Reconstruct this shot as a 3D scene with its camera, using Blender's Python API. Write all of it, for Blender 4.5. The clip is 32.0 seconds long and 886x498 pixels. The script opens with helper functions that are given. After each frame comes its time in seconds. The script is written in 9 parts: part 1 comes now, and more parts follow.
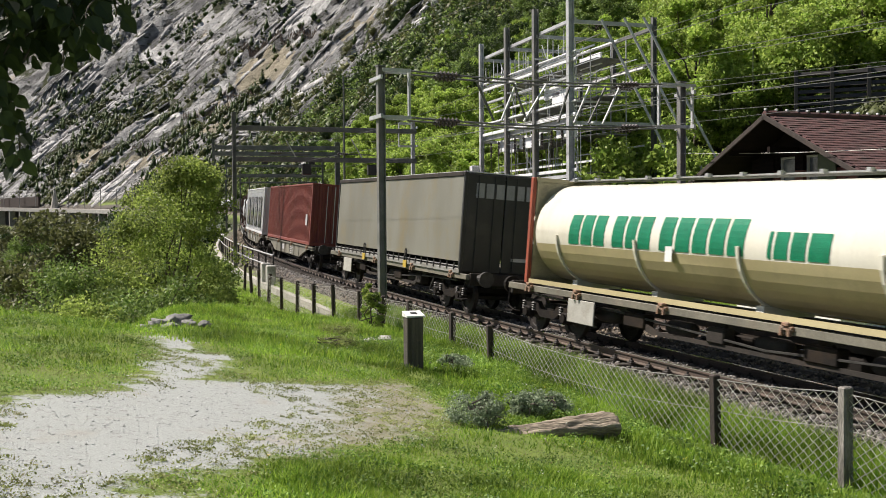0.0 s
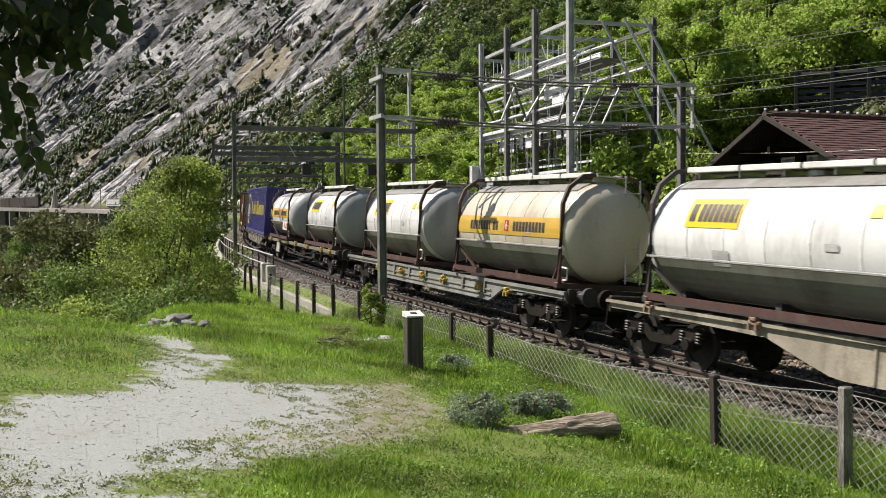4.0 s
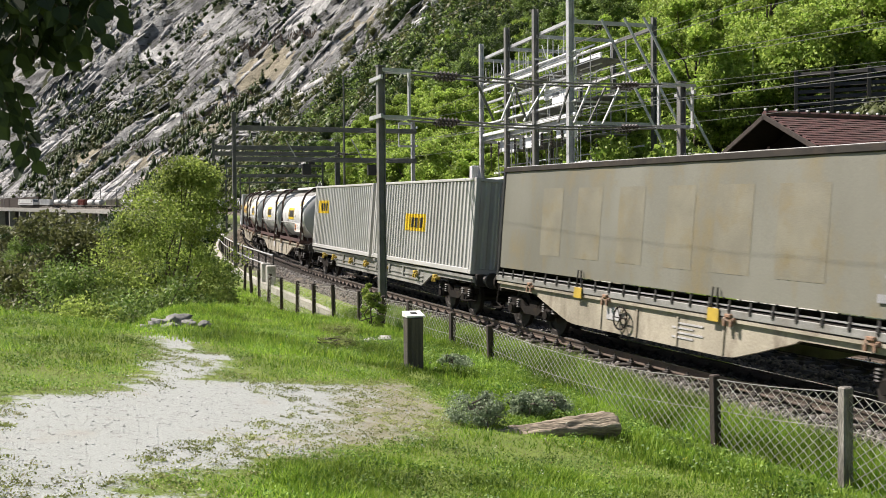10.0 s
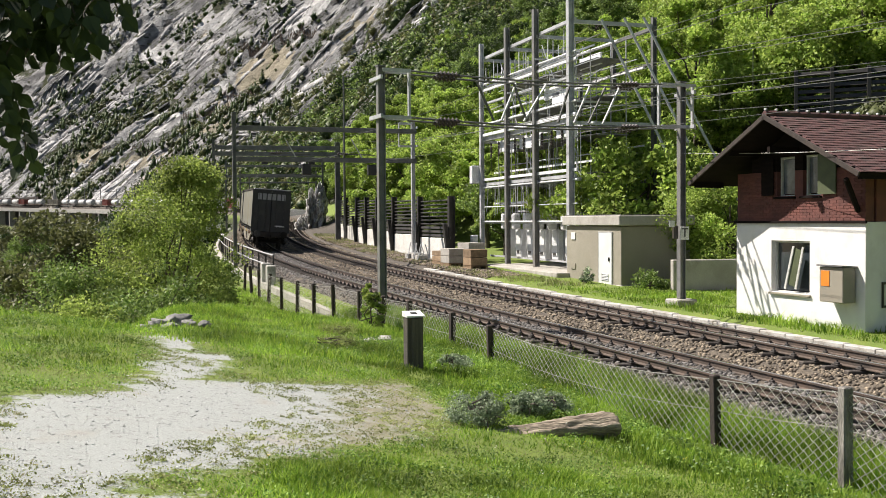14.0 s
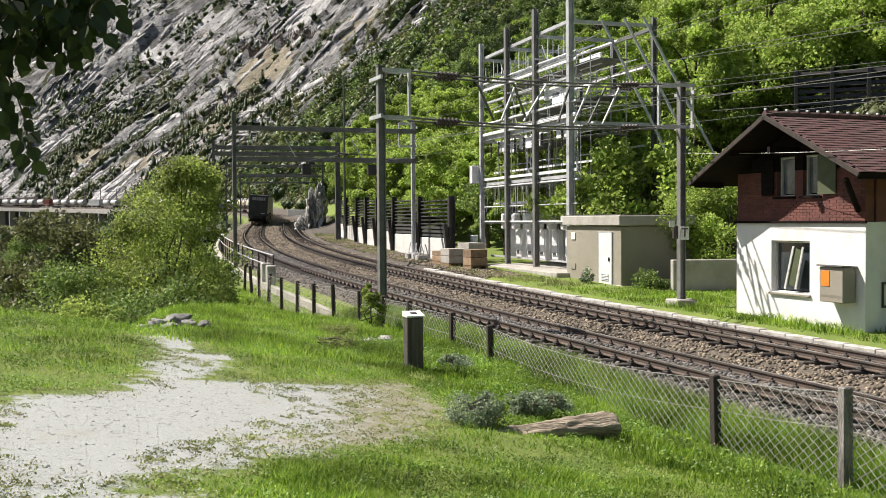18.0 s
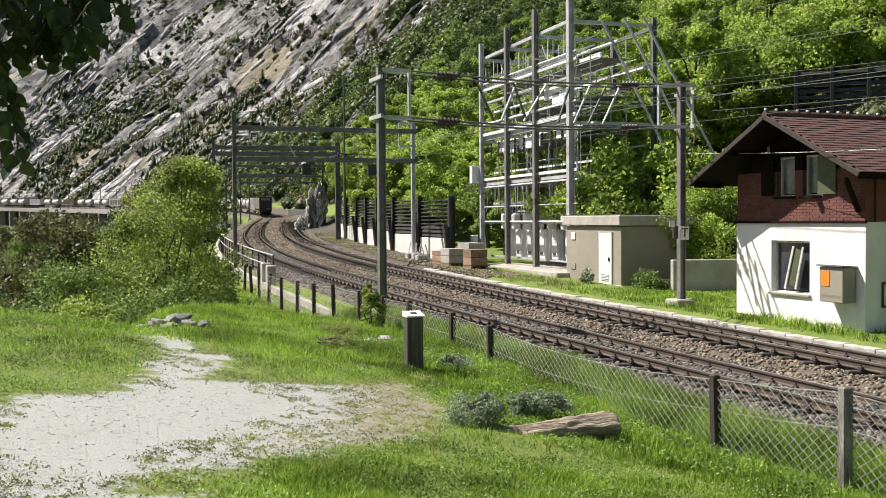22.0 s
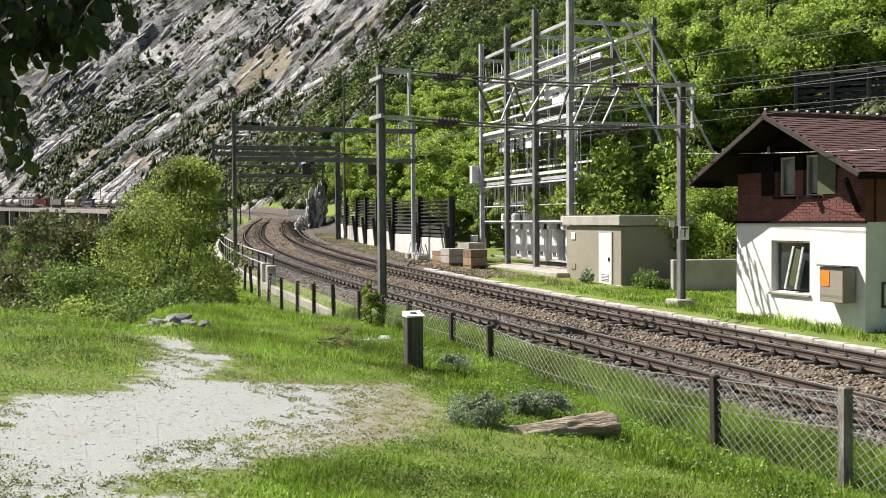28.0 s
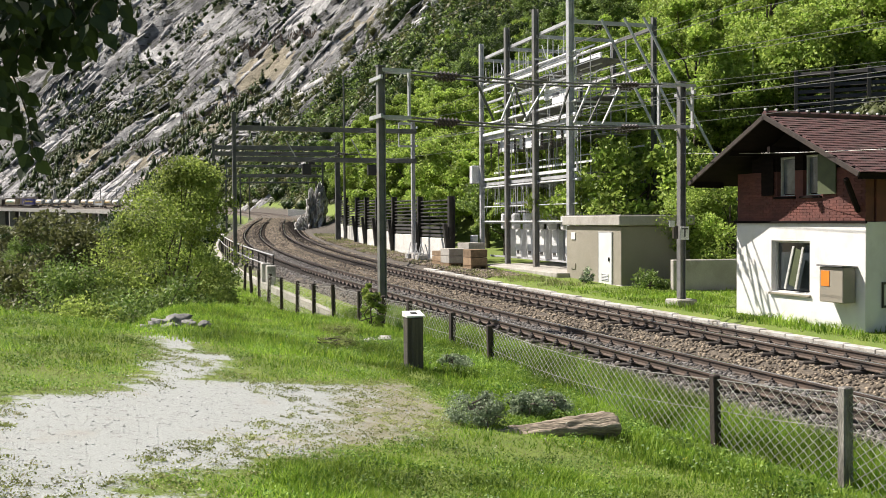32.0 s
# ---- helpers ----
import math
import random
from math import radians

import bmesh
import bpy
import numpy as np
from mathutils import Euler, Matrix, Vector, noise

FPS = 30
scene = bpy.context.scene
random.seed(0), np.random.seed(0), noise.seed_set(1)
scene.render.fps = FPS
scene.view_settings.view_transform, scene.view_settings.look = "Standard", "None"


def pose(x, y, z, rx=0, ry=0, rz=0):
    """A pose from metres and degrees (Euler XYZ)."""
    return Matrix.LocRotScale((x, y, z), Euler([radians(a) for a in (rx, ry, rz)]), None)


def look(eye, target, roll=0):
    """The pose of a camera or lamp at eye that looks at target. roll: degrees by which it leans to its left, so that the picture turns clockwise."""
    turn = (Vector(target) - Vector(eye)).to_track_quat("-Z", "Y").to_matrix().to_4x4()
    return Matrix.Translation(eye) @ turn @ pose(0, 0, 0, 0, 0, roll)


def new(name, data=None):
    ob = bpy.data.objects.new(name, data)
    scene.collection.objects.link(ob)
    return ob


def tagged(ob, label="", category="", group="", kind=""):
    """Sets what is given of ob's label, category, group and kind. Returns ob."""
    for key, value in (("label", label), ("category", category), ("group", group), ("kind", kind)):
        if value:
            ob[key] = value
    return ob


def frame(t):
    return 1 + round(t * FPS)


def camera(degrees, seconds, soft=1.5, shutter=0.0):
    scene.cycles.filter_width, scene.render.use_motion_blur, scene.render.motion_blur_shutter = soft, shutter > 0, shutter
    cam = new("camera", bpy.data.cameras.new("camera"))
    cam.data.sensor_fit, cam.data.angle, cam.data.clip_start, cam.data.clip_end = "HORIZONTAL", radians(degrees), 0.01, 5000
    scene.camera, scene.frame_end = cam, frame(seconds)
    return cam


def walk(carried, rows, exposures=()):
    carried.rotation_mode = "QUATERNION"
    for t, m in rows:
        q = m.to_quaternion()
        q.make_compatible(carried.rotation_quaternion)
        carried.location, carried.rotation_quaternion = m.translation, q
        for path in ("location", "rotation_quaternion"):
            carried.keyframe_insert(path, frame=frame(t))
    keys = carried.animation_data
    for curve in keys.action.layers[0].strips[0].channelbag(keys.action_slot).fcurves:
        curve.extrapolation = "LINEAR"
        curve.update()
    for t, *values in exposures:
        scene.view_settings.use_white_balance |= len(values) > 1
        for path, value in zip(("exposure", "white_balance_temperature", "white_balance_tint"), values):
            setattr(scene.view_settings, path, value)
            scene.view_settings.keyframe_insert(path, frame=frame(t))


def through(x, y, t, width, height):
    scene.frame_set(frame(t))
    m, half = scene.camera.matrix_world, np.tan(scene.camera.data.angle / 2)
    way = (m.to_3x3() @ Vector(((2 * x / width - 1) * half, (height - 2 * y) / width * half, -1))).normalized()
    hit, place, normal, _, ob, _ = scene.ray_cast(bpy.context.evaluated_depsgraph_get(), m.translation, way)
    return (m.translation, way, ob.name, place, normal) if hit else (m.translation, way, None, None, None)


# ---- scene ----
# ---------------------------------------------------------------- camera
cam = camera(47.54, 32.0, soft=0.9, shutter=0.1)
EYE = (0.0, 0.0, 3.04)
VIEW = look(EYE, (0.0, 10.0, 3.04 - 10 * math.tan(0.02864)), roll=-0.39)
walk(cam, [(0.0, VIEW), (32.0, VIEW)], exposures=[(t_, e_, 6850.0, 13.0) for t_, e_ in ((0.0, 0.62), (1.0, 0.48), (2.0, 0.58), (3.0, 0.6), (6.0, 0.34), (7.0, 0.45), (8.0, 0.3), (9.0, 0.32), (10.0, 0.8), (11.0, 0.8), (12.0, 0.83), (32.0, 0.83))])

# ---------------------------------------------------------------- world and sun
SUN_TO = Vector((-1.0, 0.42, 1.3)).normalized()
world = bpy.data.worlds.new("sky")
scene.world = world
world.use_nodes = True
wn = world.node_tree
sky = wn.nodes.new("ShaderNodeTexSky")
sky.sky_type = "NISHITA"
sky.sun_disc = False
sky.sun_elevation = math.asin(SUN_TO.z)
sky.sun_rotation = math.atan2(SUN_TO.x, SUN_TO.y)
wn.nodes["Background"].inputs[1].default_value = 0.05
wn.links.new(sky.outputs[0], wn.nodes["Background"].inputs[0])
sun = new("sun", bpy.data.lights.new("sun", "SUN"))
sun.data.energy = 5.0
sun.data.angle = radians(0.53)
sun.data.color = (1.0, 0.965, 0.915)
sun.matrix_world = look((0, 0, 60), Vector((0, 0, 60)) - SUN_TO)


# ---------------------------------------------------------------- materials
def mat(name, c1, c2=None, scale=4.0, rough=0.7, metal=0.0, bump=0.15, fine=60.0, space="Object",
        stretch=(1, 1, 1), dirt=None, dirt_amount=0.5, dirt_scale=1.5, spec=0.5, per_object=0.0, per_island=0.0, vary=0.25):
    """Two-scale noise paint: colour c1 to c2 at 1/scale metres, fine grain with relief, optional dirt patches."""
    m = bpy.data.materials.new(name)
    m.use_nodes = True
    nt = m.node_tree
    n, l = nt.nodes, nt.links
    b = n["Principled BSDF"]
    tc = n.new("ShaderNodeTexCoord")
    mp = n.new("ShaderNodeMapping")
    mp.inputs["Scale"].default_value = stretch
    if space == "World":
        ge = n.new("ShaderNodeNewGeometry")
        l.new(ge.outputs["Position"], mp.inputs[0])
    else:
        l.new(tc.outputs["Object"], mp.inputs[0])
    big = n.new("ShaderNodeTexNoise")
    big.inputs["Scale"].default_value = scale
    big.inputs["Detail"].default_value = 5
    l.new(mp.outputs[0], big.inputs["Vector"])
    small = n.new("ShaderNodeTexNoise")
    small.inputs["Scale"].default_value = fine
    small.inputs["Detail"].default_value = 3
    l.new(mp.outputs[0], small.inputs["Vector"])
    ramp = n.new("ShaderNodeMapRange")
    ramp.inputs[1].default_value, ramp.inputs[2].default_value = 0.35, 0.65
    l.new(big.outputs[0], ramp.inputs[0])
    mix = n.new("ShaderNodeMix")
    mix.data_type = "RGBA"
    mix.inputs[6].default_value = (*c1, 1)
    mix.inputs[7].default_value = (*(c2 or [x * 0.8 for x in c1]), 1)
    l.new(ramp.outputs[0], mix.inputs[0])
    out = mix.outputs[2]
    if dirt:
        dn = n.new("ShaderNodeTexNoise")
        dn.inputs["Scale"].default_value = dirt_scale
        dn.inputs["Detail"].default_value = 8
        dn.inputs["Roughness"].default_value = 0.7
        l.new(mp.outputs[0], dn.inputs["Vector"])
        dr = n.new("ShaderNodeMapRange")
        dr.inputs[1].default_value, dr.inputs[2].default_value, dr.inputs[4].default_value = 0.5, 0.72, dirt_amount
        l.new(dn.outputs[0], dr.inputs[0])
        dm = n.new("ShaderNodeMix")
        dm.data_type = "RGBA"
        dm.inputs[7].default_value = (*dirt, 1)
        l.new(dr.outputs[0], dm.inputs[0])
        l.new(out, dm.inputs[6])
        out = dm.outputs[2]
    vr = n.new("ShaderNodeMapRange")
    vr.inputs[1].default_value, vr.inputs[2].default_value = 0.3, 0.7
    vr.inputs[3].default_value, vr.inputs[4].default_value = 1 - vary, 1 + vary
    l.new(small.outputs[0], vr.inputs[0])
    val = vr.outputs[0]
    for amount, src in ((per_object, "o"), (per_island, "i")):
        if amount:
            if src == "o":
                oi = n.new("ShaderNodeObjectInfo")
                rnd = oi.outputs["Random"]
            else:
                oi = n.new("ShaderNodeNewGeometry")
                rnd = oi.outputs["Random Per Island"]
            rr = n.new("ShaderNodeMapRange")
            rr.inputs[3].default_value, rr.inputs[4].default_value = 1 - amount, 1 + amount
            l.new(rnd, rr.inputs[0])
            mu = n.new("ShaderNodeMath")
            mu.operation = "MULTIPLY"
            l.new(val, mu.inputs[0])
            l.new(rr.outputs[0], mu.inputs[1])
            val = mu.outputs[0]
    hs = n.new("ShaderNodeHueSaturation")
    l.new(val, hs.inputs["Value"])
    l.new(out, hs.inputs["Color"])
    l.new(hs.outputs[0], b.inputs["Base Color"])
    b.inputs["Roughness"].default_value = rough
    b.inputs["Metallic"].default_value = metal
    b.inputs["Specular IOR Level"].default_value = spec
    if bump:
        bp = n.new("ShaderNodeBump")
        bp.inputs["Strength"].default_value = bump
        bp.inputs["Distance"].default_value = 0.02
        l.new(small.outputs[0], bp.inputs["Height"])
        l.new(bp.outputs[0], b.inputs["Normal"])
    return m


def leaf_mat(name, c1, c2, through=0.35, vary=0.35, rough=0.55):
    """Leaf: a diffuse sheet that lets some light through, each leaf a little different."""
    m = bpy.data.materials.new(name)
    m.use_nodes = True
    n, l = m.node_tree.nodes, m.node_tree.links
    b = n["Principled BSDF"]
    b.inputs["Roughness"].default_value = rough
    b.inputs["Specular IOR Level"].default_value = 0.3
    g = n.new("ShaderNodeNewGeometry")
    mix = n.new("ShaderNodeMix")
    mix.data_type = "RGBA"
    mix.inputs[6].default_value, mix.inputs[7].default_value = (*c1, 1), (*c2, 1)
    l.new(g.outputs["Random Per Island"], mix.inputs[0])
    no = n.new("ShaderNodeTexNoise")
    no.inputs["Scale"].default_value = 0.9
    l.new(g.outputs["Position"], no.inputs["Vector"])
    mr = n.new("ShaderNodeMapRange")
    mr.inputs[1].default_value, mr.inputs[2].default_value = 0.3, 0.7
    mr.inputs[3].default_value, mr.inputs[4].default_value = 1 - vary, 1 + vary
    l.new(no.outputs[0], mr.inputs[0])
    hs = n.new("ShaderNodeHueSaturation")
    l.new(mr.outputs[0], hs.inputs["Value"])
    l.new(mix.outputs[2], hs.inputs["Color"])
    l.new(hs.outputs[0], b.inputs["Base Color"])
    t = n.new("ShaderNodeBsdfTranslucent")
    l.new(hs.outputs[0], t.inputs[0])
    ms = n.new("ShaderNodeMixShader")
    ms.inputs[0].default_value = through
    l.new(b.outputs[0], ms.inputs[1])
    l.new(t.outputs[0], ms.inputs[2])
    l.new(ms.outputs[0], n["Material Output"].inputs[0])
    return m


# ---------------------------------------------------------------- mesh building
class Mesh:
    """Gathers vertices and faces of one part."""

    def __init__(self):
        self.v, self.f = [], []

    def add(self, verts, faces, m=None):
        k = len(self.v)
        self.v += [tuple(m @ Vector(p)) if m else tuple(p) for p in verts]
        self.f += [tuple(i + k for i in q) for q in faces]
        return self

    def box(self, c, size, rot=(0, 0, 0), bevel=0.0, m=None):
        """A box about c; bevel cuts its edges."""
        hx, hy, hz = (s / 2 for s in size)
        b = min(bevel, hx * 0.9, hy * 0.9, hz * 0.9)
        mm = (m or Matrix()) @ pose(*c, *rot)
        if b <= 0:
            vs = [(x, y, z) for x in (-hx, hx) for y in (-hy, hy) for z in (-hz, hz)]
            fs = [(0, 1, 3, 2), (4, 6, 7, 5), (0, 4, 5, 1), (2, 3, 7, 6), (0, 2, 6, 4), (1, 5, 7, 3)]
            return self.add(vs, fs, mm)
        vs, idx = [], {}
        for sx in (-1, 1):
            for sy in (-1, 1):
                for sz in (-1, 1):
                    for a in range(3):
                        p = [sx * (hx - b), sy * (hy - b), sz * (hz - b)]
                        p[a] = (sx * hx, sy * hy, sz * hz)[a]
                        idx[(sx, sy, sz, a)] = len(vs)
                        vs.append(p)
        fs = []
        for a in range(3):
            o1, o2 = (a + 1) % 3, (a + 2) % 3
            for s in (-1, 1):
                q = []
                for u, w in ((-1, -1), (1, -1), (1, 1), (-1, 1)):
                    k = [0, 0, 0]
                    k[a], k[o1], k[o2] = s, u, w
                    q.append(idx[(*k, a)])
                fs.append(tuple(q if s > 0 else q[::-1]))
        for a in range(3):
            o1, o2 = (a + 1) % 3, (a + 2) % 3
            for u in (-1, 1):
                for w in (-1, 1):
                    k0, k1 = [0, 0, 0], [0, 0, 0]
                    k0[a], k1[a] = -1, 1
                    k0[o1] = k1[o1] = u
                    k0[o2] = k1[o2] = w
                    q = [idx[(*k0, o1)], idx[(*k1, o1)], idx[(*k1, o2)], idx[(*k0, o2)]]
                    fs.append(tuple(q if u * w > 0 else q[::-1]))
        for sx in (-1, 1):
            for sy in (-1, 1):
                for sz in (-1, 1):
                    q = [idx[(sx, sy, sz, a)] for a in range(3)]
                    fs.append(tuple(q if sx * sy * sz > 0 else q[::-1]))
        return self.add(vs, fs, mm)

    def rod(self, a, b, r, n=6, r2=None):
        """A round bar from a to b."""
        a, b = Vector(a), Vector(b)
        d = b - a
        q = d.to_track_quat("Z", "Y").to_matrix()
        vs = []
        for k, (p, rr) in enumerate(((a, r), (b, r if r2 is None else r2))):
            for i in range(n):
                w = 2 * math.pi * (i + 0.5) / n
                vs.append(p + q @ Vector((rr * math.cos(w), rr * math.sin(w), 0)))
        fs = [(i, (i + 1) % n, n + (i + 1) % n, n + i) for i in range(n)]
        fs += [tuple(range(n))[::-1], tuple(range(n, 2 * n))]
        return self.add(vs, fs)

    def line(self, pts, r, n=5):
        """A bent bar or wire along pts."""
        pts = [Vector(p) for p in pts]
        vs, fs = [], []
        for k, p in enumerate(pts):
            d = pts[min(k + 1, len(pts) - 1)] - pts[max(k - 1, 0)]
            q = d.to_track_quat("Z", "Y").to_matrix()
            for i in range(n):
                w = 2 * math.pi * (i + 0.5) / n
                vs.append(p + q @ Vector((r * math.cos(w), r * math.sin(w), 0)))
        for k in range(len(pts) - 1):
            for i in range(n):
                a, b = k * n + i, k * n + (i + 1) % n
                fs.append((a, b, b + n, a + n))
        fs += [tuple(range(n))[::-1], tuple(range((len(pts) - 1) * n, len(pts) * n))]
        return self.add(vs, fs)

    def lathe(self, prof, n=24, m=None, cap=True):
        """Turns (radius, y) pairs about the y axis."""
        vs, fs = [], []
        for r, y in prof:
            for i in range(n):
                w = 2 * math.pi * i / n
                vs.append((r * math.cos(w), y, r * math.sin(w)))
        for k in range(len(prof) - 1):
            for i in range(n):
                a, b = k * n + i, k * n + (i + 1) % n
                fs.append((a, a + n, b + n, b))
        if cap:
            fs += [tuple(range(n)), tuple(range((len(prof) - 1) * n, len(prof) * n))[::-1]]
        return self.add(vs, fs, m)

    def prism(self, poly, x0, x1, m=None):
        """Extrudes a (y, z) outline from x0 to x1."""
        n = len(poly)
        vs = [(x0, y, z) for y, z in poly] + [(x1, y, z) for y, z in poly]
        fs = [(i, (i + 1) % n, n + (i + 1) % n, n + i) for i in range(n)]
        fs += [tuple(range(n))[::-1], tuple(range(n, 2 * n))]
        return self.add(vs, fs, m)

    def data(self, name, material, smooth=False):
        me = bpy.data.meshes.new(name)
        me.from_pydata(self.v, [], self.f)
        me.materials.append(material)
        if smooth:
            me.polygons.foreach_set("use_smooth", [True] * len(me.polygons))
        me.update()
        return me


def part(name, mesh, material, parent=None, label="", at=None, smooth=False):
    """Links a Mesh (or ready mesh data) as one object under parent."""
    me = mesh.data(name, material, smooth) if isinstance(mesh, Mesh) else mesh
    ob = new(name, me)
    if parent:
        ob.parent = parent
    if at is not None:
        ob.matrix_basis = at
    if label:
        ob["label"] = label
    return ob


def empty(name, at, label, category, group=""):
    ob = new(name)
    ob.empty_display_size = 0.2
    ob.matrix_basis = at
    return tagged(ob, label, category, group)


def smooth_angle(ob, deg=40):
    """Rounds shading over soft edges, keeps hard ones sharp."""
    me = ob.data
    bm = bmesh.new()
    bm.from_mesh(me)
    for f in bm.faces:
        f.smooth = True
    for e in bm.edges:
        if len(e.link_faces) == 2 and e.calc_face_angle(0) > radians(deg):
            e.smooth = False
    bm.to_mesh(me)
    bm.free()
    return ob


def raw_mesh(name, verts, faces, material, smooth=False):
    """A large mesh from arrays: verts (n, 3), faces (m, k)."""
    me = bpy.data.meshes.new(name)
    verts, faces = np.asarray(verts, np.float32), np.asarray(faces, np.int32)
    k = faces.shape[1]
    me.vertices.add(len(verts))
    me.vertices.foreach_set("co", verts.ravel())
    me.loops.add(faces.size)
    me.loops.foreach_set("vertex_index", faces.ravel())
    me.polygons.add(len(faces))
    me.polygons.foreach_set("loop_start", np.arange(0, faces.size, k, dtype=np.int32))
    me.polygons.foreach_set("loop_total", np.full(len(faces), k, np.int32))
    if smooth:
        me.polygons.foreach_set("use_smooth", np.ones(len(faces), bool))
    me.materials.append(material)
    me.update(calc_edges=True)
    return me


# ---------------------------------------------------------------- the line of the railway
GRADE = 0.0204
HEAD = [(-400, -0.60), (-40, -0.506), (0, -0.4124), (30, -0.3413), (60, -0.238), (90, -0.1743), (120, -0.1645), (150, -0.1379),
        (190, -0.1822), (240, -0.2768), (300, -0.4022), (360, -0.5187), (420, -0.6186), (480, -0.7046), (560, -0.8135), (1060, -0.95)]
TS = np.arange(-400, 1061, 1.0)
TH = np.interp(TS, [a for a, b in HEAD], [b for a, b in HEAD])
TX = np.concatenate([[0], np.cumsum((np.sin(TH[1:]) + np.sin(TH[:-1])) / 2)])
TY = np.concatenate([[0], np.cumsum((np.cos(TH[1:]) + np.cos(TH[:-1])) / 2)])
TX += 6.043 - TX[400]
TY += 18.228 - TY[400]


def tr(s, o=0.0, z=0.0):
    """A point s metres along the line, o metres to its right, z over rail level."""
    x, y, t = (float(np.interp(s, TS, a)) for a in (TX, TY, TH))
    return Vector((x + math.cos(t) * o, y - math.sin(t) * o, GRADE * s + z))


def heading(s):
    return float(np.interp(s, TS, TH))


def track_pose(s, o=0.0, z=0.0, turn=0.0):
    """A pose beside the line: x to the right of it, y along it, upright."""
    p = tr(s, o, z)
    return pose(p.x, p.y, p.z, 0, 0, -math.degrees(heading(s)) + turn)


def spacing(s):
    """Distance between the two tracks; they part further on."""
    return 3.77 + 0.5 * float(np.clip((s - 62) / 60, 0, 1))


def cant(s):
    return 0.075 * float(np.clip((190 - s) / 50, 0, 1))


def along(x, y):
    """Nearest s and signed offset of many points."""
    x, y = np.asarray(x, float), np.asarray(y, float)
    s, d = np.empty(x.shape), np.empty(x.shape)
    fx, fy = x.ravel(), y.ravel()
    fs, fd = np.empty(fx.size), np.empty(fx.size)
    tx, ty, th, ts = TX[::4], TY[::4], TH[::4], TS[::4]
    for k in range(0, fx.size, 20000):
        a, b = fx[k:k + 20000, None], fy[k:k + 20000, None]
        i = ((a - tx) ** 2 + (b - ty) ** 2).argmin(1)
        ex, ey = fx[k:k + 20000] - tx[i], fy[k:k + 20000] - ty[i]
        fs[k:k + 20000] = ts[i] + np.clip(ex * np.sin(th[i]) + ey * np.cos(th[i]), -3, 3)
        fd[k:k + 20000] = ex * np.cos(th[i]) - ey * np.sin(th[i])
    return fs.reshape(x.shape), fd.reshape(x.shape)


# ---------------------------------------------------------------- lie of the land
def lattice(seed, n=64):
    return np.random.RandomState(seed).rand(n, n)


LATS = [lattice(k) for k in range(6)]


def vnoise(x, y, k=0):
    """Smooth value noise in [-1, 1]."""
    t = LATS[k % 6]
    n = t.shape[0]
    xi, yi = np.floor(x).astype(int), np.floor(y).astype(int)
    u, v = x - xi, y - yi
    u, v = u * u * (3 - 2 * u), v * v * (3 - 2 * v)
    a, b, c, d = t[xi % n, yi % n], t[(xi + 1) % n, yi % n], t[xi % n, (yi + 1) % n], t[(xi + 1) % n, (yi + 1) % n]
    return 2 * ((a * (1 - u) + b * u) * (1 - v) + (c * (1 - u) + d * u) * v) - 1


def soft(x, w):
    """Zero below, x above, rounded over w."""
    return np.where(x < -w, 0, np.where(x > w, x, (x + w) ** 2 / (4 * w)))


def ease(x):
    """A smooth step from 0 to 1."""
    x = np.clip(x, 0, 1)
    return x * x * (3 - 2 * x)


def ledges(q, e, width, seed):
    """Tilted steps of rock: a short steep face, then a long slab falling back."""
    u = q / width + 1.1 * vnoise(e / (width * 4.5), q / (width * 5), seed)
    u = u - np.floor(u)
    return np.where(u < 0.2, u / 0.2, (1 - u) / 0.8)


def strata(s, d):
    """Coordinates across and along the tilted beds of rock."""
    return s * 0.86 + d * 0.51, d * 0.86 - s * 0.51


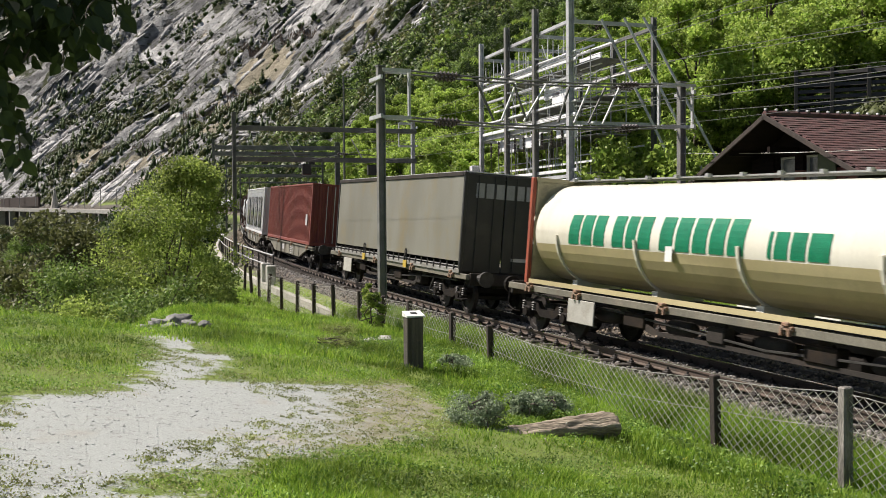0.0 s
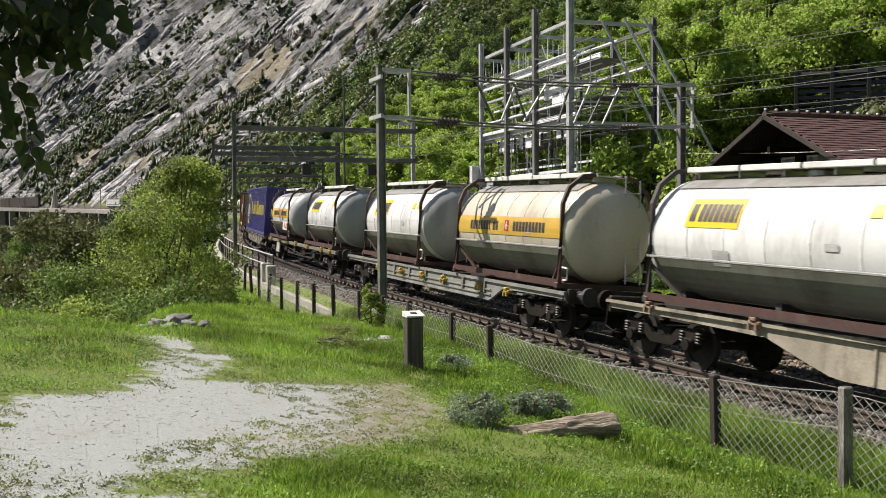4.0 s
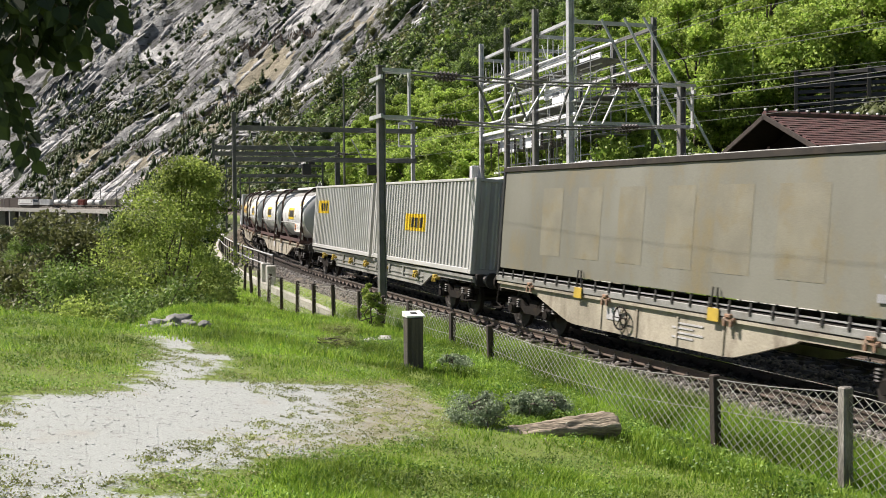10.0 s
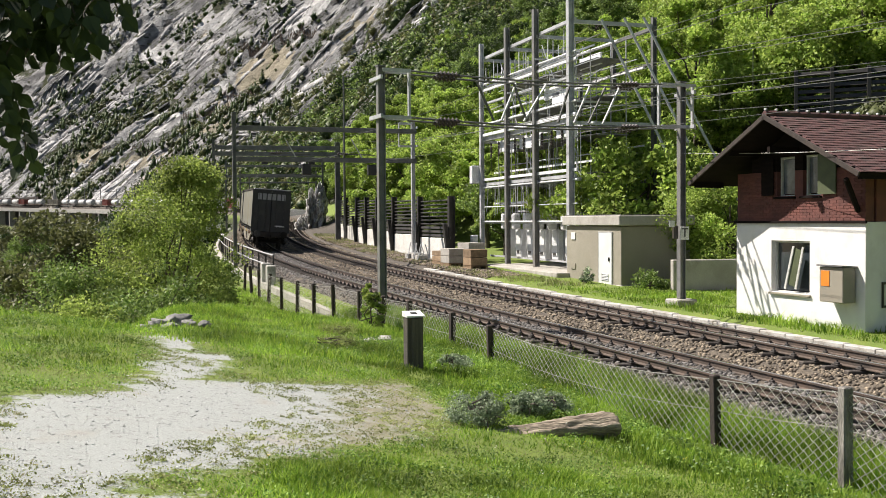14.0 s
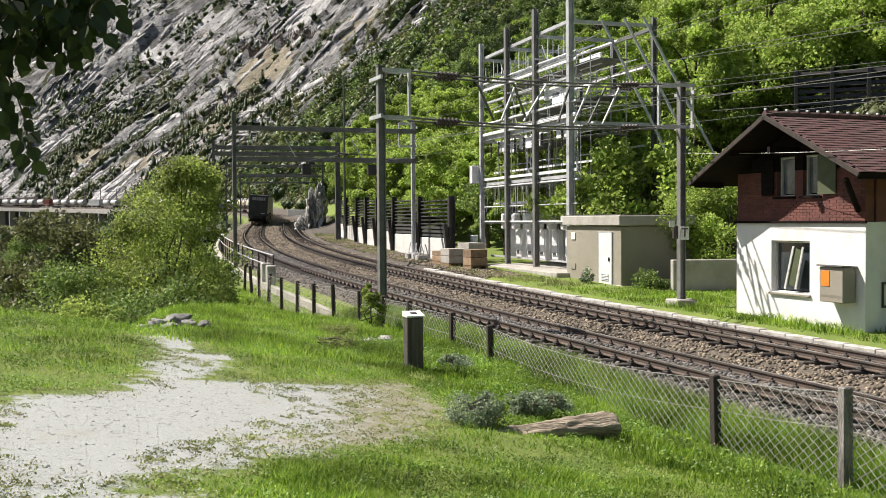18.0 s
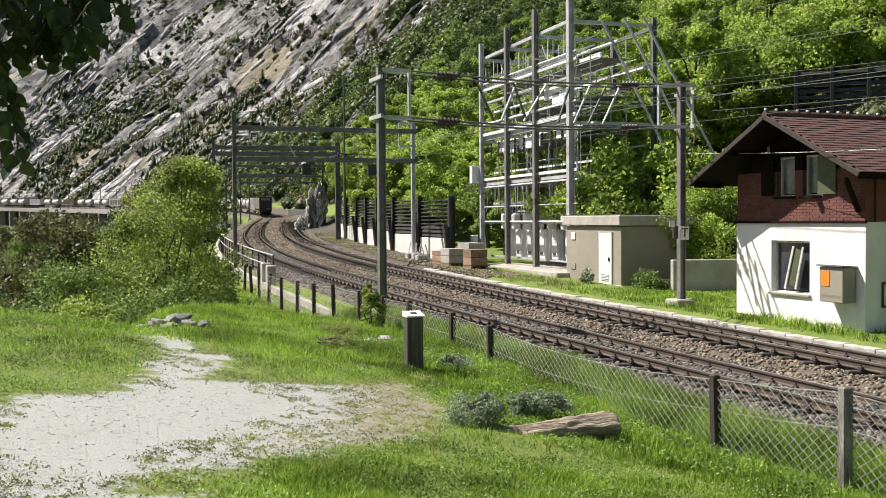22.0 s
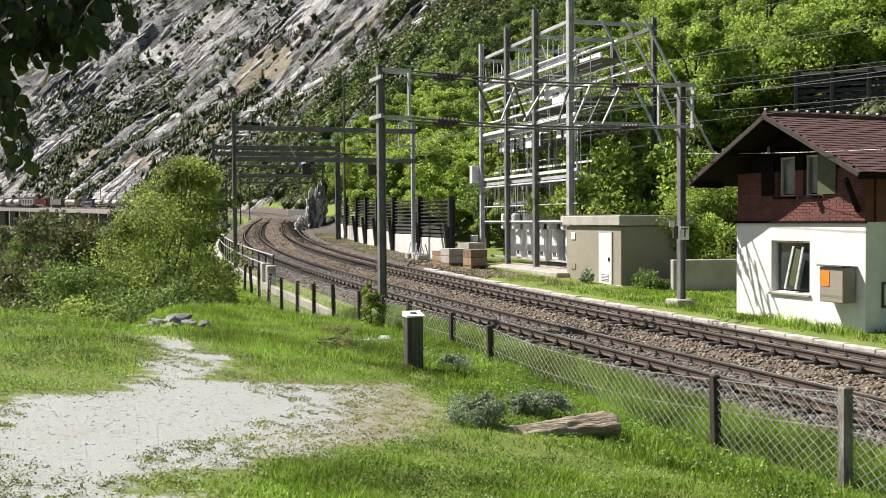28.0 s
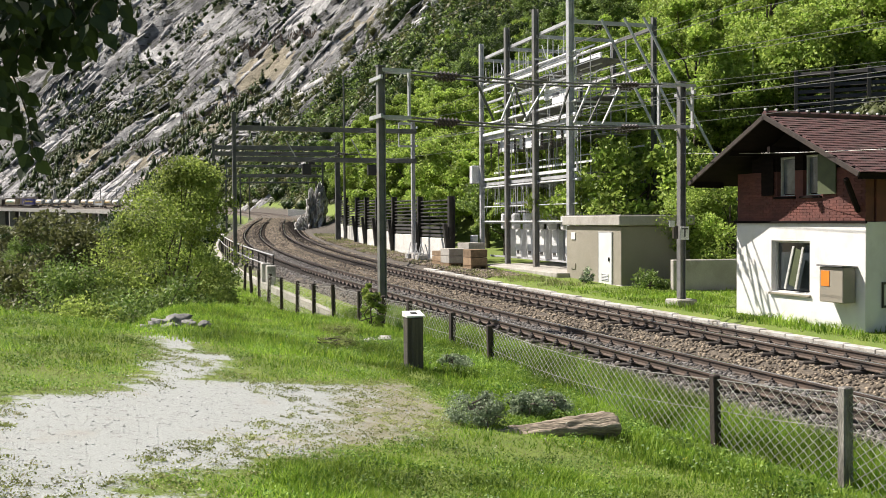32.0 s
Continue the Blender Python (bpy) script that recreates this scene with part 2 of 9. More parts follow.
def lay(x, y):
    """Ground height, and s, d of the railway there."""
    x, y = np.asarray(x, float), np.asarray(y, float)
    s, d = along(x, y)
    base = GRADE * s - 0.42
    # knoll on the valley side of the line
    a = -d
    knoll = base + 0.49 * np.clip((a - 1.9) / 1.1, 0, 1) + 0.15 * soft(a - 3.5, 0.5) - 0.15 * soft(a - 13.2, 1.5)
    # a shallow ditch runs along the fence, and the verge falls away towards the railing
    knoll = knoll - 0.24 * np.exp(-((a - 4.0) / 1.1) ** 2) * np.clip((2.5 - s) / 4, 0, 1)
    knoll = knoll - 0.85 * ease((s - 9.0) / 11.0) * ease((a - 2.7) / 1.0)
    knoll = knoll + 0.03 * vnoise(x * 0.8, y * 0.8, 1) * np.clip(a - 4, 0, 1)
    xl = -5.2 - (y - 17) * 0.165
    e = np.minimum(y - 17.6, xl - x)
    knoll = knoll - 0.62 * soft(e, 0.8)
    cliff = base - 0.75 * soft(a - 3.2, 0.4)
    left = np.where(s < 46, knoll, np.where(s > 54, cliff, knoll + (cliff - knoll) * (s - 46) / 8))
    floor_ = -70 + 10 * vnoise(x / 60, y / 60, 2)
    left = np.maximum(left, floor_)
    # mountain side
    far = np.clip((s - 120) / 230, 0, 1)
    foot = 17.0 - 9.5 * np.clip((s - 45) / 60, 0, 1)
    slope = 0.6 + 0.32 * far
    r = soft(d - foot, 2.0)
    rise = slope * r + 0.2 * np.clip(r - 60, 0, 200)
    right = base + 0.42 * np.clip((d - 5.4) / 0.6, 0, 1) * (1 - far) + rise
    z = np.where(d < 0, left, right)
    # rock ribs and hollows, growing with distance from the line
    w = np.clip((np.abs(d) - 14) / 30, 0, 1) * np.clip((s - 55) / 60, 0, 1)
    q, e2 = strata(s, d)
    rib = 4.0 * vnoise(q / 24, e2 / 110, 3) + 2.4 * np.abs(vnoise(q / 9, e2 / 46, 4)) + 1.1 * vnoise(q / 3.6, e2 / 20, 5)
    lump = 4 * vnoise(x / 38, y / 38, 0) + 1.3 * vnoise(x / 11, y / 11, 1)
    z = z + w * (rib + lump) * (0.35 + 0.65 * far)
    z = z + w * far * (6.5 * ledges(q, e2, 17.0, 2) * ease(vnoise(q / 50, e2 / 90, 5) + 0.8) + 3.2 * ledges(q + 4, e2, 8.0, 4) * ease(vnoise(q / 22, e2 / 60, 0) + 0.8))
    w2 = np.clip((d - 20) / 12, 0, 1) * np.clip((75 - s) / 40, 0, 1)
    z = z + w2 * (0.9 * vnoise(x / 9, y / 9, 2) + 0.3 * vnoise(x / 3, y / 3, 3))
    # hollow under the far viaduct
    z = z - 9.5 * np.clip((s - 428) / 8, 0, 1) * np.clip((612 - s) / 8, 0, 1) * np.clip((6.8 - d) / 3, 0, 1)
    return z, s, d


def ground_z(x, y):
    return float(lay(np.array([x]), np.array([y]))[0][0])


def axis(stops):
    """Grid lines from (position, step) stops, the step easing between them."""
    p, out = stops[0][0], []
    while p < stops[-1][0]:
        out.append(p)
        p += float(np.interp(p, [a for a, b in stops], [b for a, b in stops]))
    return np.array(out + [stops[-1][0]])


GX = axis([(-900, 30), (-420, 6), (-230, 1.7), (-60, 1.4), (-14, 0.3), (14, 0.3), (60, 1.2), (160, 4), (600, 30)])
GY = axis([(-320, 25), (-30, 3), (2, 0.35), (40, 0.4), (110, 1.2), (300, 2.0), (330, 1.7), (600, 1.7), (660, 2.6), (800, 8), (1400, 40)])
gx, gy = np.meshgrid(GX, GY, indexing="ij")
gz, gs, gd = lay(gx, gy)
nx, ny = gx.shape
gi = np.arange(nx * ny).reshape(nx, ny)
GF = np.stack([gi[:-1, :-1], gi[1:, :-1], gi[1:, 1:], gi[:-1, 1:]], -1).reshape(-1, 4)

# the gravel lot and footpath, as a plan outline
GRAVEL = [(-4.27, 8.95), (-4.16, 9.37), (-3.8, 10.12), (-3.4, 10.76), (-3.63, 12.3), (-3.81, 13.61), (-4.29, 15.39), (-4.78, 16.11), (-4.6, 16.82), (-4.03, 16.23), (-3.87, 15.09), (-3.29, 15.14), (-2.92, 13.28), (-3.07, 12.19), (-2.08, 12.91), (-1.13, 13.81), (-0.6, 14.54), (-0.04, 12.19), (-0.39, 10.31), (-1.14, 8.94), (-1.6, 8.18), (-2.06, 7.49), (-2.29, 6.91), (-1.8, 6.94), (-1.3, 6.79), (-1.06, 5.52), (-2.37, 4.93)]


def inside_dist(px, py, poly):
    """Signed distance to an outline, negative inside."""
    best = np.full(px.shape, 1e9)
    ins = np.zeros(px.shape, bool)
    n = len(poly)
    for i in range(n):
        (ax, ay), (bx, by) = poly[i], poly[(i + 1) % n]
        ex, ey = bx - ax, by - ay
        t = np.clip(((px - ax) * ex + (py - ay) * ey) / (ex * ex + ey * ey + 1e-9), 0, 1)
        best = np.minimum(best, np.hypot(px - ax - t * ex, py - ay - t * ey))
        c = ((ay > py) != (by > py)) & (px < ex * (py - ay) / (ey + 1e-12) + ax)
        ins ^= c
    return np.where(ins, -best, best)

# ---------------------------------------------------------------- ground sheet
def ground_material():
    """Meadow, gravel, earth and rock, chosen by plan masks with ragged edges."""
    m = bpy.data.materials.new("ground")
    m.use_nodes = True
    n, l = m.node_tree.nodes, m.node_tree.links
    b = n["Principled BSDF"]
    b.inputs["Roughness"].default_value = 0.9
    b.inputs["Specular IOR Level"].default_value = 0.2
    geo = n.new("ShaderNodeNewGeometry")

    def noise_(scale, detail=6, rough=0.6, stretch=None, turn=(0, 0, 0)):
        t = n.new("ShaderNodeTexNoise")
        t.inputs["Scale"].default_value = scale
        t.inputs["Detail"].default_value = detail
        t.inputs["Roughness"].default_value = rough
        mp = n.new("ShaderNodeMapping")
        mp.inputs["Scale"].default_value = stretch or (1, 1, 1)
        mp.inputs["Rotation"].default_value = turn
        l.new(geo.outputs["Position"], mp.inputs[0])
        l.new(mp.outputs[0], t.inputs["Vector"])
        return t.outputs[0]

    def ramp(x, lo, hi, a=0.0, c=1.0):
        r = n.new("ShaderNodeMapRange")
        r.inputs[1].default_value, r.inputs[2].default_value, r.inputs[3].default_value, r.inputs[4].default_value = lo, hi, a, c
        l.new(x, r.inputs[0])
        return r.outputs[0]

    def math_(op, a, c):
        q = n.new("ShaderNodeMath")
        q.operation = op
        for k, x in enumerate((a, c)):
            if isinstance(x, (int, float)):
                q.inputs[k].default_value = x
            else:
                l.new(x, q.inputs[k])
        return q.outputs[0]

    def mix(f, a, c):
        q = n.new("ShaderNodeMix")
        q.data_type = "RGBA"
        l.new(f, q.inputs[0]) if not isinstance(f, float) else None
        for k, x in ((6, a), (7, c)):
            if isinstance(x, tuple):
                q.inputs[k].default_value = (*x, 1)
            else:
                l.new(x, q.inputs[k])
        return q.outputs[2]

    def mask(name):
        a = n.new("ShaderNodeAttribute")
        a.attribute_name = name
        return a.outputs["Fac"]

    grass = mix(ramp(noise_(1.3), 0.35, 0.65), (0.12, 0.20, 0.03), (0.20, 0.26, 0.05))
    grass = mix(ramp(noise_(40, 3), 0.4, 0.62), grass, (0.13, 0.16, 0.05))
    pebble = n.new("ShaderNodeTexVoronoi")
    pebble.inputs["Scale"].default_value = 26
    l.new(geo.outputs["Position"], pebble.inputs["Vector"])
    grit = mix(ramp(noise_(55, 4), 0.35, 0.65), (0.265, 0.28, 0.265), (0.46, 0.485, 0.462))
    grit = mix(ramp(pebble.outputs["Color"], 0.1, 0.9), grit, (0.375, 0.393, 0.377))
    grit = mix(ramp(noise_(0.9, 8), 0.56, 0.75), grit, (0.36, 0.33, 0.28))
    grit = mix(ramp(noise_(11, 7, 0.7), 0.56, 0.68), grit, (0.22, 0.215, 0.20))
    grit = mix(ramp(math_("ADD", mask("worn"), math_("MULTIPLY", math_("SUBTRACT", noise_(3.5, 8, 0.75), 0.5), 1.6)), 0.35, 0.75), grit, (0.25, 0.235, 0.165))
    edge = math_("ADD", mask("gravel"), math_("MULTIPLY", math_("SUBTRACT", noise_(2.2, 8, 0.7), 0.5), 1.5))
    near = mix(ramp(edge, 0.42, 0.58), grass, grit)
    # mountain: pale limestone with dark seams, scree and scrub
    def beds(scale, detail, rough, squeeze):
        """Noise drawn out along the beds of rock."""
        t = n.new("ShaderNodeTexNoise")
        t.inputs["Scale"].default_value = scale
        t.inputs["Detail"].default_value = detail
        t.inputs["Roughness"].default_value = rough
        at = n.new("ShaderNodeAttribute")
        at.attribute_name = "beds"
        mp = n.new("ShaderNodeMapping")
        mp.inputs["Scale"].default_value = (1, squeeze, 1)
        l.new(at.outputs["Vector"], mp.inputs[0])
        l.new(mp.outputs[0], t.inputs["Vector"])
        return t.outputs[0]

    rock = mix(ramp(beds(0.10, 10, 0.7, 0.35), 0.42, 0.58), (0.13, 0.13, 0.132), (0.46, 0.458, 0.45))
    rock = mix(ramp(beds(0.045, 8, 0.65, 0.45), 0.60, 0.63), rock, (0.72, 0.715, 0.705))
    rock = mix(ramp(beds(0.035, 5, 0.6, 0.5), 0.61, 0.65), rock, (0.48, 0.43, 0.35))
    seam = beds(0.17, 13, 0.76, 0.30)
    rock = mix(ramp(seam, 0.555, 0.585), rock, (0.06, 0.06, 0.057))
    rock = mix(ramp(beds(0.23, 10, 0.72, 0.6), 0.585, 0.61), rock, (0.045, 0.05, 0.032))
    sand = mix(ramp(beds(0.2, 8, 0.7, 0.3), 0.4, 0.6), (0.44, 0.39, 0.29), (0.27, 0.245, 0.18))
    scrub = mix(ramp(noise_(0.3, 8, 0.7), 0.35, 0.65), (0.030, 0.040, 0.02), (0.075, 0.085, 0.032))
    scrub = mix(ramp(noise_(0.9, 8, 0.75), 0.52, 0.60), scrub, (0.17, 0.165, 0.145))
    veg = math_("ADD", mask("scrub"), math_("MULTIPLY", math_("SUBTRACT", beds(0.075, 10, 0.7, 0.35), 0.5), 3.2))
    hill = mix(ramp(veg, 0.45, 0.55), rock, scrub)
    fresh = mix(ramp(beds(0.19, 9, 0.7, 0.3), 0.42, 0.58), (0.70, 0.695, 0.68), (0.40, 0.395, 0.385))
    hill = mix(ramp(math_("ADD", mask("scar"), math_("MULTIPLY", math_("SUBTRACT", beds(0.11, 8, 0.7, 0.35), 0.5), 3.0)), 0.55, 0.65), hill, fresh)
    hill = mix(ramp(math_("ADD", mask("bank"), math_("MULTIPLY", math_("SUBTRACT", beds(0.16, 8, 0.7, 0.5), 0.5), 1.3)), 0.42, 0.55), hill, sand)
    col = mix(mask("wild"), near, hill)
    bed = mix(ramp(noise_(28, 4), 0.35, 0.65), (0.055, 0.048, 0.04), (0.13, 0.115, 0.098))
    col = mix(ramp(math_("ADD", mask("bed"), math_("MULTIPLY", math_("SUBTRACT", noise_(5, 4), 0.5), 0.7)), 0.45, 0.55), col, bed)
    l.new(col, b.inputs["Base Color"])
    h = math_("ADD", math_("MULTIPLY", noise_(60, 4), 0.02), math_("MULTIPLY", math_("ADD", math_("MULTIPLY", seam, 7.0), math_("MULTIPLY", noise_(0.8, 8, 0.7), 2.2)), mask("wild")))
    bp = n.new("ShaderNodeBump")
    bp.inputs["Strength"].default_value = 0.9
    bp.inputs["Distance"].default_value = 1.0
    l.new(h, bp.inputs["Height"])
    l.new(bp.outputs[0], b.inputs["Normal"])
    return m


MAT_GROUND = ground_material()
gme = raw_mesh("ground", np.stack([gx, gy, gz], -1).reshape(-1, 3), GF, MAT_GROUND, smooth=True)


def put_mask(me, name, values):
    at = me.attributes.new(name, "FLOAT", "POINT")
    at.data.foreach_set("value", np.asarray(values, np.float32).ravel())


bq, be = strata(gs, gd)
at_ = gme.attributes.new("beds", "FLOAT_VECTOR", "POINT")
at_.data.foreach_set("vector", np.stack([bq, be, gz * 0.6], -1).astype(np.float32).ravel())
put_mask(gme, "gravel", np.clip(0.5 - inside_dist(gx, gy, GRAVEL) * 0.9, -0.6, 1.6))
put_mask(gme, "worn", np.clip((gx + 2.2) / 1.6, 0, 1) * 0.8)
put_mask(gme, "wild", np.clip((np.hypot(gx, gy) - 75) / 30, 0, 1) * ((gd > 12) | (gd < -5)) + 1.0 * ((gd < -15) & (gy > 24)) * (np.hypot(gx, gy) <= 75))
put_mask(gme, "bed", np.clip(1.1 - np.abs(gd - 2.2) / 9.0, 0, 1) * (np.abs(gd - 2.0) < np.where(gs > 62, 7.6, np.where(gs > 27, 6.2, 3.7))) + 0.55 * (gs > 27) * (np.abs(gd - 2.0) < np.where(gs > 62, 7.6, 6.2)) * (gd > 4))
# scrub covers the nearer, gentler flank; bare slabs stand out above the far viaduct
put_mask(gme, "scrub", np.clip(1.15 - np.clip((gs - 190) / 170, 0, 1) * 0.85 + 0.5 * (gd < 0), 0, 1.3))
# cleared sandy banks under the rockfall fences: place along the line, place up the slope, half length, half height
BANKS = ((456, 78, 26, 10), (488, 31, 24, 6), (552, 32, 14, 7), (470, 60, 20, 4), (440, 45, 18, 4), (392, 88, 16, 5))


def bank(s, d):
    return np.max([np.clip(1.25 - ((s - a) / c) ** 2 - ((d - b) / e) ** 2, 0, 1) for a, b, c, e in BANKS], axis=0)


SCARS = ((450, 103, 22, 12), (508, 97, 11, 7), (470, 122, 18, 8), (590, 100, 22, 8), (560, 118, 20, 8))


def scar(s, d):
    return np.max([np.clip(1.25 - ((s - a) / c) ** 2 - ((d - b) / e) ** 2, 0, 1) for a, b, c, e in SCARS], axis=0)


put_mask(gme, "bank", bank(gs, gd))
put_mask(gme, "scar", scar(gs, gd))
ground = tagged(new("ground", gme), "meadow, gravel lot and steep rocky mountainside with scrub", "ground", kind="structure")


# ---------------------------------------------------------------- railway
MAT_RAIL = mat("rail_steel", (0.13, 0.095, 0.075), (0.08, 0.065, 0.055), scale=2, rough=0.6, metal=0.3, space="World")
MAT_RAILTOP = mat("rail_head", (0.55, 0.53, 0.5), (0.4, 0.38, 0.35), scale=3, rough=0.25, metal=0.9, bump=0, space="World")
MAT_SLEEPER = mat("sleeper", (0.10, 0.085, 0.07), (0.06, 0.05, 0.045), scale=5, rough=0.9, space="World", dirt=(0.16, 0.13, 0.1))
MAT_CLIP = mat("clip_iron", (0.045, 0.038, 0.033), (0.025, 0.022, 0.02), scale=9, rough=0.8, space="World")
MAT_STONE = mat("ballast_stone", (0.25, 0.205, 0.148), (0.11, 0.088, 0.065), scale=6, rough=0.95, bump=0.1, space="World", per_island=0.75)
MAT_STONEG = mat("ballast_grey", (0.19, 0.178, 0.165), (0.09, 0.083, 0.077), scale=6, rough=0.95, bump=0.1, space="World", per_island=0.7)
RAIL_S0, RAIL_S1 = -16.0, 300.0


def sweep(outline, stations, offset, lift, tilt=True):
    """Sweeps an (across, up) outline along the line."""
    vs, fs = [], []
    n = len(outline)
    for s in stations:
        t, c = heading(s), cant(s) if tilt else 0
        for a, u in outline:
            o = offset(s) if callable(offset) else offset
            p = tr(s, o + a, lift(s) + u)
            vs.append(tuple(p))
    for k in range(len(stations) - 1):
        for i in range(n):
            a, b2 = k * n + i, k * n + (i + 1) % n
            fs.append((a, b2, b2 + n, a + n))
    fs += [tuple(range(n))[::-1], tuple(range((len(stations) - 1) * n, len(stations) * n))]
    m = Mesh()
    m.v, m.f = vs, fs
    return m


RAIL_PROF = [(-0.07, -0.17), (0.07, -0.17), (0.07, -0.155), (0.012, -0.135), (0.01, -0.05), (0.036, -0.04), (0.036, -0.006),
             (-0.036, -0.006), (-0.036, -0.04), (-0.01, -0.05), (-0.012, -0.135), (-0.07, -0.155)]
HEAD_PROF = [(-0.034, -0.008), (0.034, -0.008), (0.034, -0.002), (0.026, 0.004), (-0.026, 0.004), (-0.034, -0.002)]
STN = list(np.concatenate([np.arange(RAIL_S0, 60, 1.5), np.arange(60, RAIL_S1 + 1, 4)]))


def rail_lift(side):
    return lambda s: 0.075 - side * 0.74 * cant(s)


track_things = []
for far in (0, 1):
    t = empty("railway_track", Matrix(), "steel running rails on dark sleepers in stone ballast", "railway track", "pair of tracks")
    for side in (-1, 1):
        off = (lambda s, q=side, f=far: q * 0.755 + (spacing(s) if f else 0.0))
        r = part("rail", sweep(RAIL_PROF, STN, off, rail_lift(side)), MAT_RAIL, t, "rusty brown steel rail")
        part("rail_head", sweep(HEAD_PROF, STN, off, rail_lift(side)), MAT_RAILTOP, r, "polished running surface")
    track_things.append(t)

# ballast shoulders: one bed with sloped sides under both tracks
BED = [(-2.6, -0.75), (-2.1, -0.36), (-1.7, -0.145), (1.75, -0.245), (2.0, -0.24), (3.77 - 1.7, -0.16), (3.77 + 1.75, -0.26), (3.77 + 2.3, -0.38), (3.77 + 2.5, -0.75)]
MAT_BED = mat("ballast_bed", (0.13, 0.108, 0.082), (0.07, 0.058, 0.046), scale=2.0, fine=22, rough=0.95, bump=1.0, vary=0.5, space="World")
bed = part("ballast_bed", sweep(BED, STN, 0.0, lambda s: 0.06, tilt=False), MAT_BED)
tagged(bed, "brown-grey crushed stone ballast under the rails", "ballast", kind="structure")

# ---------------------------------------------------------------- the freight train
MAT_BOGIE = mat("bogie_iron", (0.020, 0.017, 0.015), (0.012, 0.011, 0.010), scale=3, rough=0.75, dirt=(0.055, 0.038, 0.026), dirt_amount=0.7, bump=0.3, spec=0.1)
MAT_WHEEL = mat("wheel_steel", (0.03, 0.024, 0.02), (0.018, 0.015, 0.013), scale=4, rough=0.65, metal=0.3)
MAT_SPRING = mat("spring_steel", (0.06, 0.057, 0.054), (0.035, 0.033, 0.031), scale=6, rough=0.55, metal=0.4)
MAT_DARKSTEEL = mat("dark_underframe", (0.040, 0.035, 0.030), (0.025, 0.022, 0.02), scale=2, rough=0.75, spec=0.2, dirt=(0.09, 0.065, 0.048), dirt_amount=0.6)
MAT_SILL_GREY = mat("sill_grey_paint", (0.20, 0.187, 0.145), (0.12, 0.113, 0.09), scale=1.2, rough=0.55, dirt=(0.16, 0.12, 0.085), dirt_amount=0.8, stretch=(1, 1, 0.35))
MAT_SILL_SILVER = mat("sill_silver_paint", (0.28, 0.278, 0.26), (0.18, 0.177, 0.165), scale=1.5, rough=0.5, dirt=(0.2, 0.17, 0.13), dirt_amount=0.7, stretch=(1, 1, 0.35))
MAT_SILL_CREAM = mat("sill_cream_paint", (0.41, 0.37, 0.29), (0.26, 0.232, 0.18), scale=1.2, rough=0.6, dirt=(0.08, 0.05, 0.032), dirt_amount=0.95, stretch=(1, 1, 0.4))
MAT_LATCH = mat("latch_rust", (0.28, 0.15, 0.09), (0.2, 0.16, 0.12), scale=9, rough=0.8)
MAT_YELLOW = mat("yellow_paint", (0.52, 0.36, 0.05), (0.38, 0.27, 0.05), scale=5, rough=0.5, vary=0.1)
MAT_WHITE = mat("white_paint", (0.78, 0.78, 0.76), (0.68, 0.68, 0.65), scale=1.2, rough=0.4, dirt=(0.45, 0.41, 0.34), dirt_amount=0.5, vary=0.08)
MAT_BOARD = mat("dirty_board", (0.42, 0.41, 0.37), (0.33, 0.32, 0.28), scale=2, rough=0.6, dirt=(0.2, 0.17, 0.13), dirt_amount=0.6)
MAT_TANK_WHITE = mat("tank_white", (0.80, 0.80, 0.79), (0.66, 0.66, 0.65), scale=0.8, rough=0.32, dirt=(0.3, 0.285, 0.26), dirt_amount=0.6, vary=0.06, stretch=(1.0, 1.0, 0.3), bump=0.03)
MAT_DOME = mat("tank_end_shade_grey", (0.40, 0.41, 0.41), (0.29, 0.295, 0.295), scale=0.9, rough=0.45, dirt=(0.14, 0.13, 0.12), dirt_amount=0.6, vary=0.08, stretch=(1, 1, 0.3), bump=0.03)
MAT_TANK_BEIGE = mat("tank_beige", (0.62, 0.57, 0.47), (0.50, 0.45, 0.36), scale=0.8, rough=0.4, dirt=(0.36, 0.29, 0.2), dirt_amount=0.7, vary=0.08, stretch=(1, 1, 0.3), bump=0.03)
MAT_TANK_GREY = mat("tank_grey", (0.72, 0.725, 0.73), (0.58, 0.585, 0.59), scale=0.8, rough=0.35, dirt=(0.36, 0.34, 0.31), dirt_amount=0.6, vary=0.06, stretch=(1, 1, 0.3), bump=0.03)
MAT_CREAM_END = mat("tank_end_olive_grey", (0.44, 0.39, 0.25), (0.34, 0.30, 0.19), scale=0.9, rough=0.5, dirt=(0.12, 0.10, 0.07), dirt_amount=0.6)
MAT_TANK_CREAM = mat("tank_cream", (0.78, 0.755, 0.66), (0.68, 0.65, 0.55), scale=0.6, rough=0.25, dirt=(0.5, 0.44, 0.32), dirt_amount=0.4, vary=0.05, stretch=(1, 1, 0.3), bump=0.02)
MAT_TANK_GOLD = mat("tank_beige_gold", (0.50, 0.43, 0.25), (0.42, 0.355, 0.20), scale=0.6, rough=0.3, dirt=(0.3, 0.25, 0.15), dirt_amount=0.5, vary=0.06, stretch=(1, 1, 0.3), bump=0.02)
MAT_TANK_LOW = mat("tank_underside_grime_shade", (0.27, 0.265, 0.24), (0.18, 0.175, 0.155), scale=0.9, rough=0.55, dirt=(0.10, 0.09, 0.07), dirt_amount=0.7, stretch=(1, 1, 0.3), bump=0.05)
MAT_FRAME_BROWN = mat("frame_brown", (0.075, 0.032, 0.027), (0.05, 0.025, 0.022), scale=3, rough=0.6, dirt=(0.2, 0.14, 0.1))
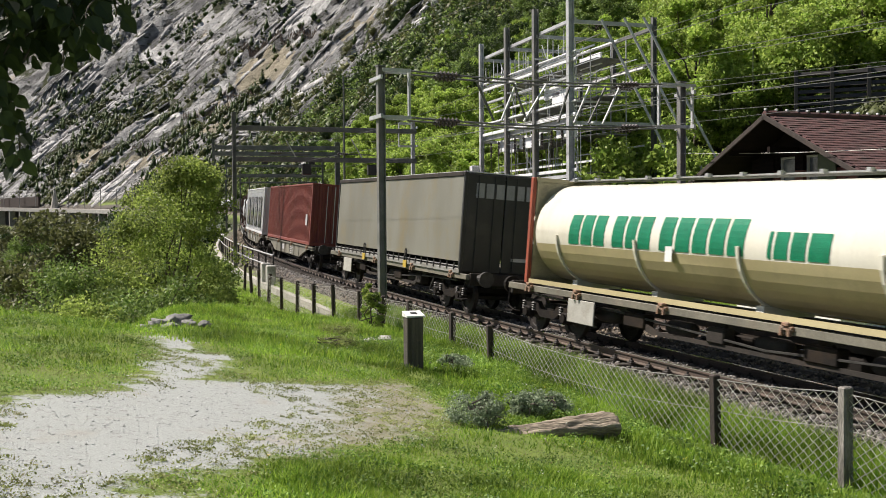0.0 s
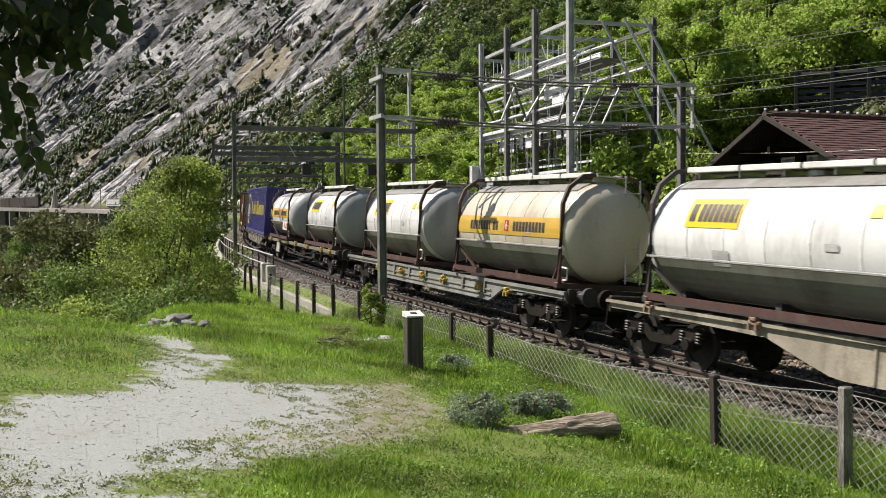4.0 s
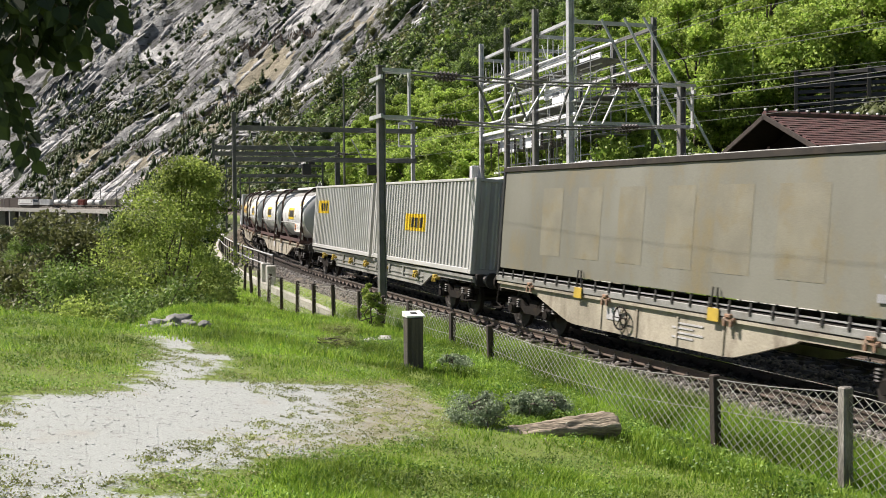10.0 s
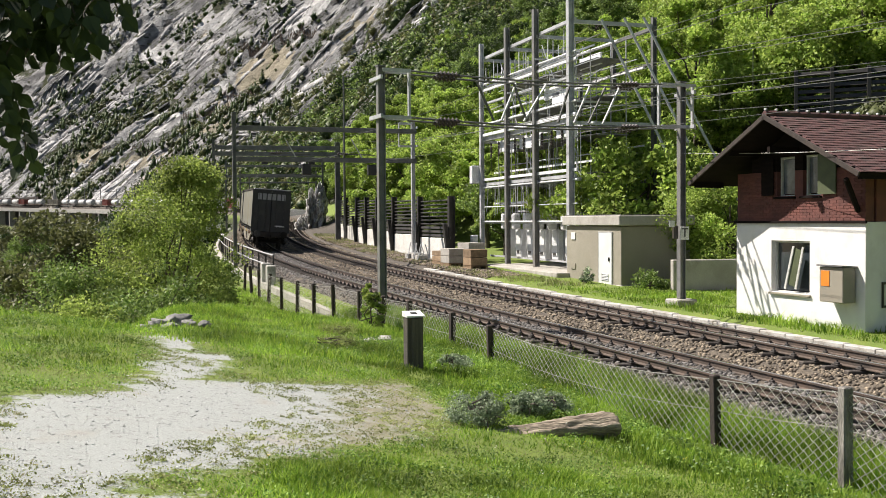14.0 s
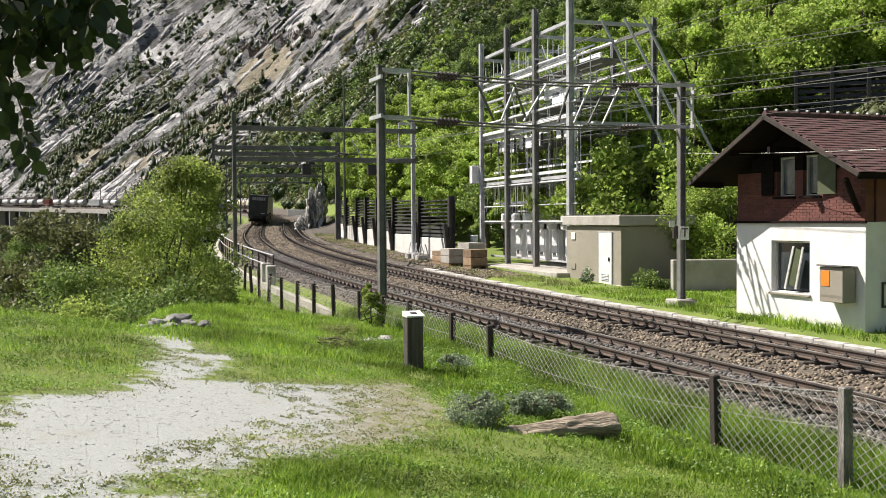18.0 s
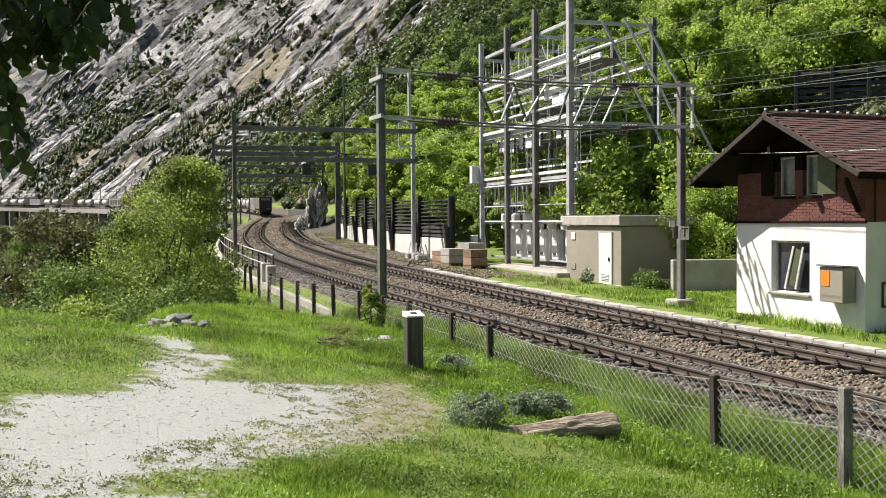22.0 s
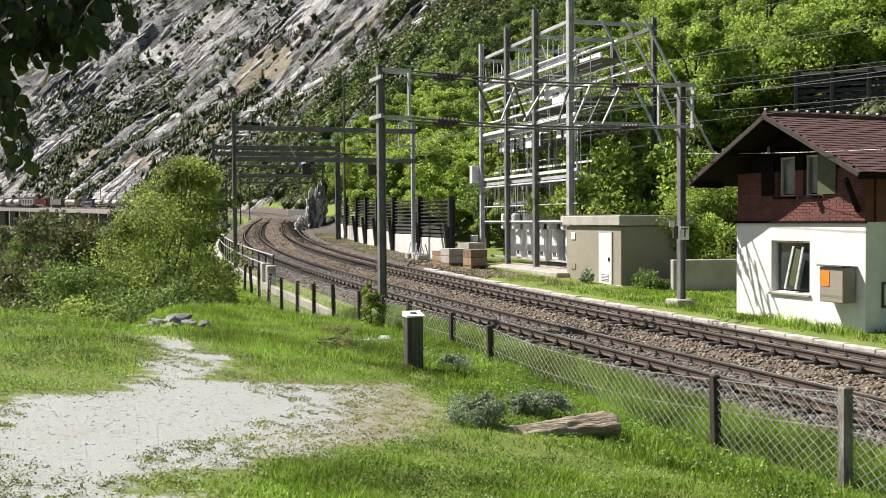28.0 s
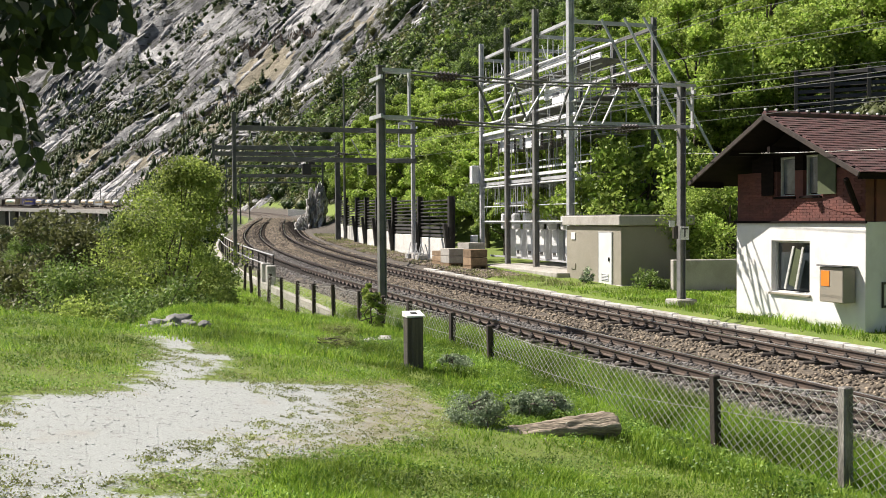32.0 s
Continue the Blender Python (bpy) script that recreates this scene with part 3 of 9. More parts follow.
MAT_FRAME_DARK = mat("frame_dark", (0.055, 0.045, 0.042), (0.035, 0.032, 0.03), scale=3, rough=0.65, dirt=(0.16, 0.11, 0.08))
MAT_FRAME_RED = mat("frame_rust_red", (0.33, 0.07, 0.035), (0.25, 0.06, 0.035), scale=3, rough=0.6)
MAT_BAND = mat("orange_yellow_band", (0.62, 0.40, 0.06), (0.54, 0.33, 0.06), scale=1.5, rough=0.4, dirt=(0.5, 0.3, 0.1), dirt_amount=0.5, vary=0.08)
MAT_BADGE = mat("yellow_badge", (0.80, 0.55, 0.02), (0.74, 0.50, 0.02), scale=2, rough=0.4, vary=0.05)
MAT_INK = mat("black_lettering", (0.03, 0.028, 0.03), (0.05, 0.045, 0.04), scale=4, rough=0.5)
MAT_ORANGE = mat("orange_plate", (0.75, 0.24, 0.03), (0.68, 0.21, 0.03), scale=4, rough=0.4, vary=0.05)
MAT_REDMARK = mat("red_mark", (0.5, 0.04, 0.03), (0.42, 0.04, 0.03), scale=4, rough=0.4)
MAT_GREENMARK = mat("green_lettering", (0.0, 0.20, 0.10), (0.0, 0.16, 0.08), scale=4, rough=0.4)
MAT_CORR = mat("container_light_grey", (0.48, 0.478, 0.465), (0.38, 0.378, 0.365), scale=0.9, rough=0.45, dirt=(0.36, 0.33, 0.29), dirt_amount=0.6, vary=0.08, stretch=(1, 1, 0.3), bump=0.05)
MAT_CORR_WHITE = mat("container_white", (0.60, 0.605, 0.615), (0.50, 0.505, 0.51), scale=0.9, rough=0.45, dirt=(0.42, 0.39, 0.34), dirt_amount=0.6, vary=0.08, stretch=(1, 1, 0.3), bump=0.05)
MAT_CORR_BLUE = mat("container_blue", (0.042, 0.042, 0.20), (0.032, 0.032, 0.155), scale=0.8, rough=0.4, dirt=(0.07, 0.065, 0.13), dirt_amount=0.5, stretch=(1, 1, 0.3), vary=0.12, bump=0.05)
MAT_BLUE_LETTER = mat("ochre_lettering", (0.62, 0.52, 0.10), (0.52, 0.42, 0.08), scale=3, rough=0.5)
MAT_CURTAIN = mat("curtain_olive", (0.20, 0.196, 0.163), (0.15, 0.145, 0.118), scale=0.55, rough=0.5, dirt=(0.21, 0.165, 0.08), dirt_amount=0.85, dirt_scale=1.1, vary=0.12, bump=0.08, stretch=(1, 1, 0.5))
MAT_CURTAIN_FADE = mat("curtain_faded", (0.212, 0.198, 0.15), (0.175, 0.163, 0.125), scale=1.8, rough=0.5, vary=0.12, dirt=(0.19, 0.15, 0.075), dirt_amount=0.8)
MAT_REAR = mat("rear_doors_dark", (0.02, 0.02, 0.02), (0.014, 0.014, 0.015), scale=1.2, rough=0.5, dirt=(0.06, 0.055, 0.05))
MAT_LETTER = mat("pale_lettering", (0.50, 0.49, 0.49), (0.38, 0.37, 0.37), scale=3, rough=0.5)
MAT_LETTERGREY = mat("grey_lettering", (0.30, 0.30, 0.31), (0.24, 0.24, 0.245), scale=3, rough=0.6)
MAT_ALU = mat("aluminium_trim", (0.50, 0.50, 0.49), (0.38, 0.38, 0.37), scale=3, rough=0.4, metal=0.6)
MAT_REDBOX = mat("container_red_brown", (0.20, 0.040, 0.028), (0.155, 0.034, 0.026), scale=0.8, rough=0.5, dirt=(0.24, 0.10, 0.06), dirt_amount=0.5, stretch=(1, 1, 0.4), vary=0.1)
MAT_GLASSDARK = mat("dark_glass", (0.02, 0.025, 0.03), rough=0.08, bump=0, spec=0.7)
SPEED = 17.7
CACHE = {}
riders = []
wheels = []


def shared(key, build, material, smooth=False):
    if key not in CACHE:
        CACHE[key] = build().data(key, material, smooth)
    return CACHE[key]


def wagon_pose(s0, s1):
    """Pose of a body that rides with its ends at s0 and s1: x across, y forward, z up from rail level."""
    p, q = tr(s0), tr(s1)
    fwd = (q - p).normalized()
    c = cant((s0 + s1) / 2)
    right = Vector((fwd.y, -fwd.x, 0)).normalized()
    lat = (right * math.cos(c) - Vector((0, 0, math.sin(c)))).normalized()
    fwd = (fwd - lat * fwd.dot(lat)).normalized()
    up = lat.cross(fwd)
    m = Matrix((lat, fwd, up)).transposed().to_4x4()
    m.translation = (p + q) / 2 + Vector((0, 0, 0.079))
    return m


def ride(ob, a, b):
    """A thing between a and b metres from the train's tail."""
    slack = 0.27 * min(1.0, max(0.0, ((a + b) / 2 - 40) / 8))  # stretched couplings ahead of the last wagons
    a, b = a + slack, b + slack
    riders.append((ob, a, b))
    ob.matrix_basis = wagon_pose(a + SPEED * -11, b + SPEED * -11)
    return ob


def bogie(parent, y):
    b = new("bogie")
    b.parent = parent
    b.matrix_basis = pose(0, y, 0)

    def bogie_side():
        m = Mesh()
        for x in (-1.0, 1.0):
            m.prism([(-1.25, 0.62), (-1.1, 0.78), (-0.5, 0.74), (-0.3, 0.56), (0.3, 0.56), (0.5, 0.74), (1.1, 0.78), (1.25, 0.62),
                     (0.95, 0.52), (0.55, 0.52), (0.34, 0.38), (-0.34, 0.38), (-0.55, 0.52), (-0.95, 0.52)], x - 0.06, x + 0.06)
        m.box((0, 0, 0.62), (2.0, 0.45, 0.22), bevel=0.03)
        for y2 in (-1.15, 1.15):
            m.box((0, y2, 0.66), (1.9, 0.12, 0.14))
        return m

    part("bogie_frame", shared("bogie_frame", bogie_side, MAT_BOGIE), None, b)

    def wheelset():
        m = Mesh()
        m.rod((-1.08, 0, 0), (1.08, 0, 0), 0.08, 8)
        for x in (-0.75, 0.75):
            w = Matrix(((0, 1, 0, x), (1, 0, 0, 0), (0, 0, 1, 0), (0, 0, 0, 1)))
            m.lathe([(0.12, -0.09), (0.2, -0.07), (0.24, -0.03), (0.38, -0.03), (0.40, -0.065), (0.46, -0.065), (0.465, 0.04),
                     (0.49, 0.06), (0.49, 0.07), (0.38, 0.07), (0.36, 0.03), (0.2, 0.03), (0.12, 0.08)], 20, w if x > 0 else Matrix.Scale(-1, 4, (1, 0, 0)) @ Matrix(((0, 1, 0, 0.75), (1, 0, 0, 0), (0, 0, 1, 0), (0, 0, 0, 1))))
        return m

    def box_():
        m = Mesh()
        m.box((0, 0, 0.46), (0.2, 0.3, 0.26), bevel=0.04)
        m.rod((0, 0, 0.46), (-0.14, 0, 0.46), 0.11, 10)
        return m

    def springs():
        m = Mesh()
        m.lathe([(0.05, 0.0)] + [(0.085 if k % 2 else 0.06, k * 0.028) for k in range(9)], 10, Matrix.Translation((0, 0, 0.49)) @ Matrix.Rotation(radians(90), 4, "X"))
        return m

    for y2 in (-0.9, 0.9):
        ws = part("wheelset", shared("wheelset", wheelset, MAT_WHEEL), None, b, at=pose(0, y2, 0.46))
        wheels.append((ws, parent, y2))
        for x in (-1.04, 1.04):
            part("axle_box", shared("axle_box", box_, MAT_BOGIE), None, b, at=pose(x, y2, 0, 0, 0, 0 if x < 0 else 180))
            for dy in (-0.24, 0.24):
                part("spring", shared("spring", springs, MAT_SPRING), None, b, at=pose(x, y2 + dy, 0))
    return b


def latch_mesh():
    m = Mesh()
    m.box((0, 0, 0), (0.16, 0.3, 0.09), bevel=0.02)
    m.box((-0.05, 0, 0.07), (0.12, 0.16, 0.07), bevel=0.015)
    m.box((-0.08, -0.09, -0.06), (0.05, 0.05, 0.12))
    m.box((-0.08, 0.09, -0.06), (0.05, 0.05, 0.12))
    return m


def wagon(a, b, style, label, stops=(), bogies=None, panel=None, brake=None, buffers=(1, 1), yellow=False):
    """A container wagon from a to b: style belly, open, silver; stops are places of its load latches."""
    mid, half = (a + b) / 2, (b - a) / 2
    w = empty("container_wagon", Matrix(), label, "freight wagon", "wagons of the freight train")
    yellow = yellow or style == "silver"
    sill = {"belly": MAT_SILL_CREAM, "open": MAT_SILL_GREY, "silver": MAT_SILL_SILVER, "grey": MAT_SILL_GREY}[style]
    e = half - 0.65
    for x in (-1.16, 1.16):
        m = Mesh()
        if style in ("belly", "grey"):
            k = 0.40 if style == "belly" else 0.5
            lo = 0.40 if style == "belly" else 0.5
            side = [(e, 0.93), (e - 2.0, 0.92), (e * k + 1.75, 0.86), (e * k + 0.9, lo + 0.2), (e * k + 0.3, lo + 0.03), (e * k, lo)]
            m.prism([(-e, 1.1)] + [(-a_, b_) for a_, b_ in side] + side[::-1] + [(e, 1.1)], x - 0.04, x + 0.04)
            y = -e * k
            while y < e * k:
                m.box((x * 1.035, y, lo + 0.3), (0.05, 0.05, 0.55))
                y += 1.35
            m.box((x * 1.03, 0, 1.07), (0.14, 2 * e, 0.06))
        elif style == "silver":
            m.prism([(-e, 1.1), (-e, 0.93), (-e + 3.4, 0.90), (-e + 4.2, 0.52), (e - 4.2, 0.52), (e - 3.4, 0.90), (e, 0.93), (e, 1.1)], x - 0.03, x + 0.03)
            m.box((x * 1.02, 0, 1.06), (0.12, 2 * e, 0.08))
            for z in (0.55, 0.68, 0.81):
                m.box((x * 1.03, 0, z), (0.06, 2 * e - 8.2, 0.035))
            y = -e + 4.5
            while y < e - 4.4:
                m.box((x * 1.04, y, 0.86), (0.07, 0.12, 0.3))
                y += 1.5
        else:
            m.box((x * 1.03, 0, 1.05), (0.12, 2 * e, 0.15), bevel=0.01)
            part("truss", Mesh().prism([(-e * 0.52, 0.98), (-e * 0.36, 0.5), (e * 0.36, 0.5), (e * 0.52, 0.98), (e * 0.48, 0.98), (e * 0.34, 0.58), (-e * 0.34, 0.58), (-e * 0.48, 0.98)], x * 0.9 - 0.03, x * 0.9 + 0.03), MAT_DARKSTEEL, w)
        part("side_sill", m, sill, w)
    m = Mesh()
    m.box((0, 0, 0.92), (0.6, 2 * e, 0.32))
    for y in np.arange(-e + 0.1, e, 1.9):
        m.box((0, y, 1.0), (2.2, 0.16, 0.14))
    part("centre_frame", m, MAT_DARKSTEEL, w)
    m = Mesh()
    m.box((0, -0.8, 0.55), (0.7, 1.4, 0.35), bevel=0.08)
    m.rod((0.2, 1.2, 0.5), (0.2, 2.3, 0.5), 0.18, 12)
    m.box((-0.6, 0.9, 0.62), (0.35, 0.5, 0.3), bevel=0.03)
    part("brake_gear", m, MAT_BOGIE, w)
    if style == "open" and b < 260:
        # brake gear hung along the near side of the open frame
        for k in range(4):
            y = -e * 0.42 + k * e * 0.28
            part("equipment_box", Mesh().box((-0.98, y, 0.72), (0.28, 0.5 + 0.25 * (k % 2), 0.3), bevel=0.03).box((-0.98, y, 0.92), (0.06, 0.3, 0.14)), MAT_BOGIE if k % 2 else MAT_DARKSTEEL, w)
            m = Mesh().lathe([(0.02, -0.42), (0.13, -0.38), (0.155, -0.3), (0.155, 0.3), (0.13, 0.38), (0.02, 0.42)], 14, pose(-0.85, y + e * 0.14, 0.7))
            part("air_tank", m, MAT_DARKSTEEL, w, smooth=True)
        m = Mesh().line([(-1.08, -e + 1.0, 0.9), (-1.08, -e * 0.5, 0.84), (-1.08, 0, 0.62), (-1.08, e * 0.5, 0.84), (-1.08, e - 1.0, 0.9)], 0.025)
        part("brake_pipe", m, MAT_SPRING, w)
        for y in (-e * 0.62, e * 0.62):
            part("brake_lever", Mesh().rod((-1.1, y, 0.95), (-1.12, y + 0.35, 0.45), 0.03).rod((-1.12, y + 0.35, 0.45), (-1.12, y - 0.5, 0.42), 0.022), MAT_SPRING, w)
    for s, use in ((-1, buffers[0]), (1, buffers[1])):
        part("headstock", Mesh().box((0, s * (e + 0.02), 1.0), (2.3, 0.12, 0.34), bevel=0.02), MAT_DARKSTEEL, w)
        if not use:
            continue
        for x in (-0.875, 0.875):
            m = Mesh()
            m.rod((x, s * e, 1.03), (x, s * (e + 0.5), 1.03), 0.12, 12, 0.09)
            m.rod((x, s * (e + 0.5), 1.03), (x, s * (e + 0.6), 1.03), 0.22, 14)
            part("buffer", m, MAT_SPRING if s < 0 and x < 0 else MAT_BOGIE, w)
        m = Mesh()
        m.line([(0, s * e, 0.98), (0, s * (e + 0.3), 0.95), (0, s * (e + 0.5), 0.8), (0, s * (e + 0.42), 0.68)], 0.045)
        part("coupling_hook", m, MAT_BOGIE, w)
        m = Mesh()
        m.line([(-1.22, s * (e - 0.05), 1.05), (-1.26, s * (e - 0.05), 0.55), (-1.26, s * (e - 0.35), 0.45), (-1.22, s * (e - 0.4), 0.5)], 0.02)
        m.box((-1.2, s * (e - 0.2), 0.42), (0.25, 0.4, 0.03))
        part("step", m, MAT_BOGIE, w)
    for y in (bogies if bogies else (-half + 2.35, half - 2.35)):
        bogie(w, y)
    lm = shared("latch_y" if yellow else "latch_r", latch_mesh, MAT_YELLOW if yellow else MAT_LATCH)
    for y in stops:
        for x in (-1.24, 1.24):
            part("latch", lm, None, w, at=pose(x, y - mid, 1.08 if style != "silver" else 0.86, 0, 0, 0 if x < 0 else 180))
    if panel is not None:
        part("sign_panel", Mesh().box((-1.27, panel - mid, 0.70), (0.03, 1.1, 0.52), bevel=0.01), MAT_BOARD, w, "dirty white sheet-metal board below the sill")
    if brake is not None:
        m = Mesh()
        pts = [(-1.3, brake - mid + 0.24 * math.cos(t), 0.75 + 0.24 * math.sin(t)) for t in np.linspace(0, 6.283, 17)]
        m.line(pts, 0.02)
        for k in range(3):
            t = k * 1.047
            m.rod((-1.3, brake - mid + 0.24 * math.cos(t), 0.75 + 0.24 * math.sin(t)), (-1.3, brake - mid - 0.24 * math.cos(t), 0.75 - 0.24 * math.sin(t)), 0.012)
        part("brake_wheel", m, MAT_BOGIE, w)
    if style in ("belly", "grey"):
        for k in range(4):
            part("marking", Mesh().box((-1.21, -1.6 + 0.2 * (k % 2), 0.86 - 0.09 * k), (0.012, 0.8 - 0.15 * (k % 2), 0.035)), MAT_LETTER, w)
        part("marking", Mesh().box((-1.21, 1.0, 0.8), (0.012, 0.5, 0.26)), MAT_LETTER, w)
    return ride(w, a, b)


def corr(x, y0, y1, z0, z1, depth=0.045, period=0.27, out=0.0, phase=0.0):
    """A trapezoid-corrugated sheet facing -x (or +x when x > 0)."""
    s = -1 if x < 0 else 1
    ys, ds = [], []
    y = math.floor((y0 - phase) / period) * period + phase
    while y < y1 + period:
        for f, d in ((0.0, 0.0), (0.36, 0.0), (0.5, 1.0), (0.86, 1.0)):
            ys.append(y + f * period)
            ds.append(d)
        y += period
    yy = [y0] + [q for q in ys if y0 < q < y1] + [y1]
    dd = np.interp(yy, ys, ds)
    vs = []
    for q, d in zip(yy, dd):
        xx = x - s * depth * d + s * out
        vs += [(xx, q, z0), (xx, q, z1)]
    fs = [(2 * i, 2 * i + 2, 2 * i + 3, 2 * i + 1) if s < 0 else (2 * i, 2 * i + 1, 2 * i + 3, 2 * i + 2) for i in range(len(yy) - 1)]
    return Mesh().add(vs, fs)


def letters(parent, x, y, z, widths, height, gap, material, slant=0.0, thick=0.012):
    """A word as plain upright blocks on a flat side wall, reading backward along y."""
    for wd in widths:
        if wd > 0:
            vs = []
            for xx in (x, x - thick):
                vs += [(xx, y, z), (xx, y - wd, z), (xx, y - wd - slant * height, z + height), (xx, y - slant * height, z + height)]
            part("letter_block", Mesh().add(vs, [(0, 1, 2, 3), (7, 6, 5, 4), (0, 4, 5, 1), (1, 5, 6, 2), (2, 6, 7, 3), (3, 7, 4, 0)]), material, parent)
        y -= abs(wd) + gap


def skin(r, zc, y0, y1, z_lo, z_hi, out, s=-1, slant=0.0):
    """A patch that follows a tank's skin."""
    t0, t1 = math.asin((z_lo - zc) / r), math.asin((z_hi - zc) / r)
    vs, fs = [], []
    for k in range(7):
        t = t0 + (t1 - t0) * k / 6
        for y in (y0, y1):
            vs.append((s * (r + out) * math.cos(t), y - slant * (z_hi - z_lo) * k / 6, zc + (r + out) * math.sin(t)))
    for k in range(6):
        q = (2 * k, 2 * k + 1, 2 * k + 3, 2 * k + 2)
        fs.append(q if s > 0 else q[::-1])
    return Mesh().add(vs, fs)


def shield(r, zc, y0, y1):
    """A curved sheet over the crown of a tank."""
    vs, fs = [], []
    for k in range(13):
        w = radians(52 + 76 * k / 12)
        for y in (y0, y1):
            vs.append((r * math.cos(w), y, zc + r * math.sin(w)))
    for k in range(12):
        fs.append((2 * k, 2 * k + 1, 2 * k + 3, 2 * k + 2))
    return Mesh().add(vs, fs)


def skin_word(parent, r, zc, y, z, widths, height, gap, material, slant=0.0, out=0.016):
    """A word as blocks that lie on a tank's skin."""
    for wd in widths:
        if wd > 0:
            part("letter_block", skin(r, zc, y - wd, y, z, z + height, out, -1, slant), material, parent)
        y -= abs(wd) + gap


def box_container(a, b, h, paint, label, deck=1.15, width=2.5, end_paint=None):
    """A corrugated steel container with posts, rails and doors."""
    mid, L = (a + b) / 2, b - a
    c = empty("freight_container", Matrix(), label, "container", "containers on the train")
    hx, hy, z0, z1 = width / 2, L / 2, deck, deck + h
    for x in (-hx + 0.02, hx - 0.02):
        part("side_wall", corr(x, -hy + 0.12, hy - 0.12, z0 + 0.15, z1 - 0.1), paint, c)
    for s in (-1, 1):
        m = corr(-0.5, -hx + 0.1, hx - 0.1, z0 + 0.15, z1 - 0.1, period=0.3)
        m.v = [(v[1], s * (hy - 0.02) + (0.02 if s < 0 else -0.02) + s * (abs(v[0]) - 0.5), v[2]) for v in m.v]
        if s > 0:
            m.f = [f[::-1] for f in m.f]
        part("end_wall", m, end_paint or paint, c)
        for x in (-hx + 0.06, hx - 0.06):
            m = Mesh().box((x, s * (hy - 0.06), (z0 + z1) / 2), (0.12, 0.13, h - 0.2), bevel=0.015)
            for z in (z0 + 0.06, z1 - 0.06):
                m.box((x, s * (hy - 0.085), z), (0.13, 0.18, 0.125), bevel=0.015)
            part("corner_post", m, paint, c)
        for z, t in ((z0 + 0.075, 0.15), (z1 - 0.05, 0.1)):
            part("end_rail", Mesh().box((0, s * (hy - 0.06), z), (width - 0.26, 0.12, t - 0.01), bevel=0.01), paint, c)
    for x in (-hx + 0.05, hx - 0.05):
        part("bottom_rail", Mesh().box((x, 0, z0 + 0.075), (0.1, L - 0.36, 0.145), bevel=0.015), paint, c)
        part("top_rail", Mesh().box((x, 0, z1 - 0.045), (0.1, L - 0.36, 0.085), bevel=0.015), paint, c)
    part("roof", Mesh().box((0, 0, z1 - 0.03), (width - 0.22, L - 0.26, 0.03), bevel=0.005), paint, c)
    part("floor", Mesh().box((0, 0, z0 + 0.1), (width - 0.22, L - 0.3, 0.06)), MAT_DARKSTEEL, c)
    if hy > 3:
        m = Mesh()
        for x in (-0.55, -0.2, 0.2, 0.55):
            m.rod((x, -hy - 0.03, z0 + 0.15), (x, -hy - 0.03, z1 - 0.12), 0.018)
        part("door_bar", m, MAT_ALU, c)
    return ride(c, a, b)


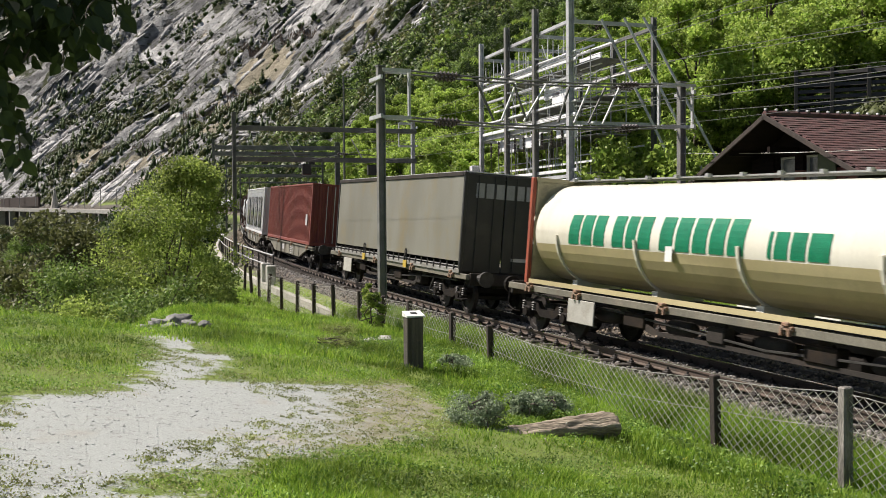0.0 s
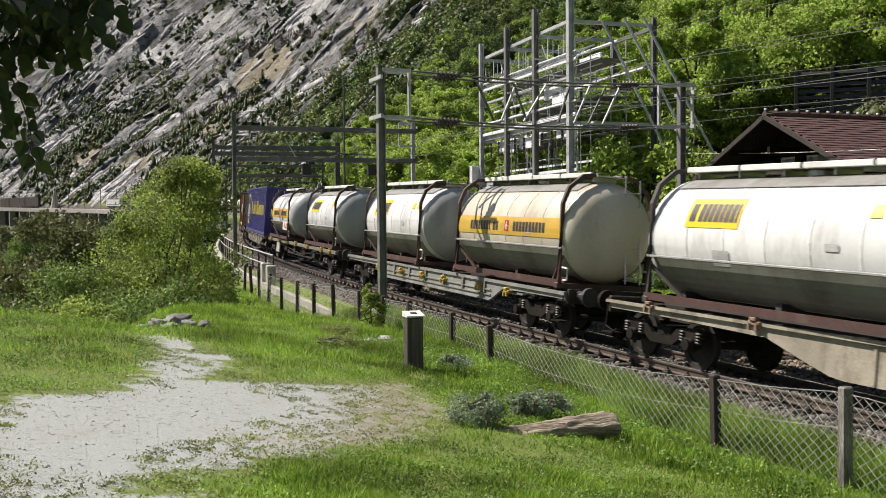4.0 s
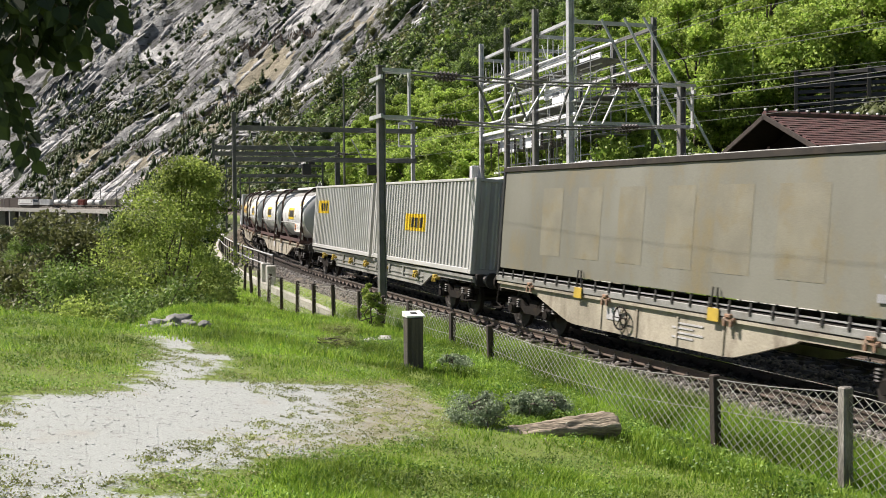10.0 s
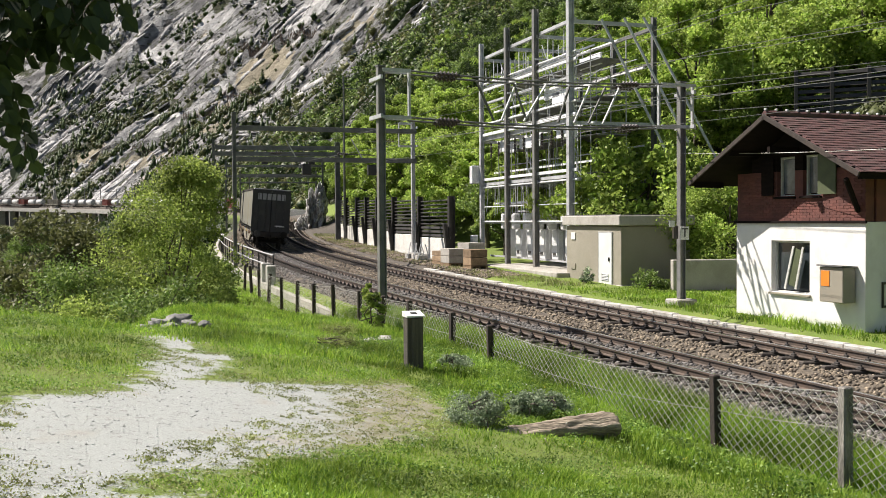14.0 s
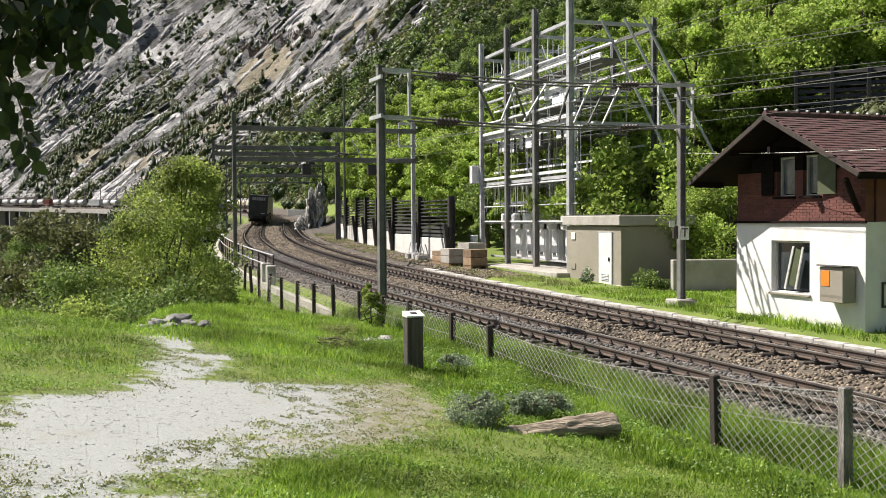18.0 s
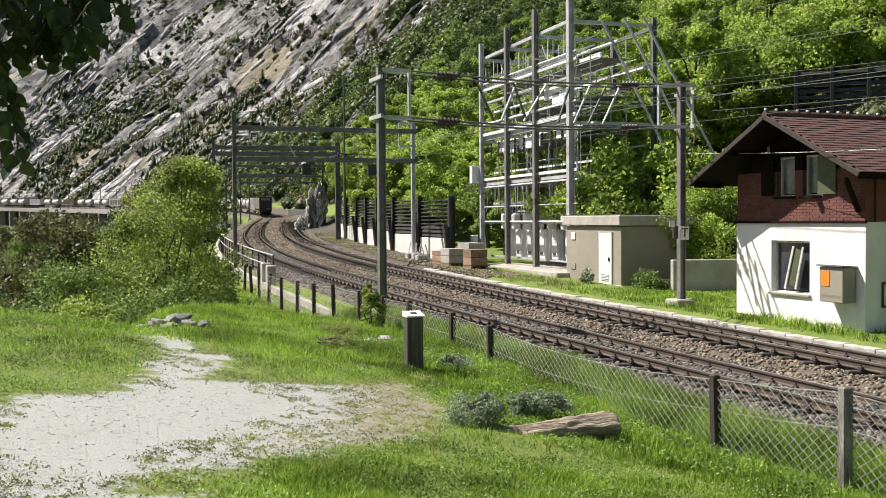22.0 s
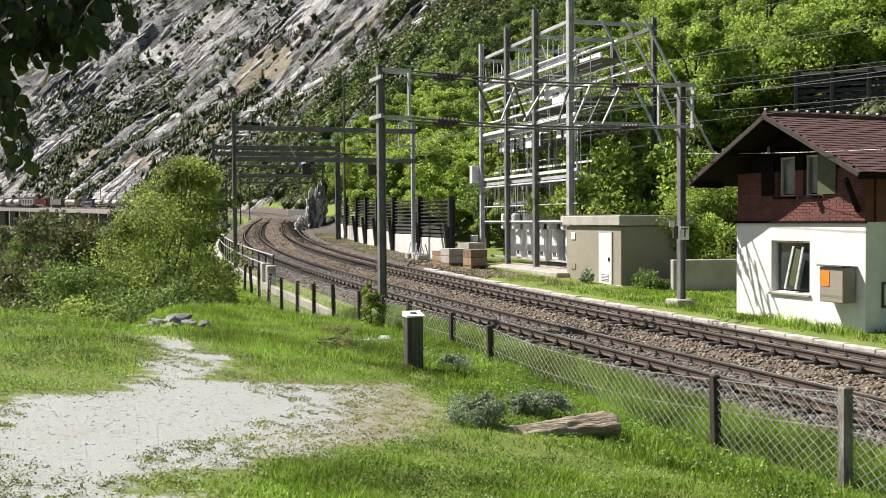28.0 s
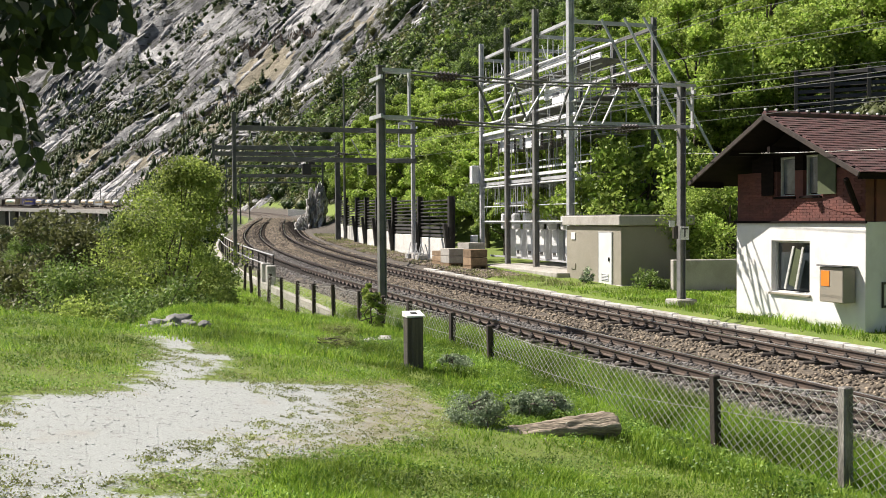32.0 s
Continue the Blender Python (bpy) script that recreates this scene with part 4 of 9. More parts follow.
def curtain_body(a, b, h, label, deck=1.13, fade=True):
    """A curtain-sided swap body with strap buckles along its foot."""
    L = b - a
    c = empty("swap_body", Matrix(), label, "container", "containers on the train")
    hx, hy, z0, z1 = 1.275, L / 2, deck, deck + h

    def sheet(u, v):
        return hx - 0.03 + 0.022 * math.sin(math.pi * v) * (0.6 + 0.4 * math.sin(u * 37)) + 0.004 * math.sin(u * 50)

    for s in (-1, 1):
        vs, fs = [], []
        ny_, nz_ = 80, 8
        for i in range(ny_ + 1):
            for k in range(nz_ + 1):
                u, v = i / ny_, k / nz_
                vs.append((s * sheet(u, v), -hy + 0.13 + u * (L - 0.26), z0 + 0.33 + v * (h - 0.45)))
        for i in range(ny_):
            for k in range(nz_):
                q = (i * (nz_ + 1) + k, (i + 1) * (nz_ + 1) + k, (i + 1) * (nz_ + 1) + k + 1, i * (nz_ + 1) + k + 1)
                fs.append(q if s > 0 else q[::-1])
        cur = part("curtain", Mesh().add(vs, fs), MAT_CURTAIN, c, "olive-grey weathered tarpaulin curtain", smooth=True)
        if fade and s < 0:
            # worn-off block lettering: paler tall blocks on the tarpaulin
            for y, wd in ((4.1, 0.95), (2.45, 1.0), (0.8, 0.95), (-0.85, 0.9), (-2.4, 1.0), (-4.1, 1.15)):
                mk = Mesh()
                for i in range(5):
                    for k in range(9):
                        yy, zz = y - wd / 2 + wd * i / 4, z0 + 0.75 + 1.6 * k / 8
                        mk.v.append((-(sheet((yy + hy - 0.13) / (L - 0.26), (zz - z0 - 0.33) / (h - 0.45)) + 0.004), yy, zz))
                mk.f = [(i * 9 + k, i * 9 + k + 1, i * 9 + k + 10, i * 9 + k + 9) for i in range(4) for k in range(8)]
                part("faded_mark", mk, MAT_CURTAIN_FADE, cur, smooth=True)
            part("marking", Mesh().box((-hx - 0.004, -hy + 0.75, z0 + 0.62), (0.01, 0.55, 0.13)), MAT_LETTERGREY, cur)
            part("marking", Mesh().box((-hx - 0.004, -hy + 0.55, z0 + 0.95), (0.01, 0.7, 0.06)), MAT_LETTERGREY, cur)
        part("top_rail", Mesh().box((s * (hx - 0.02), 0, z1 - 0.07), (0.06, L - 0.02, 0.13), bevel=0.015), MAT_DARKSTEEL, c)
        part("foot_rail", Mesh().box((s * (hx - 0.03), 0, z0 + 0.06), (0.07, L - 0.02, 0.14), bevel=0.012), MAT_SILL_SILVER, c)
        n = int(L / 0.55)
        sm = shared("strap", lambda: Mesh().box((0, 0, 0.05), (0.012, 0.05, 0.24)).box((-0.012, 0, 0.02), (0.03, 0.06, 0.12), bevel=0.008), MAT_INK)
        part("sheet_hem", Mesh().box((s * (hx - 0.012), 0, z0 + 0.2), (0.012, L - 0.25, 0.03)), MAT_ALU, c)
        for k in range(n):
            part("strap", sm, None, c, at=pose(s * (hx + 0.004), -hy + 0.4 + k * (L - 0.8) / (n - 1), z0 + 0.13, 0, 0, 0 if s < 0 else 180))
        for y in (-hy, hy):
            part("corner_post", Mesh().box((s * (hx - 0.05), y - math.copysign(0.06, y), (z0 + z1) / 2), (0.1, 0.12, h - 0.02), bevel=0.015), MAT_REAR, c)
        if s < 0:
            for y in (-2.1, 2.6):
                part("lift_mark", Mesh().box((-hx - 0.03, y, z0 + 0.0), (0.02, 0.32, 0.24), bevel=0.005), MAT_YELLOW, c, "yellow lifting plate")
                for d in (-0.1, 0.1):
                    part("lift_loop", Mesh().rod((-hx - 0.02, y + d, z0 + 0.1), (-hx - 0.02, y + d * 0.6, z0 + 0.5), 0.018), MAT_INK, c)
    part("roof", Mesh().box((0, 0, z1 - 0.012), (2.46, L - 0.1, 0.05), bevel=0.02), MAT_ALU, c)
    part("floor", Mesh().box((0, 0, z0 + 0.08), (2.4, L - 0.1, 0.12)), MAT_DARKSTEEL, c)
    part("front_wall", Mesh().box((0, hy - 0.03, (z0 + z1) / 2), (2.34, 0.05, h - 0.06), bevel=0.01), MAT_REAR, c)
    for x in (-0.6, 0.6):
        d = part("rear_door", Mesh().box((x, -hy + 0.03, (z0 + z1) / 2), (1.17, 0.05, h - 0.1), bevel=0.012), MAT_REAR, c, "dark rear door")
        for dx in (-0.25, 0.25):
            part("lock_rod", Mesh().rod((x + dx, -hy - 0.02, z0 + 0.1), (x + dx, -hy - 0.02, z1 - 0.1), 0.016), MAT_REAR, d)
    for k in range(6):
        part("letter_block", Mesh().box((-0.79 + k * 0.315, -hy - 0.008, z1 - 0.52), (0.25, 0.012, 0.42)), MAT_LETTERGREY, c, "pale grey block letter")
    m = Mesh().box((0.62, -hy - 0.006, z0 + 0.45), (0.62, 0.012, 0.1))
    part("marking", m, MAT_LETTER, c)
    return ride(c, a, b)


def swap_tank(a, b, paint, label, rack=MAT_FRAME_BROWN, band=None, badge=None, plate=None, deck=1.15, r=1.19, overhang=0.62):
    """A tank in an open frame: end arches, side rails, walkway, cladding rings, marks."""
    c = empty("tank_container", Matrix(), label, "tank container", "tank containers on the train")
    L = b - a
    hy = L / 2
    zc = deck + 0.17 + r
    e = hy + overhang - 0.12
    prof = [(0.02, -e - 0.02), (0.45, -e + 0.02), (0.8, -e + 0.12), (1.02, -e + 0.26), (1.13, -e + 0.4), (r, -e + 0.58), (r, e - 0.58), (1.13, e - 0.4), (1.02, e - 0.26), (0.8, e - 0.12), (0.45, e - 0.02), (0.02, e + 0.02)]
    tank = part("tank", Mesh().lathe(prof, 40, pose(0, 0, zc)), paint, c, smooth=True)
    # white tanks' ends go grey: their turned-away shade is put into the colour
    if paint in (MAT_TANK_WHITE, MAT_TANK_GREY):
        for s in (-1, 1):
            cap = [q for q in prof if q[1] * s > 0 and q[0] < r * 0.995]
            if e - 0.58 > hy + 0.1:
                cap += [(r, s * (e - 0.58)), (r, s * (hy + 0.1))]
            cap.sort(key=lambda q: q[1])
            part("end_dome", Mesh().lathe([(q[0] * 1.004, q[1] + s * 0.005) for q in cap], 40, pose(0, 0, zc), cap=False), MAT_DOME, tank, "dull grey domed tank end, its shade put into the colour", smooth=True)
    m = Mesh()
    for y in np.linspace(-e + 0.62, e - 0.62, 7):
        m.lathe([(r, -0.03), (r + 0.008, -0.025), (r + 0.008, 0.025), (r, 0.03)], 40, pose(0, y, zc), cap=False)
    part("cladding_ring", m, paint, tank)
    for y in (-hy + 0.07, hy - 0.07):
        m = Mesh()
        for s in (-1, 1):
            m.line([(s * 1.17, y, deck + 0.02), (s * 1.2, y, zc + 0.62), (s * 1.06, y, zc + 1.0), (s * 0.7, y, zc + r + 0.11), (s * 0.3, y, zc + r + 0.16)], 0.066, 4)
            m.box((s * 1.17, y, deck + 0.07), (0.16, 0.18, 0.14), bevel=0.02)
            yy = y - math.copysign(0.9, y)
            m.rod((s * 1.12, y, deck + 0.75), (s * 0.85, yy, deck + 0.06), 0.045, 4)
        m.box((0, y, deck + 0.07), (2.2, 0.12, 0.12))
        part("end_arch", m, rack, c)
    for s in (-1, 1):
        m = Mesh()
        m.box((s * 1.2, 0, deck + 0.14), (0.06, L, 0.14))
        part("bottom_rail", m, rack if rack is not MAT_FRAME_DARK else MAT_FRAME_BROWN, c)
        part("side_rail", Mesh().rod((s * 1.2, -hy, zc - 0.42), (s * 1.2, hy, zc - 0.42), 0.028, 6), MAT_ALU, c, "thin pale side rail")
        m = Mesh()
        m.line([(s * 1.12, -hy + 0.1, deck + 0.5), (s * 1.17, -hy - 0.3, deck + 0.48), (s * 1.17, -hy - 0.3, deck + 0.22), (s * 1.1, -hy + 0.05, deck + 0.2)], 0.028)
        part("guard_rail", m, MAT_WHITE, c)
        part("bottom_beam", Mesh().box((s * 0.9, 0, deck + 0.06), (0.12, L - 0.2, 0.1)), rack, c)
    m = Mesh()
    m.box((0, 0, zc + r + 0.13), (0.75, L + 0.1, 0.03))
    for s in (-1, 1):
        m.box((s * 0.39, 0, zc + r + 0.15), (0.03, L + 0.1, 0.09))
    for y in np.linspace(-hy + 0.3, hy - 0.3, 6):
        m.box((0, y, zc + r + 0.06), (0.6, 0.05, 0.13))
    part("walkway", m, MAT_ALU, c, "galvanised roof walkway")
    # crown's shade as a painted grey strip, and the white roof-edge sections
    part("crown_shade_strip", shield(r + 0.025, zc, -hy + 0.25, hy - 0.25), MAT_SILL_SILVER, c, "dull grey strip on the crown, shade put into its colour")
    k_n = max(2, int(L / 1.5))
    for k in range(k_n):
        y0, y1 = -hy + 0.1 + (L - 0.2) * k / k_n, -hy + 0.1 + (L - 0.2) * (k + 1) / k_n
        part("roof_edge", Mesh().box((-0.46, (y0 + y1) / 2, zc + r + 0.16), (0.05, y1 - y0 - 0.06, 0.11), bevel=0.01), MAT_WHITE, c)
    m = Mesh()
    m.lathe([(0.26, 0), (0.26, 0.09), (0.2, 0.14)], 14, Matrix.Translation((0, 0, zc + r)) @ Matrix.Rotation(radians(90), 4, "X"))
    part("manhole", m, MAT_ALU, c)
    m = Mesh()
    for x in (0.25, 0.65):
        m.rod((x, -e - 0.03, deck + 0.2), (x, -e + 0.25, zc + r + 0.1), 0.02)
    for k in range(7):
        z = deck + 0.35 + k * 0.33
        m.rod((0.25, -e - 0.02 + 0.035 * k, z), (0.65, -e - 0.02 + 0.035 * k, z), 0.015)
    part("ladder", m, MAT_ALU, c)
    for y in (-0.8 * hy, 0, 0.8 * hy):
        part("saddle", Mesh().box((0, y, deck + 0.14), (1.5, 0.14, 0.3)), rack, c)

    def arc(y0, y1, z_lo, z_hi, out, s=-1):
        return skin(r, zc, y0, y1, z_lo, z_hi, out, s)

    high = 0.42 if badge and badge > 1.5 else 0.0
    # lower skin painted darker: grime plus the shade below the tank's side
    if band or high:
        for s in (-1, 1):
            part("lower_cladding", skin(r, zc, -hy + 0.1, hy - 0.1, zc - 1.14, zc - 0.43, 0.011, s), MAT_TANK_LOW, tank, "lower cladding of the tank, grime and shade in its colour")
    if band:
        part("band", arc(-hy + 0.12, hy - 0.12, zc - 0.2, zc + 0.27, 0.010), band, tank, "yellow-orange band along the tank")
        part("band", arc(-hy + 0.12, hy - 0.12, zc - 0.2, zc + 0.27, 0.010, 1), band, tank)
        skin_word(tank, r, zc, hy - 0.95, zc - 0.09, (0.13, 0.13, 0.13, 0.11, 0.13, 0.13, 0.13, 0.07, -0.09, 0.13, 0.13), 0.24, 0.045, MAT_INK)
        part("cross_badge", arc(0.0 - 0.24, 0.0 - 0.02, zc - 0.1, zc + 0.18, 0.017), MAT_REDMARK, tank, "red badge with a white cross")
        m = arc(-0.15, -0.11, zc - 0.06, zc + 0.14, 0.022)
        q = arc(-0.2, -0.06, zc + 0.02, zc + 0.06, 0.022)
        part("cross", m.add(q.v, q.f), MAT_WHITE, tank)
        skin_word(tank, r, zc, -0.5, zc - 0.09, (0.13,) * 10, 0.24, 0.045, MAT_INK)
    if badge is not None:
        part("badge", arc(badge - 1.5, badge, zc - 0.24 + high, zc + 0.31 + high, 0.010), MAT_BADGE, tank, "yellow badge with dark block letters")
        skin_word(tank, r, zc, badge - 0.1, zc - 0.13 + high, (0.17, -0.03, 0.12, 0.11, 0.12, 0.12, 0.11, 0.12, 0.12, 0.06), 0.33, 0.03, MAT_INK)
        for y in (-hy + 1.0, -hy + 0.55):
            part("small_mark", arc(y - 0.12, y + 0.12, zc + 0.42, zc + 0.62, 0.012), MAT_BADGE, tank)
        part("data_plate", arc(0.9, 1.35, zc - 0.5, zc - 0.22, 0.012), MAT_LETTER, tank)
    if plate:
        part("placard_board", Mesh().box((-1.215, -hy + 0.85, zc - 0.62), (0.02, 1.45, 0.42), bevel=0.004), MAT_WHITE, c)
        yp = -hy + (0.4 if plate == 1 else 1.3)
        part("orange_plate", Mesh().box((-1.228, yp, zc - 0.62), (0.012, 0.36, 0.3)), MAT_ORANGE, c)
        for dz, hz, wz in ((0.0, 0.014, 0.36), (0.075, 0.085, 0.13), (-0.075, 0.085, 0.26)):
            part("plate_mark", Mesh().box((-1.236, yp, zc - 0.62 + dz), (0.006, wz, hz)), MAT_INK, c)
        for k in range(2 if plate > 1 else 1):
            part("hazard_diamond", Mesh().box((-1.228, -hy + (1.05 if plate == 1 else 0.8) - 0.42 * k, zc - 0.62), (0.012, 0.24, 0.24), rot=(45, 0, 0)), MAT_REDMARK if plate == 1 else MAT_LETTER, c)
    part("small_plate", arc(-hy + 1.6, -hy + 1.9, zc - 0.12, zc + 0.0, 0.012), MAT_LETTER, tank)
    return ride(c, a, b)


def long_tank(a, b, label):
    """A forty-foot cream tank in rust-red end frames."""
    c = empty("tank_container", Matrix(), label, "tank container", "tank containers on the train")
    L, deck, r = b - a, 1.17, 1.18
    hy, zc, top = L / 2, deck + 1.3, deck + 2.6
    prof = [(1.0, -hy + 0.06), (1.16, -hy + 0.12), (r, -hy + 0.3), (r, hy - 0.3), (1.0, hy - 0.06)]
    tank = part("tank", Mesh().lathe(prof, 44, pose(0, 0, zc)), MAT_TANK_CREAM, c, smooth=True)
    smooth_angle(tank, 35)
    for s in (-1, 1):
        y = s * (hy - 0.06)
        for x in (-1.19, 1.19):
            part("end_post", Mesh().box((x, y, deck + 1.3), (0.1, 0.14, 2.6), bevel=0.015), MAT_FRAME_RED, c, "rust-red end post")
        m = Mesh()
        m.box((0, y - s * 0.05, top - 0.06), (2.3, 0.1, 0.12))
        m.box((0, y - s * 0.05, deck + 0.08), (2.3, 0.1, 0.16))
        m.box((0, y - s * 0.09, deck + 1.3), (2.28, 0.02, 2.4))
        part("end_plate", m, MAT_CREAM_END, c)
        m = Mesh()
        m.lathe([(1.08, -0.02), (1.13, -0.03), (1.13, 0.03), (1.08, 0.02)], 40, pose(0, y + s * 0.02, zc), cap=False)
        m.lathe([(1.07, -0.01), (0.9, -s * -0.03), (0.5, s * 0.05), (0.02, s * 0.06)], 32, pose(0, y - s * 0.02, zc), cap=False)
        part("end_ring", m, MAT_FRAME_DARK if s < 0 else MAT_TANK_CREAM, c)
    part("end_dish", Mesh().lathe([(1.1, 0.0), (0.9, -0.03), (0.5, -0.06), (0.02, -0.07)], 32, pose(0, -hy + 0.02, zc), cap=False), MAT_CREAM_END, c, smooth=True)
    for y in (-hy * 0.78, -hy * 0.26, hy * 0.26, hy * 0.78):
        for s in (-1, 1):
            arcp = [(s * 1.2 * math.cos(t), y, zc + 1.2 * math.sin(t)) for t in np.radians(np.linspace(-88, -4, 9))]
            part("saddle_strap", Mesh().line(arcp, 0.05, 4), MAT_TANK_CREAM, c)
        part("saddle", Mesh().box((0, y, deck + 0.1), (1.2, 0.2, 0.16)), MAT_TANK_CREAM, c)
    m = Mesh()
    m.box((0, 0, top - 0.02), (0.5, L - 0.3, 0.03))
    for y in np.linspace(-hy + 0.5, hy - 0.5, 12):
        m.box((-0.3, y, top - 0.01), (0.1, 0.09, 0.08))
    part("walkway", m, MAT_ALU, c)
    skin_word(tank, r, zc, 4.3, zc - 0.26, (0.44, 0.44, 0.42, -0.14, 0.42, 0.36, 0.42, -0.14, 0.43, 0.44, 0.41, 0.42, 0.44), 0.66, 0.09, MAT_GREENMARK, 0.16, 0.008)
    skin_word(tank, r, zc, -2.3, zc - 0.26, (0.09, 0.32, 0.34, 0.46), 0.46, 0.07, MAT_GREENMARK, 0.16, 0.008)
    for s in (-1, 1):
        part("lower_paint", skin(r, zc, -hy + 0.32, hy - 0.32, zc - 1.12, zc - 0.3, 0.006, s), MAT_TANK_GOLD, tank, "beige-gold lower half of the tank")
    part("small_plate", Mesh().box((-1.2, 0.4, zc - 0.32), (0.015, 0.22, 0.3)), MAT_WHITE, tank)
    part("bottom_rail", Mesh().box((-1.15, 0, deck + 0.06), (0.1, L - 0.3, 0.1)), MAT_TANK_GOLD, c)
    part("bottom_rail", Mesh().box((1.15, 0, deck + 0.06), (0.1, L - 0.3, 0.1)), MAT_TANK_GOLD, c)
    return ride(c, a, b)


# ---- the visible part of the train, from its tail forward
wagon(-1.0, 13.25, "belly", "two-axled-bogie articulated wagon half with cream fishbelly sills, tail of the train", stops=(0.3, 1.6, 4.6, 8.6, 11.8), bogies=(-7.125 + 2.6,), brake=4.4, buffers=(1, 0))
wagon(13.3, 27.5, "belly", "articulated wagon half with cream rusty fishbelly sills", stops=(14.4, 17.6, 21.6, 25.0), bogies=(-7.1 + 0.0, 7.1 - 2.2), brake=21.0, buffers=(0, 1))
curtain_body(-0.35, 13.15, 2.92, "olive-grey curtain-sided swap body with dark rear doors, last of the train")
curtain_body(13.35, 26.9, 2.92, "olive-grey curtain-sided swap body with dark rear doors")
wagon(27.75, 47.75, "silver", "silver-grey container wagon with yellow latches", stops=(31.2, 33.0, 36.2, 38.6, 40.6, 43.2, 44.8))
c1 = box_container(28.55, 37.65, 2.68, MAT_CORR, "light grey corrugated bulk container with a yellow badge")
c2 = box_container(37.85, 46.98, 2.68, MAT_CORR, "light grey corrugated bulk container with a yellow badge at its front")
for c, y, dz in ((c1, 0.3, -0.43), (c2, 3.0, 0.0)):
    part("badge", corr(-1.23, y - 0.9, y + 0.9, 2.65 + dz, 3.2 + dz, out=0.006), MAT_BADGE, c, "yellow badge with dark block letters")
    for k in range(8):
        part("letter_block", corr(-1.23, y + 0.45 - k * 0.16 - 0.1, y + 0.45 - k * 0.16, 2.76 + dz, 3.08 + dz, out=0.012), MAT_INK, c)
wagon(48.2, 66.6, "belly", "container wagon with cream fishbelly sills carrying two tanks", stops=(50.0, 52.4, 55.3, 58.0, 60.2, 63.4))
swap_tank(49.8, 55.5, MAT_TANK_WHITE, "white tank container with yellow badge in a brown frame", badge=0.9, plate=2)
swap_tank(57.6, 63.6, MAT_TANK_WHITE, "white tank container with yellow badge in a brown frame", badge=0.7)
wagon(66.7, 84.3, "belly", "cream fishbelly container wagon with brake wheel and ladder", stops=(68.0, 70.8, 73.4, 76.4, 79.4, 82.4), brake=72.2)
swap_tank(67.6, 73.5, MAT_TANK_WHITE, "white tank container with yellow badge in a brown frame", badge=0.9)
swap_tank(76.3, 82.6, MAT_TANK_BEIGE, "beige dusty tank container with an orange band", band=MAT_BAND)
wagon(84.75, 104.6, "open", "dark open-framed container wagon with a white sign board", stops=(85.9, 87.4, 91.4, 94.0, 97.0, 99.6, 102.8), panel=100.4)
c3 = box_container(85.5, 94.5, 2.6, MAT_CORR_WHITE, "white corrugated container with a yellow band")
part("band", corr(-1.23, -4.36, 4.36, 2.36, 2.8, out=0.006), MAT_BAND, c3, "yellow band across the corrugation")
for k in range(9):
    for y in (2.9, -0.6):
        part("letter_block", corr(-1.23, y - k * 0.26 - 0.17, y - k * 0.26, 2.47, 2.7, out=0.012), MAT_INK, c3)
part("cross_badge", corr(-1.23, 0.1, 0.35, 2.44, 2.72, out=0.014), MAT_WHITE, c3)
swap_tank(96.6, 103.0, MAT_TANK_WHITE, "white tank container with an orange band", band=MAT_BAND, plate=2)
wagon(105.2, 128.2, "belly", "long cream fishbelly wagon with two spaced tanks", stops=(106.6, 109.0, 111.6, 119.8, 123.0, 126.0))
swap_tank(106.2, 111.8, MAT_TANK_WHITE, "white tank container with an orange band", band=MAT_BAND, rack=MAT_FRAME_DARK)
swap_tank(119.6, 126.2, MAT_TANK_WHITE, "white tank container with yellow badge in a dark frame", badge=2.2, rack=MAT_FRAME_DARK)
wagon(128.6, 147.5, "silver", "silver-grey container wagon with yellow latches and sloped ends", stops=(132.2, 134.0, 136.6, 138.4, 140.4, 142.8))
swap_tank(129.6, 135.8, MAT_TANK_BEIGE, "beige tank container with an orange band", band=MAT_BAND)
swap_tank(138.8, 144.8, MAT_TANK_WHITE, "white tank container with yellow badge", badge=2.0)
wagon(148.0, 166.7, "open", "dark open-framed container wagon with a white sign board", stops=(149.6, 151.2, 154.4, 157.4, 159.6, 162.0, 164.8), panel=162.4, yellow=True)
swap_tank(149.3, 154.8, MAT_TANK_GREY, "silver-grey tank container with yellow badge", badge=2.0)
swap_tank(159.5, 165.5, MAT_TANK_WHITE, "white tank container with an orange band and hazard plate", band=MAT_BAND, plate=1, overhang=1.15)
wagon(167.1, 183.3, "grey", "beige-grey container wagon with a brake wheel", stops=(168.4, 172.0, 175.0, 178.0, 181.0), brake=180.6)
c4 = box_container(168.0, 181.6, 2.89, MAT_CORR_BLUE, "dark blue corrugated container with ochre lettering and round emblem", width=2.52)
for k, wd in enumerate((0.3, 0.1, 0.26, 0.28, 0.28, 0.22, 0.3, 0.3, 0.28, 0.4, 0.3, 0.28, 0.22, 0.26)):
    wd = min(0.5, wd * 1.65)
    y = 3.0 - k * 0.62
    hgt = 0.85 if k in (0, 3, 6, 7) else 0.62
    part("letter_block", corr(-1.24, y - wd, y, 2.32, 2.32 + hgt, out=0.010), MAT_BLUE_LETTER, c4, "ochre block letter")
ring = [(-1.262, 4.85 + 0.95 * math.cos(2 * math.pi * k / 28), 2.62 + 1.0 * math.sin(2 * math.pi * k / 28)) for k in range(29)]
part("emblem_ring", Mesh().line(ring, 0.03, 4), MAT_BLUE_LETTER, c4)
